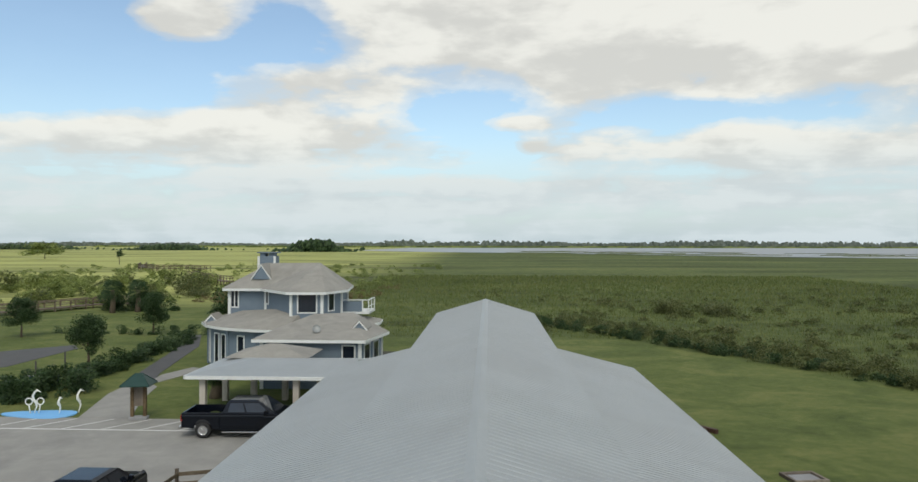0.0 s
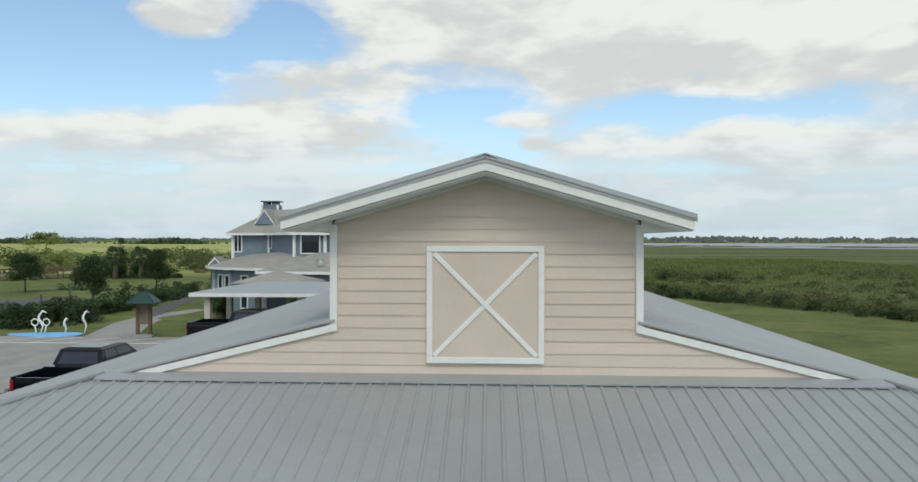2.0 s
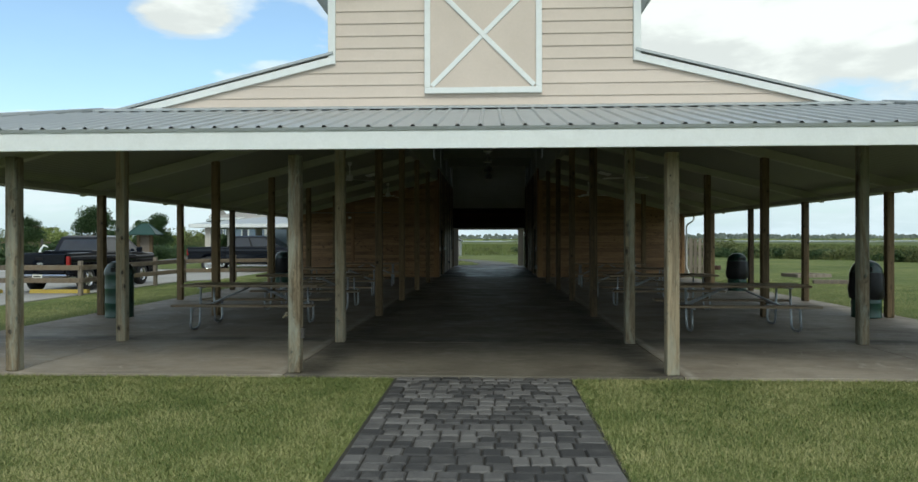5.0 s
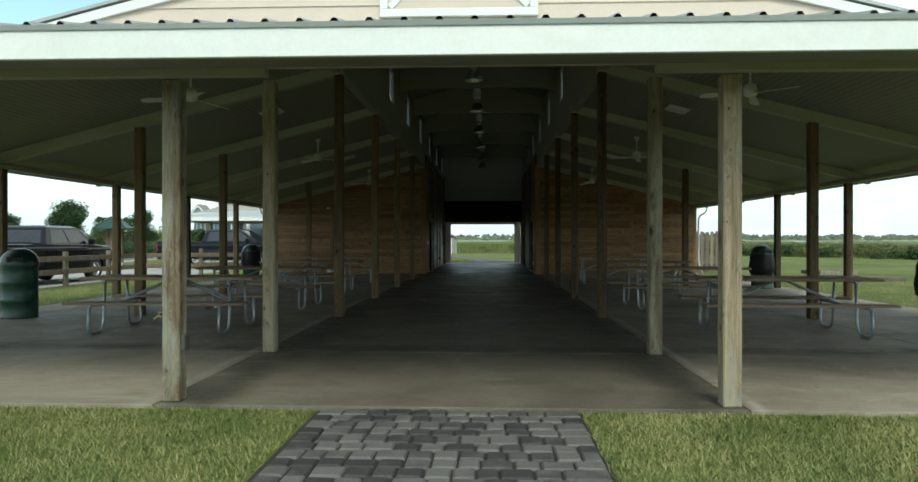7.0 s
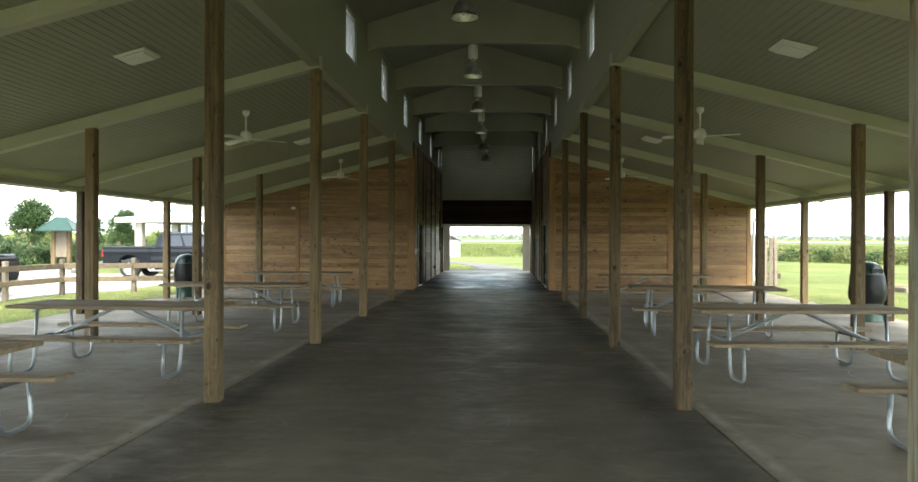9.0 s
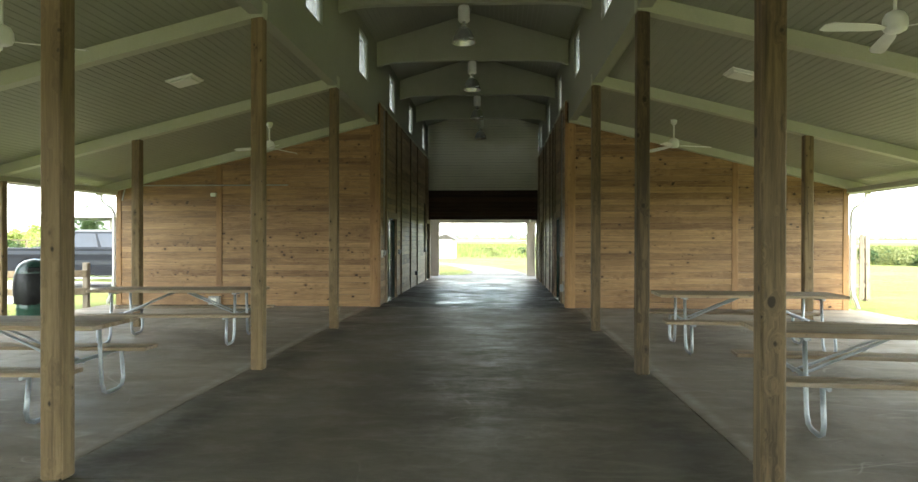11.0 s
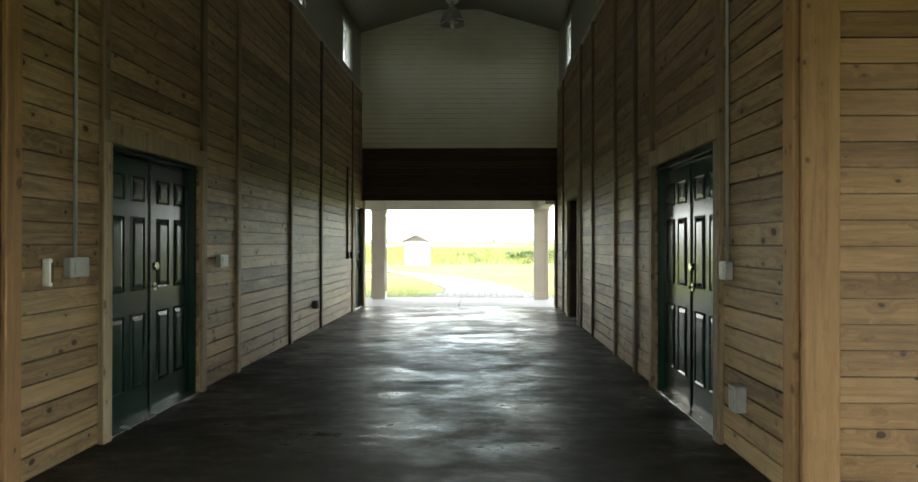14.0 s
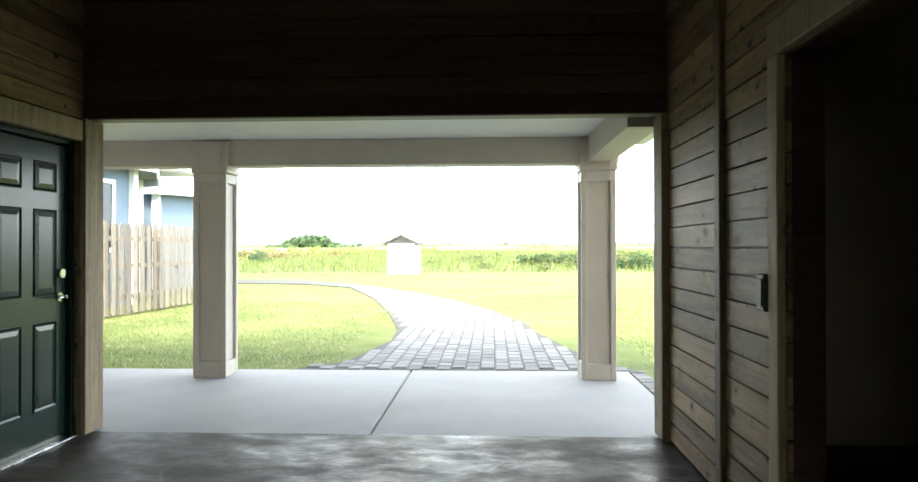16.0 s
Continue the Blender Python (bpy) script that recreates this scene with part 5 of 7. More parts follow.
# ---- refuse drums ----
def drum(x, y, bag, turn):
    lab = "green steel refuse drum with black bag and domed lid" if bag else "dark green steel refuse drum with domed lid"
    t = thing("refuse_drum", lab, "trash can", "refuse drums", pose(x, y, 0, 0, 0, turn) @ Matrix.Diagonal((0.93, 0.93, 1.0, 1)))
    bm = Mesh()
    prof = [(0.0, 0.0), (0.285, 0.0), (0.295, 0.015), (0.285, 0.03)]
    for z in (0.29, 0.58):
        prof += [(0.285, z - 0.02), (0.298, z), (0.285, z + 0.02)]
    prof += [(0.285, 0.84), (0.297, 0.86), (0.285, 0.875), (0.27, 0.87), (0.0, 0.80)]
    bm.lathe(prof, seg=28)
    part("drum", bm, M_GREEND, t)
    lid = Mesh()
    lid.lathe([(0.30, 0.84), (0.305, 0.90), (0.285, 0.97), (0.235, 1.05), (0.15, 1.105), (0.06, 1.125), (0.0, 1.128)], seg=24)
    l = part("lid", lid, M_LID, t, "domed dark green lid")
    bm = Mesh()
    bm.box(-0.13, 0.13, -0.296, -0.235, 0.905, 1.0, 0.01)
    part("flap", bm, M_BLACKP, l, "black push flap")
    if bag:
        rs = random.Random(int(x * 10 + y))
        bm = Mesh()
        seg = 28
        rows = []
        for k, (r, z) in enumerate(((0.302, 0.885), (0.318, 0.85), (0.315, 0.72), (0.33, 0.55), (0.318, 0.42), (0.30, 0.36))):
            rows.append([(r + (0.03 * rs.random() if k > 1 else 0.006 * rs.random()), z + 0.05 * (rs.random() - 0.5) * (k / 5)) for j in range(seg)])
        pts = [(r * math.cos(2 * math.pi * j / seg), r * math.sin(2 * math.pi * j / seg), z) for row in rows for j, (r, z) in enumerate(row)]
        bm.faces(pts, [(i * seg + j, i * seg + (j + 1) % seg, (i + 1) * seg + (j + 1) % seg, (i + 1) * seg + j) for i in range(5) for j in range(seg)], True)
        part("bag", bm, M_BLACKP, t, "black plastic bag folded over the rim")
    return t


for x, y, bag, a in ((-7.35, 5.75, False, 20), (7.5, 6.15, True, -30), (7.5, 13.4, True, 10), (-7.5, 17.35, True, 40)):
    drum(x, y, bag, a)


# ---- dry leaves and scraps on the slab ----
rs = random.Random(5)
bm = Mesh()
for i in range(70):
    x, y = rs.uniform(-5, 5), rs.uniform(0.1, 9.0) if i < 50 else rs.uniform(9, 20)
    a, r = rs.uniform(0, 6.28), rs.uniform(0.008, 0.02)
    bm.poly([(x + r * math.cos(a + k) * (1.0 if k % 2 < 1.5 else 0.5), y + r * math.sin(a + k), 0.003 + 0.006 * rs.random()) for k in (0, 1.4, 3.0, 4.5)])
tagged(part("leaf_litter", bm, M_PICKET), "scattered dry leaves and scraps on the slab", "litter", kind="stuff")


# ---- car park and paths ----
LOT_Z = -0.095


def flat(name, outline, z, mat, label, category, kind="structure"):
    bm = Mesh()
    bm.prism(outline, "z", z - 0.12, z)
    return tagged(part(name, bm, mat), label, category, kind=kind)


flat("road", [(-70, -40), (-12.3, -40), (-12.3, 19.6), (-9.6, 22.5), (-8.9, 29.8), (-16.3, 30.75), (-27.5, 30.75), (-40, 29.0), (-70, 26)], LOT_Z, M_ASPHALT, "pale worn asphalt car park", "car park")
M_PATH = material("grey_asphalt_path", (0.065, 0.066, 0.068), (0.10, 0.10, 0.102), 0.9, 0, 1.0, bump=0.4, fine=40.0, space="World")
flat("road_path", [(-24.9, 40.6), (-23.3, 40.2), (-24.6, 44.2), (-27.4, 58.0), (-30.5, 66), (-32.6, 66), (-29.2, 58.0), (-26.2, 44.0)], LOT_Z + 0.004, M_PATH, "grey asphalt footpath curving past the hedge", "path")
flat("road_path_near", [(-22.9, 30.8), (-19.9, 30.8), (-21.6, 35.5), (-22.5, 39.4), (-23.3, 40.2), (-24.9, 40.6), (-24.6, 37.0)], LOT_Z + 0.002, M_ASPHALT, "pale asphalt footpath leading off the car park", "path")
flat("road_path_house", [(-23.55, 39.5), (-22.6, 42.8), (-22.0, 46.2), (-23.2, 46.8), (-24.2, 43.6)], LOT_Z + 0.008, M_ASPHALT, "short pale path leading to the house", "path")
flat("road_drive", [(-38.0, 46.2), (-70, 36), (-70, 47), (-44.2, 53.4), (-39.6, 58.0), (-38.0, 56)], LOT_Z + 0.002, M_PATH, "grey drive among lawns", "road")
hatch = thing("lot_markings", "white painted hatching on the car park", "road marking", kind="structure")
for i in range(6):
    x = -26.6 + i * 2.1
    bm = Mesh()
    bm.prism([(x, 28.45), (x + 0.13, 28.45), (x + 1.75, 30.55), (x + 1.62, 30.55)], "z", LOT_Z - 0.02, LOT_Z + 0.004)
    part("stripe", bm, M_LINE, hatch)
bm = Mesh()
bm.box(-27.0, -14.8, 28.28, 28.42, LOT_Z - 0.02, LOT_Z + 0.004)
part("stripe", bm, M_LINE, hatch)

def wheel_stop(x, y, a):
    bm = Mesh()
    bm.prism([(-0.1, 0.0), (0.1, 0.0), (0.07, 0.11), (-0.07, 0.11)], "x", -0.9, 0.9)
    ob = part("wheel_stop", bm, material("yellow_concrete", (0.5, 0.36, 0.06), (0.58, 0.43, 0.10), 0.8, 0, 4.0), None, m=pose(x, y, LOT_Z, 0, 0, a))
    return tagged(ob, "yellow painted concrete wheel stop beside the fence", "wheel stop", "wheel stops")


wheel_stop(-13.25, 13.15, 1)
wheel_stop(-16.0, 13.1, 0)


# ---- rail fence along the car park ----
def rail_fence():
    f = thing("rail_fence", "low weathered two-rail timber fence beside the car park", "fence")
    line = [(-21.0, 12.35), (-18.8, 12.4), (-16.6, 12.42), (-14.4, 12.46), (-12.2, 12.5), (-12.15, 14.75), (-12.1, 17.0), (-12.0, 19.2), (-10.2, 19.8), (-8.4, 20.4)]
    for x, y in line:
        bm = Mesh()
        g = ground_z(x, y) - 0.1
        bm.box(x - 0.06, x + 0.06, y - 0.06, y + 0.06, g, 0.98 + ground_z(x, y) * 0.5, 0.012)
        part("fence_post", bm, M_PICKET, f)
    for (x0, y0), (x1, y1) in zip(line[:-1], line[1:]):
        d = math.hypot(x1 - x0, y1 - y0)
        a = math.degrees(math.atan2(y1 - y0, x1 - x0))
        for z in (0.40, 0.78):
            bm = Mesh()
            bm.box(-d / 2 - 0.03, d / 2 + 0.03, -0.022, 0.022, -0.075, 0.075, 0.008)
            part("rail", bm, M_RAIL, f, m=pose((x0 + x1) / 2 + 0.083 * math.sin(radians(a)), (y0 + y1) / 2 - 0.083 * math.cos(radians(a)), z - 0.06, 0, 0, a))


rail_fence()


# ---- pickup trucks ----
def arc(cx, cz, r, a0, a1, n=9):
    return [(cx + r * math.cos(radians(a0 + (a1 - a0) * i / n)), cz + r * math.sin(radians(a0 + (a1 - a0) * i / n))) for i in range(n + 1)]


M_TAIL = material("red_tail_lens", (0.22, 0.012, 0.01), (0.28, 0.015, 0.012), 0.2, 0, 6.0, bump=0.0)
M_HEAD = material("clear_lamp_lens", (0.55, 0.56, 0.58), (0.65, 0.66, 0.68), 0.12, 0.3, 6.0, bump=0.0)


def bulged(bm, outline, y0, y1, ch=0.05):
    """An outline in x-z drawn out over y, drawn in a little at both ends."""
    cx = sum(p[0] for p in outline) / len(outline)
    cz = sum(p[1] for p in outline) / len(outline)
    n = len(outline)
    rows = []
    for y, k in ((y0, ch), (y0 + ch * 0.6, 0.0), (y1 - ch * 0.6, 0.0), (y1, ch)):
        row = []
        for x, z in outline:
            d = math.hypot(x - cx, z - cz) or 1
            row.append((x - (x - cx) / d * k * 0.6, y, z - (z - cz) / d * k * 0.6))
        rows.append(row)
    pts = [p for r in rows for p in r]
    fs = [tuple(range(n)), tuple(range(3 * n, 4 * n))[::-1]]
    for r in range(3):
        fs += [(r * n + i, (r + 1) * n + i, (r + 1) * n + (i + 1) % n, r * n + (i + 1) % n) for i in range(n)]
    bm.faces(pts, fs)


def truck(name, label, m, toolbox, plate):
    t = thing(name, label, "pickup truck", "parked pickups", m)
    W, WX, R = 0.99, (-1.78, 1.85), 0.40
    # cab and bonnet
    out = [(-0.92, 0.42), (1.35, 0.42)] + arc(1.85, 0.42, 0.50, 180, 0)[1:] + [(2.78, 0.45), (2.90, 0.62), (2.88, 1.02), (2.74, 1.14), (1.85, 1.26), (-0.92, 1.27)]
    bm = Mesh()
    bulged(bm, out, -W, W, 0.06)
    body = part("body", bm, M_TRUCK, t)
    # bed sides with wheel arches
    side = [(-2.86, 0.55), (-2.30, 0.50)] + arc(-1.78, 0.48, 0.50, 180, 0)[0:] + [(-0.93, 0.45), (-0.93, 1.27), (-2.86, 1.27)]
    for s in (-1, 1):
        bm = Mesh()
        y0, y1 = sorted((s * W, s * (W - 0.14)))
        bulged(bm, side, y0, y1, 0.03)
        part("bed_side", bm, M_TRUCK, t)
    bm = Mesh()
    bm.box(-2.84, -0.93, -W + 0.13, W - 0.13, 0.62, 0.70)
    part("bed_floor", bm, M_RUBBER, t)
    bm = Mesh()
    bm.box(-2.89, -2.80, -W + 0.16, W - 0.16, 0.62, 1.25, 0.02)
    gate = part("tailgate", bm, M_TRUCK, t)
    bm = Mesh()
    bm.box(-2.905, -2.889, -0.12, 0.12, 1.06, 1.14, 0.004)
    part("gate_handle", bm, M_BLACKP, gate)
    bm = Mesh()
    bm.box(-2.905, -2.889, -0.10, 0.10, 0.90, 0.97, 0.004)
    part("badge", bm, M_LAMP, gate, "plain oval maker badge")
    # bumpers
    bm = Mesh()
    bm.box(-3.02, -2.87, -W + 0.04, W - 0.04, 0.42, 0.60, 0.04)
    bp = part("rear_bumper", bm, M_CHROME if toolbox else M_LAMP, t, "chrome rear bumper")
    if plate:
        bm = Mesh()
        bm.box(-3.035, -3.019, -0.16, 0.16, 0.47, 0.60, 0.004)
        part("number_plate", bm, M_FAN, bp, "white plate with a plain bar")
        bm = Mesh()
        bm.box(-3.041, -3.034, -0.12, 0.12, 0.515, 0.555)
        part("plate_bar", bm, M_DARKM, bp)
    bm = Mesh()
    bm.box(2.80, 2.98, -W + 0.05, W - 0.05, 0.40, 0.62, 0.05)
    part("front_bumper", bm, M_CHROME, t, "chrome front bumper")
    bm = Mesh()
    bm.box(2.86, 2.92, -0.62, 0.62, 0.66, 1.0, 0.02)
    part("grille", bm, M_CHROME, t, "chrome grille")
    for s in (-1, 1):
        bm = Mesh()
        y0, y1 = sorted((s * 0.64, s * 0.95))
        bm.box(2.76, 2.91, y0, y1, 0.80, 1.02, 0.03)
        part("headlight", bm, M_HEAD, t, "clear headlight")
        bm = Mesh()
        y0, y1 = sorted((s * (W - 0.12), s * (W + 0.004)))
        bm.box(-2.895, -2.80, y0, y1, 0.86, 1.17, 0.015)
        part("tail_light", bm, M_TAIL, t, "red tail light")
    # greenhouse
    b0, b1, t0_, t1_ = -0.82, 1.88, -0.58, 1.10
    lo = [(b0, -0.93, 1.25), (b1, -0.93, 1.25), (b1, 0.93, 1.25), (b0, 0.93, 1.25)]
    hi = [(t0_, -0.76, 1.80), (t1_, -0.76, 1.80), (t1_, 0.76, 1.80), (t0_, 0.76, 1.80)]
    tp = [(t0_ + 0.14, -0.60, 1.86), (t1_ - 0.2, -0.60, 1.86), (t1_ - 0.2, 0.60, 1.86), (t0_ + 0.14, 0.60, 1.86)]
    bm = Mesh()
    bm.faces(lo + hi + tp, [(0, 1, 5, 4), (1, 2, 6, 5), (2, 3, 7, 6), (3, 0, 4, 7), (4, 5, 9, 8), (5, 6, 10, 9), (6, 7, 11, 10), (7, 4, 8, 11), (8, 9, 10, 11)])
    cab = part("cab", bm, M_TRUCK, t)

    def pane(a, b, c, d, u0, u1, v0, v1, nm):
        a, b, c, d = map(Vector, (a, b, c, d))
        n = (b - a).cross(d - a).normalized()

        def at(u, v):
            return (a * (1 - u) + b * u) * (1 - v) + (d * (1 - u) + c * u) * v
        q = [at(u0, v0), at(u1, v0), at(u1, v1), at(u0, v1)]
        g = Mesh()
        g.faces([p + n * 0.008 for p in q] + [p - n * 0.004 for p in q], [(0, 1, 2, 3), (4, 7, 6, 5), (0, 4, 5, 1), (1, 5, 6, 2), (2, 6, 7, 3), (3, 7, 4, 0)])
        part(nm, g, M_DARKGLASS, cab, "dark tinted glass")
    pane(lo[0], lo[1], hi[1], hi[0], 0.10, 0.44, 0.10, 0.88, "side_window")
    pane(lo[0], lo[1], hi[1], hi[0], 0.48, 0.90, 0.10, 0.88, "side_window")
    pane(lo[2], lo[3], hi[3], hi[2], 0.10, 0.52, 0.10, 0.88, "side_window")
    pane(lo[2], lo[3], hi[3], hi[2], 0.56, 0.90, 0.10, 0.88, "side_window")
    pane(lo[1], lo[2], hi[2], hi[1], 0.06, 0.94, 0.06, 0.92, "windscreen")
    pane(lo[3], lo[0], hi[0], hi[3], 0.10, 0.90, 0.14, 0.84, "rear_window")
    # pressed side panels: one for each door, the wing and the bed, parted by seams
    for s in (-1, 1):
        for nm, x0, x1 in (("bed_panel", -2.84, -0.945), ("rear_door", -0.915, 0.165), ("front_door", 0.18, 1.30), ("wing_panel", 1.315, 2.72)):
            bm = Mesh()
            rows = [(0.955, W - 0.004), (0.97, W + 0.010), (1.04, W + 0.022), (1.11, W + 0.020), (1.17, W + 0.008), (1.22, W - 0.014), (1.265, W - 0.05), (1.285, W - 0.10)]
            if nm.endswith("door"):
                rows = [(0.44, W - 0.03), (0.50, W + 0.004), (0.62, W + 0.016), (0.80, W + 0.014), (0.90, W + 0.006)] + rows[1:]
            if nm == "wing_panel":
                rows = [(z - max(0.0, z - 1.0) * 0.28, y) for z, y in rows]
            n = len(rows)
            pts = [(x, s * y, z) for x in (x0, x1) for z, y in rows]
            bm.faces(pts, [((i, n + i, n + i + 1, i + 1) if s > 0 else (i + 1, n + i + 1, n + i, i))[::-1] for i in range(n - 1)], True)
            part(nm, bm, M_TRUCK, t)
    for s in (-1, 1):
        bm = Mesh()
        y0, y1 = sorted((s * 0.97, s * 1.18))
        bm.box(1.36, 1.48, y0, y1, 1.24, 1.44, 0.03)
        part("mirror", bm, M_TRUCK, t)
        for k, x in enumerate((-0.45, 0.52)):
            bm = Mesh()
            y0, y1 = sorted((s * (W + 0.012), s * (W + 0.042)))
            bm.box(x, x + 0.18, y0, y1, 1.06, 1.10, 0.006)
            part("door_handle", bm, M_TRUCK, t)
        bm = Mesh()
        y0, y1 = sorted((s * 0.92, s * 1.05))
        bm.box(-0.8, 1.25, y0, y1, 0.30, 0.36, 0.015)
        part("running_board", bm, M_CHROME, t, "chrome running board")
        for x in WX:
            wm = Matrix.Translation((x, s * 0.86, R)) @ Matrix.Rotation(radians(90), 4, "X")
            bm = Mesh()
            bm.lathe([(0.25, -0.12), (0.36, -0.13), (0.395, -0.10), (0.40, 0.0), (0.395, 0.10), (0.36, 0.13), (0.25, 0.12)], seg=28)
            wh = part("wheel", bm, M_RUBBER, t, "black rubber tyre", m=wm)
            bm = Mesh()
            z = 0.09 if s < 0 else -0.09
            bm.lathe([(0.255, z * 1.2), (0.235, z * 0.7), (0.20, z * 0.55), (0.08, z * 0.95), (0.0, z * 1.0)], seg=24)
            for k in range(5):
                a = 2 * math.pi * k / 5
                bm.box(0.05, 0.24, -0.03, 0.03, min(z * 0.7, z * 1.1), max(z * 0.7, z * 1.1), 0.006, Matrix.Rotation(a, 4, "Z"))
            part("rim", bm, M_CHROME, wh, "bright alloy rim")
    if toolbox:
        bm = Mesh()
        bm.box(-1.42, -0.98, -W + 0.12, W - 0.12, 0.96, 1.34, 0.02)
        part("toolbox", bm, M_TRUCK, t, "black cross-bed toolbox")
    return t


truck("pickup_truck", "black crew-cab pickup with open bed and toolbox, parked", pose(-13.85, 15.9, LOT_Z, 0, 0, 90) @ Matrix.Diagonal((0.97, 0.95, 0.97, 1)), True, True)
truck("pickup_truck", "black crew-cab pickup with open bed, parked by the house", pose(-12.45, 28.0, LOT_Z + 0.005, 0, 0, 2), False, False)


# ---- notice kiosk ----
def kiosk(x, y):
    k = thing("notice_kiosk", "timber notice kiosk with green hipped metal roof", "kiosk", m=pose(x, y, LOT_Z, 0, 0, 8))
    for s in (-1, 1):
        bm = Mesh()
        bm.box(s * 0.34 - 0.09, s * 0.34 + 0.09, -0.09, 0.09, 0.0, 2.05, 0.015)
        part("post", bm, M_POSTI, k)
    bm = Mesh()
    bm.box(-0.25, 0.25, -0.04, 0.04, 0.75, 1.95, 0.01)
    part("notice_board", bm, M_PICKET, k)
    bm = Mesh()
    bm.box(-0.5, 0.5, -0.22, 0.22, 0.0, 0.18, 0.02)
    part("plinth", bm, M_CONC2, k)
    e, r, z0, z1 = 0.78, 0.18, 1.98, 2.58
    eave = [(-e, -e * 0.9, z0), (e, -e * 0.9, z0), (e, e * 0.9, z0), (-e, e * 0.9, z0)]
    bm = Mesh()
    bm.faces(eave + [(-r, 0, z1), (r, 0, z1)] + [(x_, y_, z_ - 0.05) for x_, y_, z_ in eave],
             [(0, 1, 5, 4), (1, 2, 5), (2, 3, 4, 5), (3, 0, 4), (6, 9, 8, 7), (0, 6, 7, 1), (1, 7, 8, 2), (2, 8, 9, 3), (3, 9, 6, 0)])
    part("roof", bm, M_TEAL, k)
    bm = Mesh()
    for a, b in ((0, -r), (1, r), (2, r), (3, -r)):
        p = eave[a]
        bm.tube([p, (b, 0, z1)], 0.03, 6)
    part("ridge_trim", bm, M_TEAL, k)


kiosk(-19.3, 30.55)

# ---- blue pad with white figures ----
bm = Mesh()
o = [(-25.4 + 2.15 * math.cos(a) - 0.25 * math.cos(2 * a), 31.45 + (0.95 + 0.22 * math.cos(a + 0.4)) * math.sin(a)) for a in [2 * math.pi * i / 40 for i in range(40)]]
bm.prism(o, "z", LOT_Z - 0.05, LOT_Z + 0.03)
tagged(part("splash_pad", bm, M_POOL), "light blue kidney-shaped painted pad beside the car park", "pad")


def seahorse(x, y, h, turn, rings):
    """A white upright figure with a curled tail."""
    bm = Mesh()
    k = h / 1.35
    pts = [(0.0, 0, 0.0), (0.05, 0, 0.2), (0.12, 0, 0.38), (0.06, 0, 0.58), (-0.06, 0, 0.74), (-0.08, 0, 0.92), (0.02, 0, 1.10), (0.12, 0, 1.2), (0.24, 0, 1.14), (0.32, 0, 1.10)]
    bm.tube([(px * k, py, pz * k) for px, py, pz in pts], [0.025, 0.03, 0.045, 0.065, 0.08, 0.065, 0.05, 0.065, 0.035, 0.02], 9)
    for c in range(rings):
        a0 = [(0.28 * (1 if c else -1) + 0.17 * math.cos(u), 0.02, 0.62 + 0.17 * math.sin(u)) for u in [2 * math.pi * i / 14 for i in range(14)]]
        bm.tube([(px * k, py, pz * k) for px, py, pz in a0 + a0[:1]], 0.035, 7)
        bm.tube([(0.28 * (1 if c else -1) * k, 0.02, 0.45 * k), (0.2 * (1 if c else -1) * k, 0.02, 0.0)], 0.04, 7)
    return tagged(part("seahorse_statue", bm, M_FAN, m=pose(x, y, LOT_Z + 0.02, 0, 0, turn)), "white seahorse figure standing on the blue pad", "statue", "white figures")


seahorse(-25.9, 31.5, 1.5, 10, 2)
seahorse(-24.5, 31.6, 1.0, 80, 0)
seahorse(-23.5, 31.85, 1.45, 70, 0)


# ---- the blue house ----
def hip(bm, eave, z, a, b, thick=0.16):
    """A hipped roof over an eave outline, up to the ridge from a to b."""
    a, b = Vector(a), Vector(b)
    n = len(eave)
    e = [Vector((x, y, z)) for x, y in eave]
    near = [a if (p.xy - a.xy).length <= (p.xy - b.xy).length else b for p in e]
    for i in range(n):
        p, q = e[i], e[(i + 1) % n]
        rp, rq = near[i], near[(i + 1) % n]
        bm.poly([p, q, rp] if rp == rq else [p, q, rq, rp])
    bm.poly([p - Vector((0, 0, 0.02)) for p in e][::-1])


def inset(poly, d):
    """The outline moved inward by d."""
    n, res = len(poly), []
    for i in range(n):
        p0, p, p1 = Vector(poly[i - 1]), Vector(poly[i]), Vector(poly[(i + 1) % n])
        u, v = (p - p0).normalized(), (p1 - p).normalized()
        nu, nv = Vector((-u.y, u.x)), Vector((-v.y, v.x))
        bis = (nu + nv)
        bis = bis / max(0.3, bis.dot(nu))
        res.append(tuple(p + bis * d))
    return res


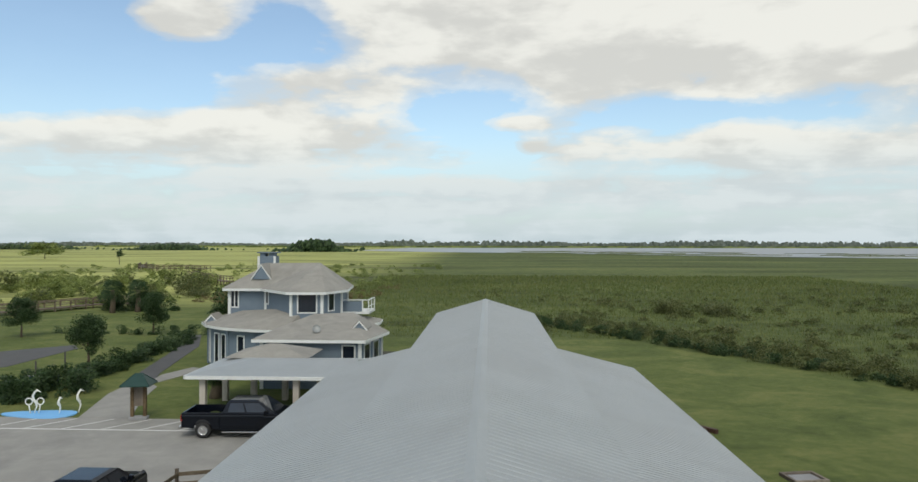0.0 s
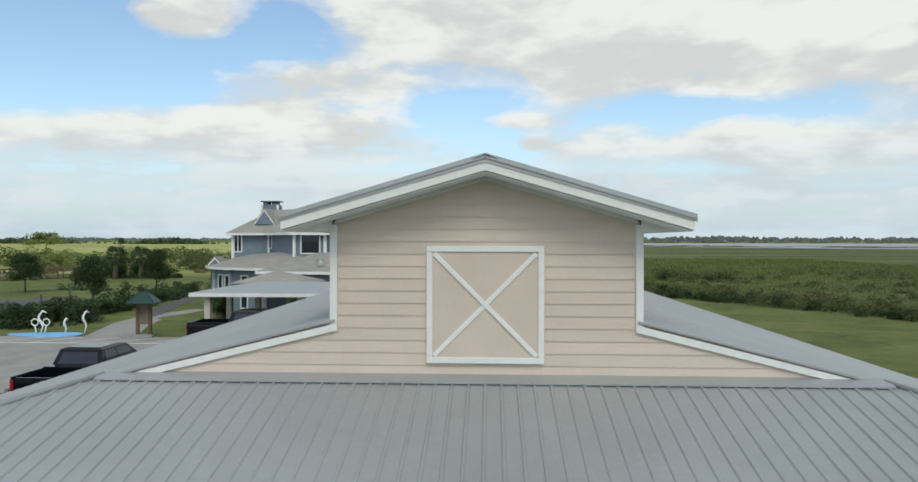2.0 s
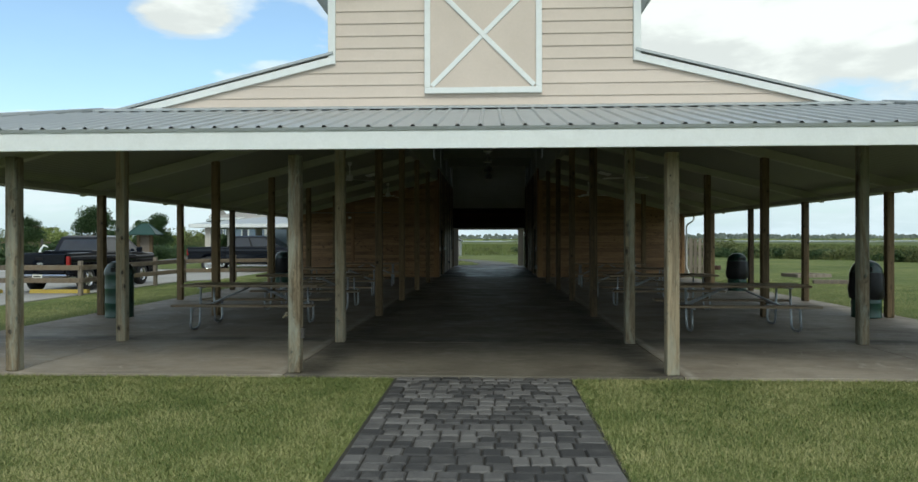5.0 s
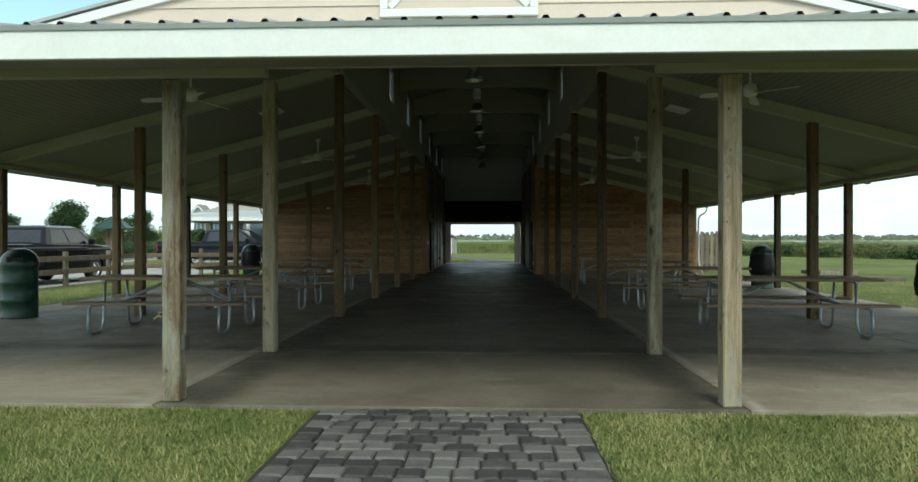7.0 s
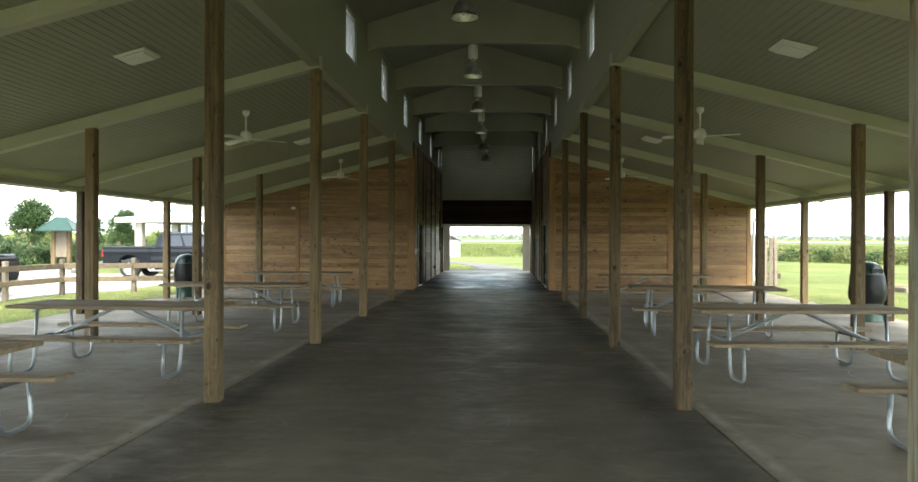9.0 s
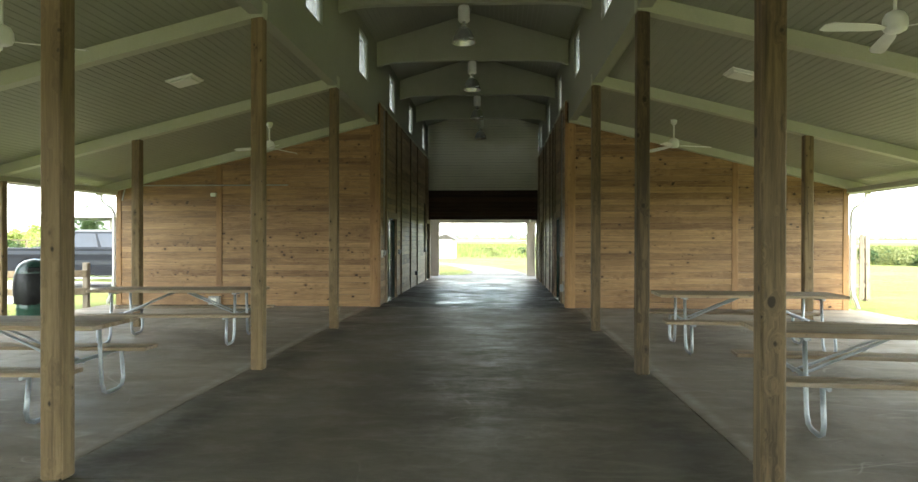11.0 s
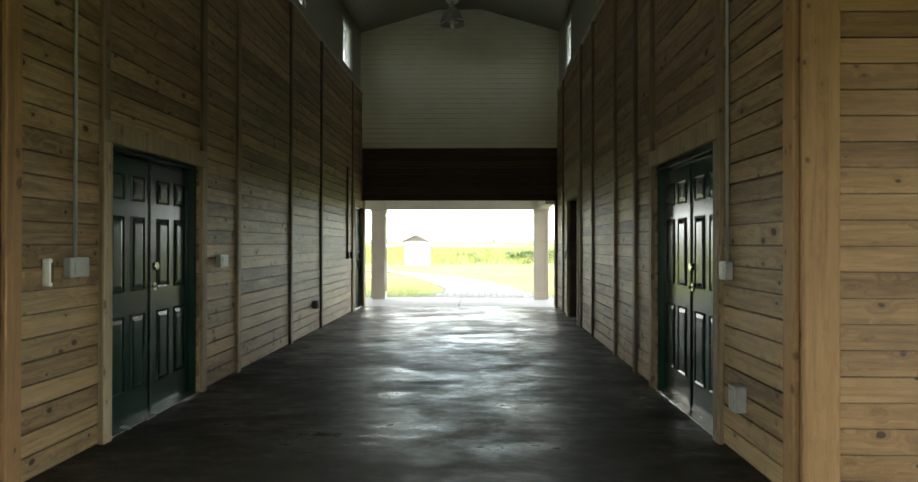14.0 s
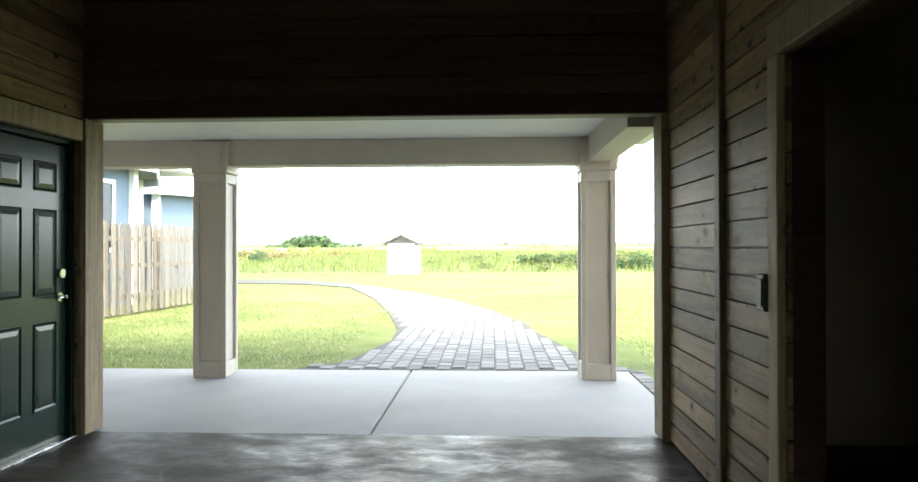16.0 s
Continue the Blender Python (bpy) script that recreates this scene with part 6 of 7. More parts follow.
def house_block(h, eave, z0, z1, a, b, over=0.55, corner=None):
    walls = inset(eave, over)
    bm = Mesh()
    bm.prism(walls, "z", z0, z1 + 0.05)
    part("wall", bm, M_BLUE, h, "blue horizontal siding")
    bm = Mesh()
    hip(bm, eave, z1 + 0.06, a, b)
    part("roof", bm, M_SHINGLE, h, "grey shingle roof")
    n = len(eave)
    for i in range(n):
        p, q = Vector(eave[i]), Vector(eave[(i + 1) % n])
        d = (q - p).length
        ang = math.degrees(math.atan2(q.y - p.y, q.x - p.x))
        bm = Mesh()
        bm.box(-0.01, d + 0.01, -0.02, 0.03, -0.14, 0.055, 0.005)
        part("fascia", bm, M_WHITE, h, m=pose(p.x, p.y, z1, 0, 0, ang))
    for x, y in walls:
        bm = Mesh()
        bm.box(x - 0.11, x + 0.11, y - 0.11, y + 0.11, z0, z1, 0.01)
        part("corner_board", bm, corner or M_WHITE, h)
    return walls


def house_window(h, p, q, u, w, z0, z1, panes=1):
    """A window on the wall from p to q, u of the way along it."""
    p, q = Vector(p), Vector(q)
    c = p.lerp(q, u)
    ang = math.degrees(math.atan2(q.y - p.y, q.x - p.x))
    wn = new("window")
    wn.parent = h
    wn.matrix_basis = pose(c.x, c.y, 0, 0, 0, ang)
    t = 0.10
    bm = Mesh()
    for a in ((-w / 2 - t, w / 2 + t, z0 - t, z0), (-w / 2 - t, w / 2 + t, z1, z1 + t), (-w / 2 - t, -w / 2, z0, z1), (w / 2, w / 2 + t, z0, z1)):
        bm.box(a[0], a[1], -0.06, 0.02, a[2], a[3], 0.005)
    for k in range(1, panes):
        x = -w / 2 + w * k / panes
        bm.box(x - 0.04, x + 0.04, -0.055, 0.02, z0, z1, 0.004)
    part("window_frame", bm, M_WHITE, wn)
    bm = Mesh()
    bm.box(-w / 2, w / 2, -0.03, -0.01, z0, z1)
    part("pane", bm, M_DARKGLASS, wn)
    return wn


def small_gable(h, x, y, z, w, hgt, depth):
    bm = Mesh()
    bm.prism([(x - w / 2, z), (x + w / 2, z), (x, z + hgt)], "y", y, y + depth)
    part("gable", bm, M_BLUE, h)
    for s in (-1, 1):
        bm = Mesh()
        bm.prism([(x + s * (w / 2 + 0.1), z - 0.06), (x + s * (w / 2 + 0.1), z + 0.08), (x, z + hgt + 0.16), (x, z + hgt + 0.02)], "y", y - 0.06, y - 0.005)
        part("gable_trim", bm, M_WHITE, h)
        bm = Mesh()
        bm.prism([(x + s * (w / 2 + 0.1), z + 0.085), (x + s * (w / 2 + 0.1), z + 0.145), (x, z + hgt + 0.225), (x, z + hgt + 0.165)], "y", y - 0.06, y + depth)
        part("gable_roof", bm, M_SHINGLE, h)


def blue_house():
    h = thing("house", "blue two-storey house with white trim and grey shingle roofs", "house")
    up = [(-22.4, 51.2), (-21.8, 49.3), (-18.6, 49.3), (-15.3, 45.2), (-12.3, 45.5), (-11.2, 48.6), (-11.9, 54.5), (-15.0, 57.6), (-22.4, 57.6)]
    wu = house_block(h, up, 3.0, 5.92, (-18.8, 52.4, 8.0), (-13.9, 50.4, 8.1))
    left = [(-23.7, 53.0), (-23.4, 49.0), (-22.1, 46.6), (-20.2, 45.0), (-17.6, 43.9), (-15.0, 43.5), (-13.5, 47.0), (-15.0, 53.5)]
    wl = house_block(h, left, -0.2, 3.22, (-20.2, 49.6, 4.15), (-14.2, 47.0, 4.65), corner=M_BLUE)
    fr = [(-15.7, 38.6), (-8.0, 38.5), (-7.1, 43.4), (-8.8, 47.0), (-13.0, 50.0), (-15.9, 44.5)]
    wf = house_block(h, fr, -0.2, 3.22, (-12.9, 44.2, 4.45), (-10.0, 45.0, 4.5))
    bk = [(-12.6, 48.6), (-9.6, 48.6), (-8.8, 50.4), (-9.0, 52.8), (-12.6, 52.8)]
    house_block(h, bk, -0.2, 3.12, (-11.4, 50.6, 3.8), (-11.4, 51.2, 3.8), 0.4)
    house_window(h, wu[3], wu[4], 0.52, 1.35, 4.40, 5.78)
    house_window(h, wu[4], wu[5], 0.45, 0.75, 4.45, 5.78)
    house_window(h, wu[2], wu[3], 0.06, 0.5, 4.75, 5.75)
    house_window(h, wu[1], wu[2], 0.14, 0.55, 4.45, 5.78, 2)
    house_window(h, wu[0], wu[1], 0.5, 0.9, 4.45, 5.78, 3)
    house_window(h, wf[0], wf[1], 0.885, 0.75, 2.0, 2.8)
    house_window(h, wf[1], wf[2], 0.3, 1.0, 1.3, 2.75)
    house_window(h, wf[1], wf[2], 0.72, 1.0, 1.3, 2.75)
    house_window(h, wf[2], wf[3], 0.5, 1.2, 1.2, 2.7)
    for k, (i, u) in enumerate(((1, 0.3), (1, 0.75), (2, 0.3), (2, 0.75), (3, 0.5))):
        house_window(h, wl[i], wl[i + 1], u, 0.55, 0.2, 2.6)
    small_gable(h, -18.85, 50.2, 6.7, 1.5, 1.1, 2.6)
    small_gable(h, -22.2, 48.0, 3.32, 0.9, 0.5, 1.6)
    small_gable(h, -8.9, 41.2, 3.6, 0.95, 0.55, 2.0)
    # chimney
    bm = Mesh()
    bm.box(-20.5, -18.95, 54.4, 55.6, 5.5, 8.55, 0.03)
    ch = part("chimney", bm, M_BLUE, h)
    for x in (-20.55, -19.1):
        bm = Mesh()
        bm.box(x, x + 0.2, 54.33, 54.398, 6.5, 8.55, 0.01)
        part("chimney_trim", bm, M_WHITE, ch)
    bm = Mesh()
    bm.box(-20.38, -19.9, 54.55, 55.4, 8.551, 8.83)
    bm.box(-19.6, -19.1, 54.55, 55.4, 8.551, 8.83)
    bm.box(-20.6, -18.85, 54.3, 55.7, 8.831, 8.93, 0.03)
    part("chimney_cap", bm, M_BLUE, ch)
    # balcony
    bm = Mesh()
    bm.box(-12.1, -9.65, 49.6, 52.6, 3.9, 4.1, 0.02)
    bal = part("balcony", bm, M_WHITE, h, "white balcony with open rail")
    bm = Mesh()
    bm.box(-12.1, -10.25, 49.62, 49.70, 4.102, 4.95)
    part("balcony_panel", bm, M_BLUE, bal)
    for x, y in ((-10.2, 49.65), (-9.7, 49.65), (-9.7, 51.1), (-9.7, 52.5)):
        bm = Mesh()
        bm.box(x - 0.05, x + 0.05, y - 0.05, y + 0.05, 4.102, 5.1, 0.01)
        part("rail_post", bm, M_WHITE, bal)
    bm = Mesh()
    bm.box(-12.1, -9.65, 49.6, 49.7, 5.02, 5.1, 0.01)
    bm.box(-9.75, -9.65, 49.702, 52.6, 5.02, 5.1, 0.01)
    bm.box(-9.73, -9.67, 49.702, 52.6, 4.5, 4.54)
    part("handrail", bm, M_WHITE, bal)
    # carport
    eave = [(-16.6, 30.1), (-5.0, 30.1), (-5.0, 36.5), (-16.6, 36.5)]
    bm = Mesh()
    hip(bm, eave, 2.44, (-13.5, 33.3, 2.92), (-7.5, 33.3, 2.92))
    cp = part("carport_roof", bm, M_ROOF, h, "pale grey low carport roof")
    bm = Mesh()
    hip(bm, [(-16.0, 34.4), (-10.8, 34.4), (-10.8, 38.4), (-16.0, 38.4)], 2.72, (-13.7, 36.2, 3.38), (-13.1, 36.2, 3.38))
    part("carport_roof", bm, M_SHINGLE, h, "grey shingle link roof")
    for (x0, y0), (x1, y1) in zip(eave, eave[1:] + eave[:1]):
        d = math.hypot(x1 - x0, y1 - y0)
        bm = Mesh()
        bm.box(0, d, 0.0, 0.05, -0.2, 0.0, 0.006)
        part("carport_fascia", bm, M_WHITE, cp, m=pose(x0, y0, 2.445, 0, 0, math.degrees(math.atan2(y1 - y0, x1 - x0))))
    for x, y in ((-15.7, 30.7), (-10.45, 30.7), (-16.3, 35.6), (-14.6, 35.9), (-12.6, 35.9), (-10.4, 35.9)):
        bm = Mesh()
        bm.box(x - 0.17, x + 0.17, y - 0.17, y + 0.17, LOT_Z - 0.1, 2.3, 0.02)
        part("carport_post", bm, M_COL, h)
    bm = Mesh()
    bm.lathe([(0.0, 0.05), (0.15, 0.08), (0.27, 0.15), (0.30, 0.19)], seg=18)
    part("satellite_dish", bm, M_SWITCH, h, "pale satellite dish", m=pose(-11.7, 40.2, 3.75, 55, 0, 20))
    bm = Mesh()
    bm.tube([(-11.7, 40.25, 3.2), (-11.7, 40.25, 3.78)], 0.03, 6)
    part("dish_mast", bm, M_GALV, h)


blue_house()


# ---- picket fence and gate behind the barn ----
def picket_run(name, label, p, q, hgt, step=0.145, gate=False, frame=True):
    f = thing(name, label, "fence")
    p, q = Vector((*p, 0)), Vector((*q, 0))
    d = (q - p).length
    a = math.degrees(math.atan2(q.y - p.y, q.x - p.x))
    n = int(d / step)
    rs = random.Random(7)
    for i in range(n):
        c = p.lerp(q, (i + 0.5) / n)
        h = hgt + rs.uniform(-0.03, 0.03)
        bm = Mesh()
        w = 0.062
        o = [(-w, 0.02), (w, 0.02), (w, h - 0.05), (w - 0.03, h), (-w + 0.03, h), (-w, h - 0.05)]
        bm.prism(o, "y", -0.01, 0.01)
        off = 0.028 if i % 2 else -0.028
        part("picket", bm, M_PICKET, f, m=pose(c.x - off * math.sin(radians(a)), c.y + off * math.cos(radians(a)), ground_z(c.x, c.y) + 0.03, 0, rs.uniform(-0.8, 0.8), a))
    for z in (0.35, 0.95, hgt - 0.3):
        bm = Mesh()
        bm.box(0, d, -0.017, 0.017, z - 0.045, z + 0.045, 0.004)
        part("rail", bm, M_PICKET, f, m=pose(p.x, p.y, 0, 0, 0, a))
    for u in (0.0, 0.5, 1.0):
        c = p.lerp(q, u)
        bm = Mesh()
        bm.box(-0.05, 0.05, 0.04, 0.14, -0.1, hgt - 0.08, 0.008)
        part("fence_post", bm, M_PICKET, f, m=pose(c.x, c.y, 0, 0, 0, a))
    if gate:
        c = p.lerp(q, gate)
        bm = Mesh()
        bm.box(-0.06, 0.06, -0.06, -0.045, 0.86, 0.91, 0.004)
        bm.tube([(0.0, -0.05, 0.89), (0.0, -0.09, 0.84)], 0.015, 6)
        part("latch", bm, M_DARKM, f, "dark gate latch", m=pose(c.x, c.y, 0, 0, 0, a))
    return f


picket_run("picket_fence", "weathered grey board fence with a gate", (-6.45, 38.6), (-5.95, 45.2), 1.78, 0.118, gate=0.56)
picket_run("picket_screen", "weathered grey board screen beside the barn", (8.55, 23.0), (9.75, 23.5), 1.62, 0.118)


# ---- white shed at the lawn's end ----
def shed(x, y):
    s_ = thing("garden_shed", "small pale metal shed with a gabled roof", "shed", m=pose(x, y, ground_z(x, y), 0, 0, -6) @ Matrix.Diagonal((0.86, 0.86, 1, 1)))
    bm = Mesh()
    bm.prism([(-0.8, 0.0), (0.8, 0.0), (0.8, 1.55), (0.0, 1.88), (-0.8, 1.55)], "y", -0.9, 0.9)
    part("wall", bm, M_SWITCH, s_)
    bm = Mesh()
    bm.prism([(-0.78, 1.56), (0.78, 1.56), (0.0, 1.875)], "y", -0.92, -0.901)
    part("gable_panel", bm, M_DARKM, s_, "dark gable panel")
    for a in (-1, 1):
        bm = Mesh()
        bm.prism([(0, 1.89), (a * 0.97, 1.49), (a * 0.97, 1.60), (0, 2.0)], "y", -1.0, 1.0)
        part("roof_sheet", bm, M_DARKM, s_)
        bm = Mesh()
        x0, x1 = sorted((a * 0.56, a * 0.805))
        bm.box(x0, x1, -0.93, -0.901, 0.0, 1.52, 0.004)
        part("corner_panel", bm, M_SHINGLE, s_)
    bm = Mesh()
    bm.box(-0.5, 0.5, -0.935, -0.901, 0.04, 1.5, 0.005)
    part("door_panel", bm, M_WHITE, s_)


shed(-3.6, 62.5)

# ---- drain grate and boards on the right-hand lawn ----
g = thing("lawn_grate", "weathered timber frame round a concrete drain on the lawn", "drain", m=pose(13.3, 22.0, -0.03, 0, 0, 10))
for a in ((-0.75, 0.75, -0.6, -0.48), (-0.75, 0.75, 0.48, 0.6), (-0.75, -0.63, -0.47, 0.47), (0.63, 0.75, -0.47, 0.47)):
    bm = Mesh()
    bm.box(a[0], a[1], a[2], a[3], -0.1, 0.14, 0.01)
    part("frame_board", bm, M_PICKET, g)
bm = Mesh()
bm.box(-0.62, 0.62, -0.47, 0.47, -0.08, 0.05)
part("slab", bm, M_CONC2, g)


# ---- boardwalks in the marsh ----
def boardwalk(pts, label, z=0.7):
    b = thing("boardwalk", label, "boardwalk")
    for (x0, y0), (x1, y1) in zip(pts[:-1], pts[1:]):
        d = math.hypot(x1 - x0, y1 - y0)
        a = math.degrees(math.atan2(y1 - y0, x1 - x0))
        m = pose(x0, y0, z, 0, 0, a)
        bm = Mesh()
        bm.box(0, d, -1.1, 1.1, 0.0, 0.15)
        part("deck", bm, M_RAIL, b, m=m)
        for s in (-1, 1):
            bm = Mesh()
            bm.box(0, d, s * 1.1 - 0.08, s * 1.1 + 0.08, 1.05, 1.2)
            bm.box(0, d, s * 1.1 - 0.05, s * 1.1 + 0.05, 0.6, 0.7)
            for k in range(int(d / 2.5) + 1):
                bm.box(k * 2.5 - 0.08, k * 2.5 + 0.08, s * 1.1 - 0.08, s * 1.1 + 0.08, -1.2, 1.049)
            part("railing", bm, M_RAIL, b, m=m)


boardwalk([(-84, 186), (-72, 168), (-60, 152)], "brown timber boardwalk with rails through the marsh")
boardwalk([(-140, 272), (-128, 246), (-118, 236), (-96, 230)], "dark timber boardwalk winding through far marsh grass")
boardwalk([(-68, 82), (-64, 88.5), (-60.5, 97.5), (-54, 101)], "low timber boardwalk with rails by the lawn", 0.15)

# ---- small things round the car park and lawns ----
for x, y, h_ in ((-30.8, 39.0, 1.75), (-31.4, 43.3, 1.75)):
    bm = Mesh()
    g_ = ground_z(x, y)
    bm.lathe([(0.0, h_ + 0.03), (0.05, h_), (0.06, h_ - 0.05), (0.06, 0.08), (0.10, 0.0), (0.0, 0.0)], (x, y, g_), 10)
    tagged(part("bollard_lamp", bm, M_DARKM), "thin dark metal post beside the shrubs", "post", "dark posts")
ut = thing("utility_box", "grey-green metal utility cabinet among shrubs", "utility box", m=pose(-29.9, 38.6, ground_z(-30, 38.6), 0, 0, 8))
bm = Mesh()
bm.prism([(-0.45, 0.0), (0.45, 0.0), (0.45, 0.75), (-0.45, 0.9)], "x", -0.8, 0.8)
part("cabinet", bm, M_TEAL, ut)
bm = Mesh()
bm.prism([(-0.5, 0.905), (0.5, 0.74), (0.5, 0.78), (-0.5, 0.945)], "x", -0.85, 0.85)
part("lid", bm, M_SWITCH, ut)
bm = Mesh()
bm.box(-0.9, 0.9, -0.12, 0.12, -0.05, 0.22, 0.02, pose(11.4, 29.6, -0.03, 0, 0, -52))
tagged(part("timber_edging", bm, M_HEADER), "dark timber baulk lying on the lawn", "timber")
bm = Mesh()
bm.box(-0.9, 0.9, -0.1, 0.1, -0.05, 0.14, 0.02, pose(12.4, 17.2, -0.03, 0, 0, -12))
tagged(part("timber_edging", bm, M_PICKET), "grey timber baulk lying on the lawn", "timber")


# ---- lake ----
bm = Mesh()
shore = [(-175, 900), (-60, 760), (60, 690), (110, 640), (230, 520), (380, 420), (620, 380), (1100, 420), (2200, 700), (2600, 1500), (600, 1560), (-160, 1400)]
bm.prism(shore, "z", -0.4, -0.05)
tagged(part("water", bm, M_WATER), "grey-blue lake under a cloudy sky", "water", kind="structure")


# ---- plants ----
def crown(bm, c, rx, ry, rz, n, size, rs, hollow=0.45, count=7, lump=(0.35, 0.62), taper=0.0):
    """Small leaf sprays scattered through an uneven mass of lobes; taper narrows it upward."""
    lobes = []
    for _ in range(count):
        lz = rs.uniform(-0.6, 0.75)
        wd = 0.62 * (1.0 - taper * (lz + 0.6) / 1.35)
        lobes.append((rs.uniform(-wd, wd) * rx, rs.uniform(-wd, wd) * ry, lz * rz, rs.uniform(*lump)))
    for _ in range(n):
        lx, ly, lz, lr = rs.choice(lobes)
        d = Vector((rs.gauss(0, 1), rs.gauss(0, 1), rs.gauss(0, 1))).normalized()
        k = lr * (hollow + (1 - hollow) * rs.random() ** 0.5)
        p = Vector((c[0] + lx + d.x * rx * k, c[1] + ly + d.y * ry * k, c[2] + lz + d.z * rz * k))
        s = size * rs.uniform(0.6, 1.3)
        u = Vector((rs.gauss(0, 1), rs.gauss(0, 1), rs.gauss(0, 0.6))).normalized()
        v = u.orthogonal().normalized()
        v = v * math.cos(s * 50) + u.cross(v) * math.sin(s * 50)
        bm.poly([p - u * s, p - v * s * 0.45, p + u * s, p + v * s * 0.5])


def tree(name, label, x, y, h, r, seed, mat=None, n=13000, size=0.08, trunk=0.3):
    rs = random.Random(seed)
    z = ground_z(x, y)
    t = thing(name, label, "tree", m=pose(x, y, z))
    bm = Mesh()
    top = h * 0.72
    bm.tube([(0, 0, -0.1), (0.03, 0.02, h * 0.2), (-0.04, 0.03, h * 0.45), (0.02, -0.03, top)], [h * 0.028, h * 0.021, h * 0.014, h * 0.006], 8)
    for k in range(7):
        a = rs.uniform(0, 6.28)
        z0 = h * rs.uniform(0.3, 0.6)
        ln = r * rs.uniform(0.5, 0.9)
        bm.tube([(0, 0, z0), (ln * 0.5 * math.cos(a), ln * 0.5 * math.sin(a), z0 + ln * 0.35), (ln * math.cos(a), ln * math.sin(a), z0 + ln * 0.55)], [h * 0.011, h * 0.007, h * 0.003], 6)
    part("trunk", bm, M_BARK, t)
    bm = Mesh()
    crown(bm, (0, 0, h * (0.5 + trunk / 2)), r * 1.15, r * 1.15, h * (0.5 - trunk / 2), n, size, rs, 0.1, 30, (0.22, 0.42), 0.5)
    part("crown", bm, mat or M_LEAF, t)
    return t


def shrub_mesh(seed, r, h, n, size, mat):
    rs = random.Random(seed)
    bm = Mesh()
    crown(bm, (0, 0, h * 0.42), r, r, h * 0.62, n, size, rs)
    return bm.mesh("shrub", mat)


SHRUBS = [shrub_mesh(k, 0.75, 1.0, 1100, 0.06, M_LEAF) for k in range(3)]
SHRUBSD = [shrub_mesh(k + 20, 0.9, 1.0, 1100, 0.06, M_SCRUB) for k in range(3)]
SHRUBSL = [shrub_mesh(k + 9, 0.9, 1.0, 2400, 0.05, M_LEAFL) for k in range(3)]


def shrub(x, y, s, rs, kind=SHRUBS, label="rounded dark green clipped shrub in a hedge row", group="hedge shrubs"):
    ob = new("shrub", rs.choice(kind))
    ob.matrix_basis = pose(x, y, ground_z(x, y) - 0.06 - 0.12 * s, 0, 0, rs.uniform(0, 360)) @ Matrix.Diagonal((s * rs.uniform(0.85, 1.2), s * rs.uniform(0.85, 1.2), s * rs.uniform(0.8, 1.15), 1))
    return tagged(ob, label, "shrub", group)


tree("tree", "small dense dark green tree by the hedge", -30.8, 45.3, 4.5, 1.7, 1, trunk=0.2)
tree("tree", "small dense dark green tree on the far lawn", -48.6, 63.5, 4.3, 2.0, 2, trunk=0.22)
tree("tree", "small dense dark green tree beside clipped shrubs", -36.0, 66.5, 4.5, 1.7, 3, trunk=0.2)
tree("tree", "broad green tree standing in far marsh", -262, 396, 10.0, 12.0, 4, M_LEAFL, 2600, 0.6, 0.15)
tree("tree", "dark spreading tree at the marsh edge", -300, 380, 8.0, 10.0, 5, M_LEAF, 2000, 0.6, 0.1)
tree("tree", "tall slim tree alone in the marsh", -168, 305, 6.5, 2.0, 6, M_LEAF, 400, 0.35, 0.5)


def palm(x, y, h, seed):
    rs = random.Random(seed)
    t = thing("palm_tree", "cabbage palm with drooping dark fronds", "tree", "cabbage palms", pose(x, y, ground_z(x, y)))
    bm = Mesh()
    bm.tube([(0, 0, -0.1), (0.1, 0, h * 0.35), (0.05, 0, h * 0.75)], [0.42, 0.34, 0.27], 9)
    part("trunk", bm, M_BARK, t)
    bm = Mesh()
    for k in range(90):
        a, e = rs.uniform(0, 6.28), rs.uniform(-0.9, 1.3)
        ln = rs.uniform(1.3, 2.0) * h / 4.4
        d = Vector((math.cos(a) * math.cos(e), math.sin(a) * math.cos(e), math.sin(e)))
        o = Vector((0.05, 0, h * 0.76))
        sd_ = d.cross(Vector((0, 0, 1))).normalized()
        mid = o + d * ln * 0.55
        for j in range(9):
            f = (j - 4) / 4
            side_ = mid + sd_ * f * 0.42 * ln + d * (0.3 * ln - 0.16 * abs(f))
            tip = mid + sd_ * f * 0.66 * ln + d * (0.5 - 0.25 * abs(f)) * ln - Vector((0, 0, (0.28 + 0.22 * abs(f)) * ln))
            w_ = d.cross(sd_) * 0.03
            bm.poly([mid - d * 0.05, side_ + w_, tip, side_ - w_ + sd_ * 0.05])
        bm.poly([o, o + sd_ * 0.02, mid])
    part("crown", bm, M_LEAF, t)


palm(-53.0, 89.3, 4.3, 1)
palm(-50.2, 91, 4.2, 2)
palm(-19.5, 78, 3.8, 3)
palm(-17.2, 36.2, 1.9, 4)

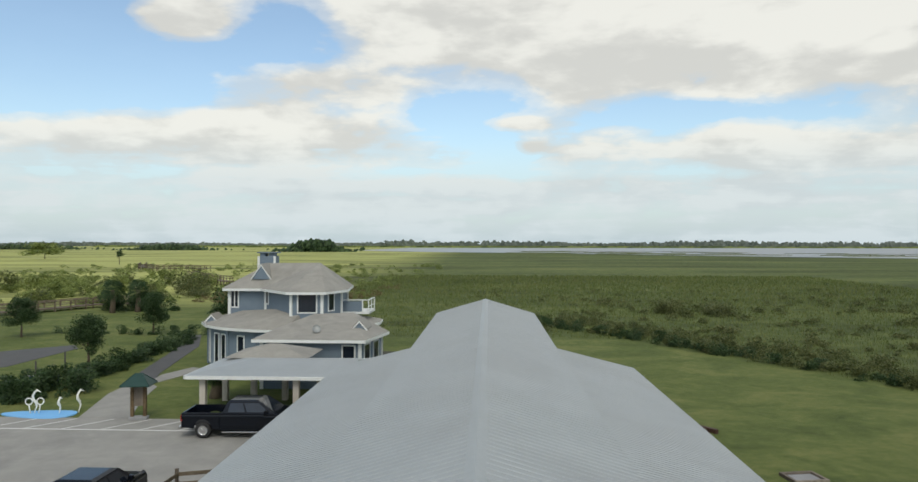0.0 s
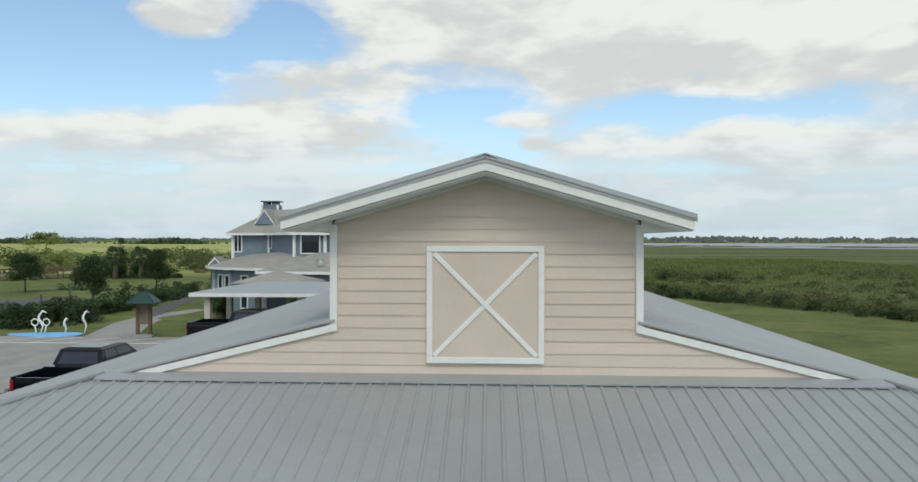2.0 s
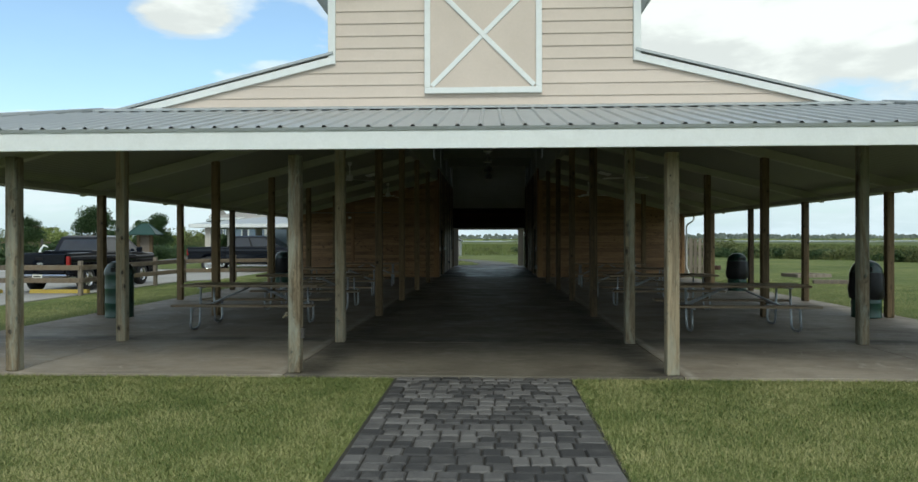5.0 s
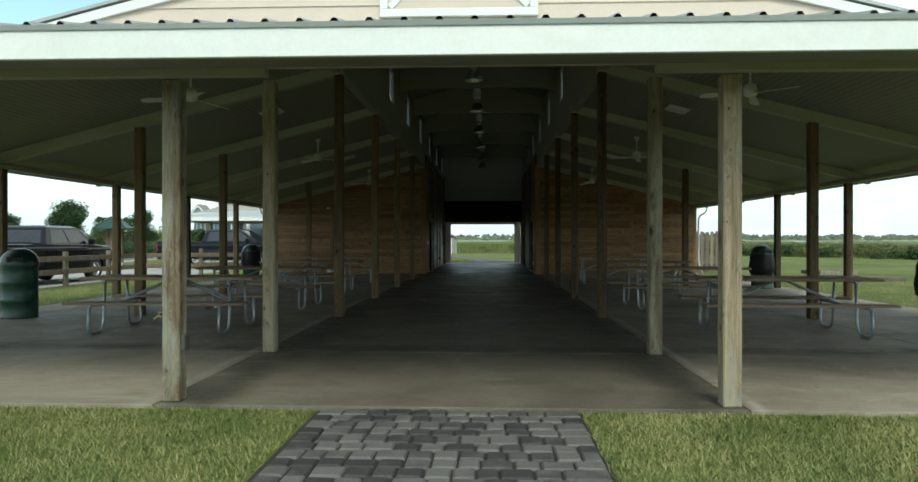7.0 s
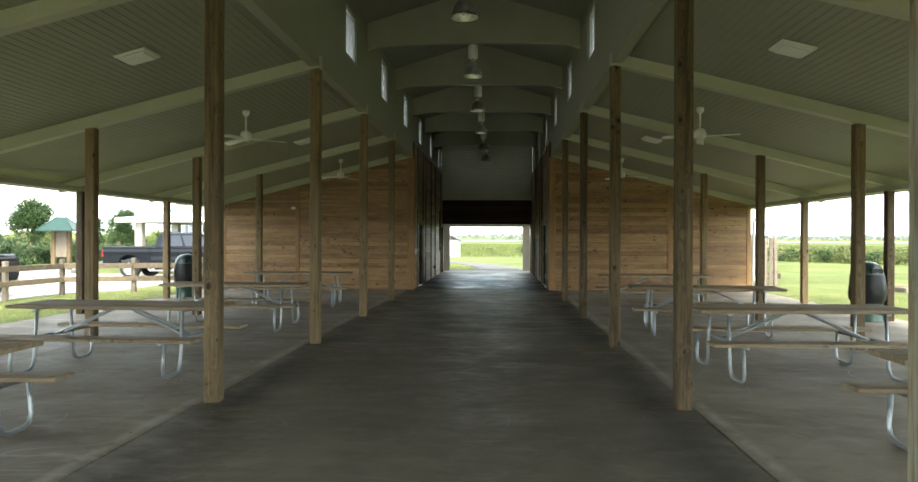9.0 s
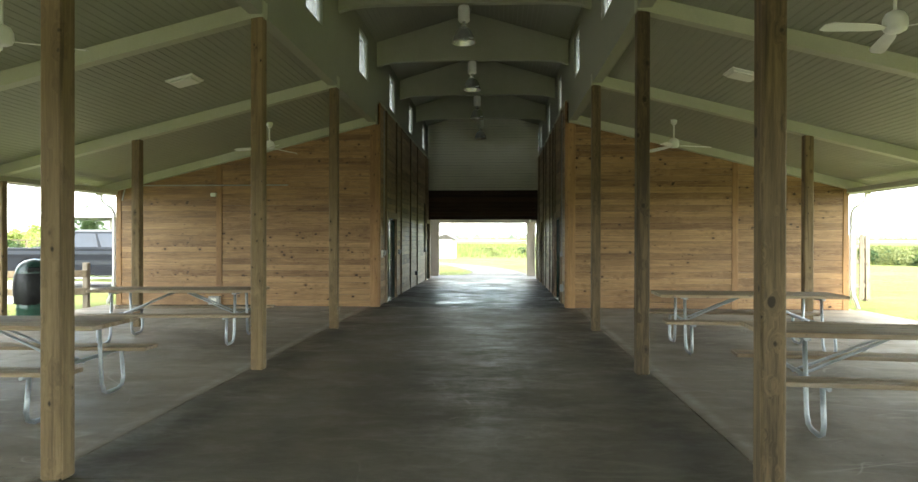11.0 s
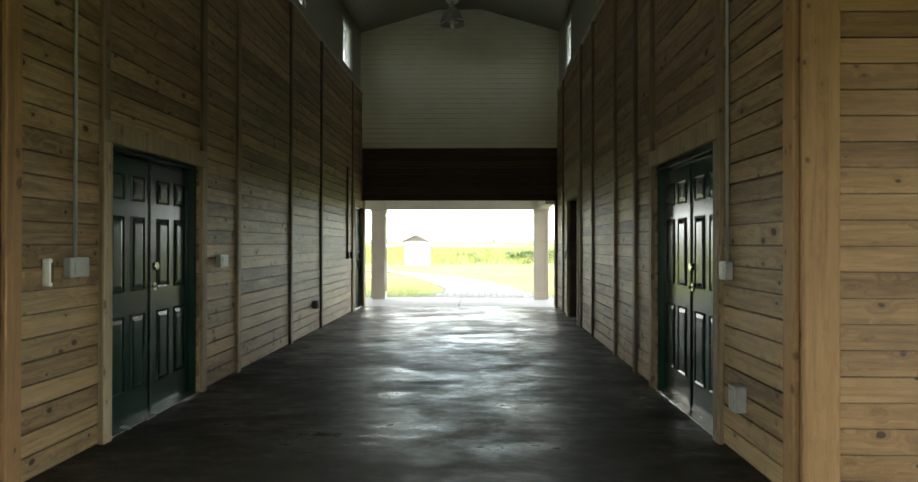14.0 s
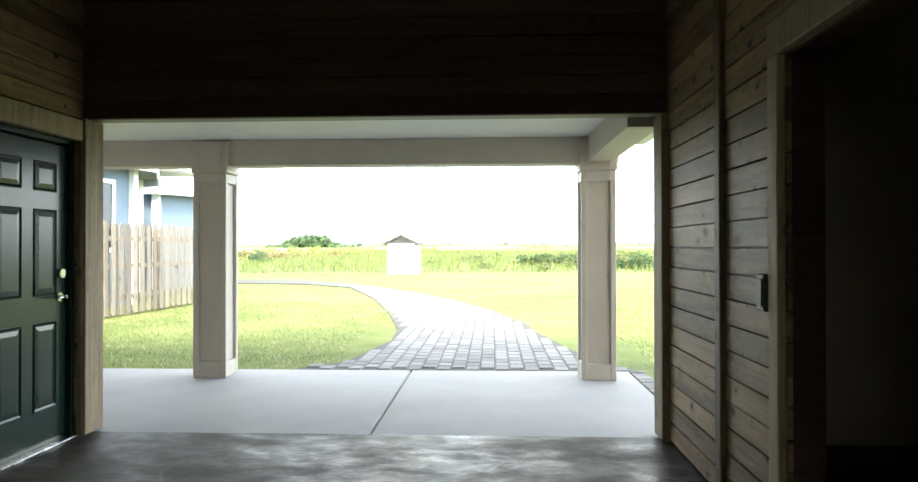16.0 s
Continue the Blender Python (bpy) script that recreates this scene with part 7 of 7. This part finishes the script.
rs = random.Random(21)
for i in range(22):
    u = i / 21
    shrub(-28.6 - 1.6 * u + rs.uniform(-0.35, 0.35), 41.5 + 21 * u, rs.uniform(1.15, 1.6), rs)
for i in range(14):
    shrub(-29.0 + rs.uniform(-2.6, 2.6), 36.8 + rs.uniform(-2.4, 3.2), rs.uniform(1.2, 1.9), rs)
for i in range(11):
    shrub(-47 + i * 1.9 + rs.uniform(-0.3, 0.3), 66.5 + rs.uniform(-0.6, 0.6), rs.uniform(0.9, 1.3), rs)
for i in range(13):
    shrub(-38 + i * 1.4, 93 + rs.uniform(-3, 3), rs.uniform(2.4, 3.8) * (1.0 if i < 7 else 0.45), rs, SHRUBS, "large wild dark green shrub beyond the lawn", "wild shrubs")
for i in range(52):
    shrub(-118 + i * 1.15 + rs.uniform(-2, 2), 128 + rs.uniform(-26, 30), rs.uniform(1.9, 3.9), rs, SHRUBSL if i % 3 else SHRUBSD, "large green wild shrub in the scrub", "scrub")
for i in range(9):
    shrub(-56 + i * 1.1 + rs.uniform(-0.5, 0.5), 93.5 + rs.uniform(-1.5, 1.5), rs.uniform(1.8, 2.8), rs, SHRUBS, "dark green shrub crowded behind the palms", "palm shrubs")
for i in range(16):
    shrub(-66 + i * 2.2 + rs.uniform(-1, 1), 118 + rs.uniform(-8, 14), rs.uniform(1.4, 2.4), rs, SHRUBSD, "olive wild shrub in the meadow", "meadow shrubs")
for i in range(10):
    shrub(-33.0 - i * 1.1, 33.0 + rs.uniform(-1.0, 1.5), rs.uniform(0.9, 1.4), rs, SHRUBSD, "low olive green shrub by the car park", "car park shrubs")
# dark shrubs along the marsh edge
for i in range(34):
    u = i / 33
    ex = 30.5 - 22.5 * u
    ey = (48.8 - 0.95 * ex) / 0.55
    shrub(ex + rs.uniform(0.2, 2.6), ey + rs.uniform(0.5, 4.5), rs.uniform(0.7, 1.25), rs, SHRUBSD if rs.random() < 0.65 else SHRUBS, "wild marsh shrub at the edge of the lawn", "marsh shrubs")
for i in range(16):
    shrub(rs.uniform(33, 60), rs.uniform(30, 52), rs.uniform(0.7, 1.3), rs, SHRUBSD, "wild marsh shrub at the edge of the lawn", "marsh shrubs")
for i in range(12):
    shrub(29 + rs.uniform(-5, 5), 93 + rs.uniform(-4, 4), rs.uniform(1.5, 2.3), rs, SHRUBSD, "dark shrub clump standing in marsh grass", "marsh clump")
for i in range(12):
    shrub(rs.uniform(-14, 12), rs.uniform(72, 88), rs.uniform(0.35, 0.6), rs, SHRUBSD, "pale green marsh shrub behind the lawn", "marsh shrubs")


# ---- tall marsh grass ----
def in_marsh(x, y):
    left = 34.0 * min(1.0, max(0.0, -0.125 * x - 2.0))
    return max(0.95 * x + 0.55 * y - 49.3, y - 65 - left) > 0 and not (x < -9 and y < 64)


def marsh_grass():
    rs_ = np.random.RandomState(3)
    v, f = [], []
    n = 0
    while n < 60000:
        d = 170 * rs_.rand() ** 1.7
        x, y = rs_.uniform(-30, 95), 36 + d
        if not in_marsh(x, y):
            continue
        z = ground_z(x, y)
        a = rs_.rand() * 6.28
        h = (0.28 + 0.002 * d) * (0.6 + 0.8 * rs_.rand())
        w_ = 0.028 + 0.0009 * d
        l = 0.25 * rs_.randn()
        dx, dy = math.cos(a), math.sin(a)
        i = len(v)
        v += [(x - dx * w_, y - dy * w_, z - 0.05), (x + dx * w_, y + dy * w_, z - 0.05), (x + dy * h * l, y - dx * h * l, z + h)]
        f.append((i, i + 1, i + 2))
        n += 1
    me = bpy.data.meshes.new("marsh_grass")
    me.from_pydata(v, [], f)
    me.materials.append(M_REED)
    tagged(new("marsh_grass", me), "tall uneven green and straw-coloured marsh grass", "grass", kind="stuff")


def marsh_scrub(name, area, count, sizes, mat, seed, power, label):
    """Low wild bushes strewn over the marsh, thinning out with distance."""
    rs_ = random.Random(seed)
    bm = Mesh()
    x0, x1, y0, y1 = area
    n = 0
    while n < count:
        x, y = rs_.uniform(x0, x1), y0 + (y1 - y0) * rs_.random() ** power
        if not in_marsh(x - 0.6, y):
            continue
        n += 1
        k = rs_.uniform(*sizes)
        for _ in range(rs_.randint(1, 3)):
            cx, cy, r = x + rs_.uniform(-1.5, 1.5) * k, y + rs_.uniform(-0.8, 0.8) * k, k * rs_.uniform(0.6, 1.2)
            crown(bm, (cx, cy, ground_z(cx, cy) + r * 0.3), r, r, r * 0.55, int(60 + 60 * r), 0.08 + 0.075 * r, rs_)
    tagged(part(name, bm, mat), label, "scrub", kind="stuff")


marsh_scrub("marsh_scrub", (-5, 85, 30, 150), 210, (0.3, 0.9), M_SCRUB, 31, 1.5, "low wild olive-green bushes strewn through the marsh")


def marsh_fringe():
    """Bushes crowded along the mown edge of the marsh."""
    rs_ = random.Random(77)
    front, bm = Mesh(), Mesh()
    for i in range(330):
        ex = rs_.uniform(3.0, 36.0)
        ey = (48.9 - 0.95 * ex) / 0.55
        off = 9.0 * rs_.random() ** 1.8
        x, y = ex + off * 0.87 + rs_.uniform(-0.3, 0.3), ey + off * 0.5
        if not in_marsh(x - 0.3, y):
            continue
        r = rs_.uniform(0.35, 0.95)
        crown(front if off < 2.2 and rs_.random() < 0.75 else bm, (x, y, ground_z(x, y) + r * 0.38), r, r, r * 0.72, int(190 + 200 * r), 0.055 + 0.04 * r, rs_)
    tagged(part("marsh_fringe", front, M_LEAF), "dark rounded bushes where the mown lawn ends", "scrub", kind="stuff")
    tagged(part("marsh_fringe", bm, M_SCRUB), "dense dark green bushes along the mown marsh edge", "scrub", kind="stuff")


marsh_fringe()
marsh_scrub("marsh_thicket", (12, 95, 50, 120), 170, (0.4, 1.2), M_SCRUB, 35, 1.4, "dark green thickets in runs across the marsh")
marsh_scrub("meadow_scrub", (-170, -18, 104, 300), 300, (0.5, 1.8), M_LEAFL, 32, 1.2, "pale green scrub strewn over the wet meadow")
marsh_scrub("brown_reeds", (-52, -20, 104, 150), 120, (0.5, 1.1), M_BROWN, 36, 1.0, "brown seeding reeds in the wet meadow")
marsh_grass()


def reed_beds():
    """Low uneven beds of reed standing in the near water of the lake."""
    rs_ = random.Random(12)
    bm = Mesh()
    for _ in range(90):
        x = rs_.uniform(40, 900)
        y = rs_.uniform(0.0, 1.0) ** 1.6 * 260 + (650 - 0.55 * (x - 100) if x < 520 else 420)
        a, b, n = rs_.uniform(8, 45), rs_.uniform(3, 9), 11
        ring = []
        for j in range(n):
            k = rs_.uniform(0.55, 1.1)
            ring.append((x + a * k * math.cos(6.283 * j / n), y + b * k * math.sin(6.283 * j / n)))
        bm.prism(ring, "z", -0.1, rs_.uniform(0.05, 0.5))
    tagged(part("reed_beds", bm, M_REED), "low green reed beds standing in the shallow lake", "reeds", kind="stuff")


reed_beds()


# ---- far woods ----
def far_woods():
    rs_ = np.random.RandomState(5)
    bm = Mesh()
    for k in range(5200):
        x = rs_.uniform(-2100, 2100)
        y = 1780 + rs_.uniform(-60, 60) + 60 * math.sin(x * 0.004)
        g = 0.55 + 0.45 * (0.5 + 0.5 * math.sin(x * 0.011 + 1.3) * math.sin(x * 0.0037)) 
        top = (9 if x < -250 else 15) * g * (0.6 + 0.55 * rs_.rand())
        s = rs_.uniform(3.5, 7)
        z = rs_.uniform(0.0, 1.0) ** 0.8 * top
        a, b = rs_.uniform(-0.5, 0.5), rs_.uniform(0.6, 1.2)
        bm.poly([(x - s, y + s * a, z - s * 0.4), (x, y - s * a, z - s * b * 0.6), (x + s, y + s * a, z - s * 0.2), (x + s * 0.3, y, z + s * 0.7), (x - s * 0.5, y, z + s * 0.6)])
    shore_ = Mesh()
    for k in range(1500):
        x = rs_.uniform(-900, 1900)
        y = 1585 + rs_.uniform(-15, 15)
        s, h_ = rs_.uniform(5, 14), rs_.uniform(1.5, 4.0)
        shore_.poly([(x - s, y, -0.2), (x + s, y, -0.2), (x + s * 0.7, y, h_ * 0.8), (x - s * 0.2, y, h_), (x - s * 0.8, y, h_ * 0.6)])
    tagged(part("far_reeds", shore_, M_LEAFL), "pale yellow-green reeds along the far lake shore", "reeds", kind="stuff")
    tagged(part("far_woods", bm, M_FAR), "line of far woods on the horizon, haze painted into its grey-green", "woods", kind="stuff")
    bm = Mesh()
    for cx, cy, w_, h_, n in ((-192, 764, 38, 15, 700), (-420, 900, 60, 9, 400), (-640, 950, 80, 10, 400)):
        for k in range(n):
            x, y = cx + rs_.randn() * w_ * 0.45, cy + rs_.uniform(-10, 10)
            s = rs_.uniform(1.5, 3.5)
            z = rs_.rand() * h_ * max(0.25, 1 - ((x - cx) / w_) ** 2) * rs_.uniform(0.6, 1.0)
            bm.poly([(x - s, y, z - s * 0.4), (x, y - s, z - s * 0.6), (x + s, y, z - s * 0.2), (x + s * 0.3, y, z + s * 0.7), (x - s * 0.5, y + s, z + s * 0.6)])
    tagged(part("far_thicket", bm, M_LEAF), "dark clumps of trees standing in far marsh", "woods", kind="stuff")


far_woods()


# ---- lawn blades by the front path and behind the barn ----
def lawn_blades(name, areas, n, hmin, hmax, seed, label):
    rs_ = np.random.RandomState(seed)
    v, f = [], []
    tot = sum((b - a) * (d - c) for a, b, c, d in areas)
    for a, b, c, d in areas:
        k = int(n * (b - a) * (d - c) / tot)
        X, Y = rs_.uniform(a, b, k), rs_.uniform(c, d, k)
        A, H, L = rs_.uniform(0, 6.28, k), rs_.uniform(hmin, hmax, k), rs_.uniform(0.4, 2.0, k)
        for x, y, g, h, l in zip(X, Y, A, H, L):
            z = ground_z(x, y)
            dx, dy = math.cos(g), math.sin(g)
            w_ = 0.0022 + h * 0.05
            i = len(v)
            v += [(x - dx * w_, y - dy * w_, z - 0.004), (x + dx * w_, y + dy * w_, z - 0.004), (x - dy * h * l, y + dx * h * l, z + h)]
            f.append((i, i + 1, i + 2))
    me = bpy.data.meshes.new(name)
    me.from_pydata(v, [], f)
    me.materials.append(M_BLADE)
    tagged(new(name, me), label, "grass", kind="stuff")


lawn_blades("lawn_grass", [(-7.4, -1.0, -4.4, -0.13), (1.0, 7.4, -4.4, -0.13)], 330000, 0.014, 0.04, 1, "short green and straw-coloured lawn grass by the path")
lawn_blades("side_grass", [(-11.4, -8.27, 2.0, 20.0), (8.27, 14.0, 2.0, 20.0)], 60000, 0.02, 0.05, 2, "short green lawn grass beside the slab")
lawn_blades("rear_grass", [(-7.5, -1.05, 34.7, 44.0), (2.7, 7.5, 34.7, 44.0)], 50000, 0.02, 0.05, 4, "short bright green lawn grass behind the barn")


# ---- pavers ----
def paver_mesh(w_, d_, mat, seed):
    rs_ = random.Random(seed)
    bm = Mesh()
    c = 0.011
    j = [rs_.uniform(-0.002, 0.002) for _ in range(4)]
    lo = [(-w_ / 2, -d_ / 2, -0.06), (w_ / 2, -d_ / 2, -0.06), (w_ / 2, d_ / 2, -0.06), (-w_ / 2, d_ / 2, -0.06)]
    mid = [(x, y, -c) for x, y, _ in lo]
    top = [(x - math.copysign(c, x), y - math.copysign(c, y), j[k]) for k, (x, y, _) in enumerate(lo)]
    bm.faces(lo + mid + top, [(0, 1, 5, 4), (1, 2, 6, 5), (2, 3, 7, 6), (3, 0, 4, 7), (4, 5, 9, 8), (5, 6, 10, 9), (6, 7, 11, 10), (7, 4, 8, 11), (8, 9, 10, 11)])
    return bm


def joined(name, rows, mat, parent):
    out_ = Mesh()
    for (w_, d_, x, y, z) in rows:
        b = paver_mesh(w_, d_, mat, 1)
        out_.faces([(px + x, py + y, pz + z) for px, py, pz in b.v], b.f)
    return tagged(part(name, out_, mat, parent), kind="stuff")


def front_path():
    rs_ = random.Random(11)
    base = Mesh()
    base.box(-0.98, 1.02, -12.0, -0.13, -0.2, -0.031)
    path = tagged(part("pavement_front", base, M_DIRT), "dark grey concrete paver path with sandy joints", "path", kind="structure")
    cache = {}
    rest, n = [], 0
    y = -0.135
    while y > -11.8:
        d = rs_.choice((0.15, 0.17, 0.19))
        x = -0.95
        while x < 0.97:
            w_ = rs_.choice((0.13, 0.155, 0.155, 0.19))
            if x + w_ > 0.88:
                w_ = 0.99 - x
            key = (round(w_, 2), d)
            it = (w_ - 0.011, d - 0.011, x + w_ / 2, y - d / 2, -0.012 + rs_.uniform(-0.004, 0.004))
            if n < 300:
                if key not in cache:
                    cache[key] = paver_mesh(key[0] - 0.011, d - 0.011, M_PAVER, len(cache)).mesh("paver", M_PAVER)
                part("paver", cache[key], M_PAVER, path, m=pose(it[2], it[3], it[4], rs_.uniform(-0.6, 0.6), rs_.uniform(-0.6, 0.6), rs_.uniform(-0.8, 0.8)))
                n += 1
            else:
                rest.append(it)
            x += w_
        y -= d
    joined("paver_field", rest, M_PAVER, path)


def along(pts, y):
    for (x0, y0), (x1, y1) in zip(pts[:-1], pts[1:]):
        if y0 <= y <= y1:
            return x0 + (x1 - x0) * (y - y0) / (y1 - y0)
    return pts[-1][0]


def rear_path():
    L_ = [(-1.35, 34.6), (-0.85, 35.2), (-0.58, 37.0), (-0.68, 38.4), (-1.2, 41.0), (-2.2, 45.0), (-3.8, 49.9), (-6.0, 52.0), (-14.0, 53.2)]
    R_ = [(2.45, 34.6), (1.98, 35.6), (1.55, 38.0), (1.44, 39.2), (0.9, 41.5), (0.14, 43.9), (-1.5, 47.5), (-4.3, 52.5), (-7.0, 55.0), (-14.0, 56.0)]
    base = Mesh()
    base.prism(L_ + R_[::-1], "z", -0.2, -0.016)
    path = tagged(part("pavement_rear", base, M_JOINT), "pale grey concrete paver path curving over the lawn", "path", kind="structure")
    me = [paver_mesh(0.150, 0.230, M_PAVERL, k).mesh("paver", M_PAVERL) for k in range(4)]
    rest, n, y = [], 0, 34.76
    while y < 51.0:
        col_ = math.ceil((along(L_, y) + 0.09) / 0.16)
        while col_ * 0.16 < along(R_, y) - 0.09:
            x, yy = col_ * 0.16, y + (0.12 if col_ % 2 else 0.0)
            z = -0.006 + random.uniform(-0.002, 0.002)
            if n < 290:
                part("paver", random.choice(me), M_PAVERL, path, m=pose(x, yy, z, 0, 0, random.uniform(-0.5, 0.5)))
                n += 1
            else:
                rest.append((0.150, 0.230, x, yy, z))
            col_ += 1
        y += 0.24
    joined("paver_field", rest, M_PAVERL, path)


front_path()
rear_path()
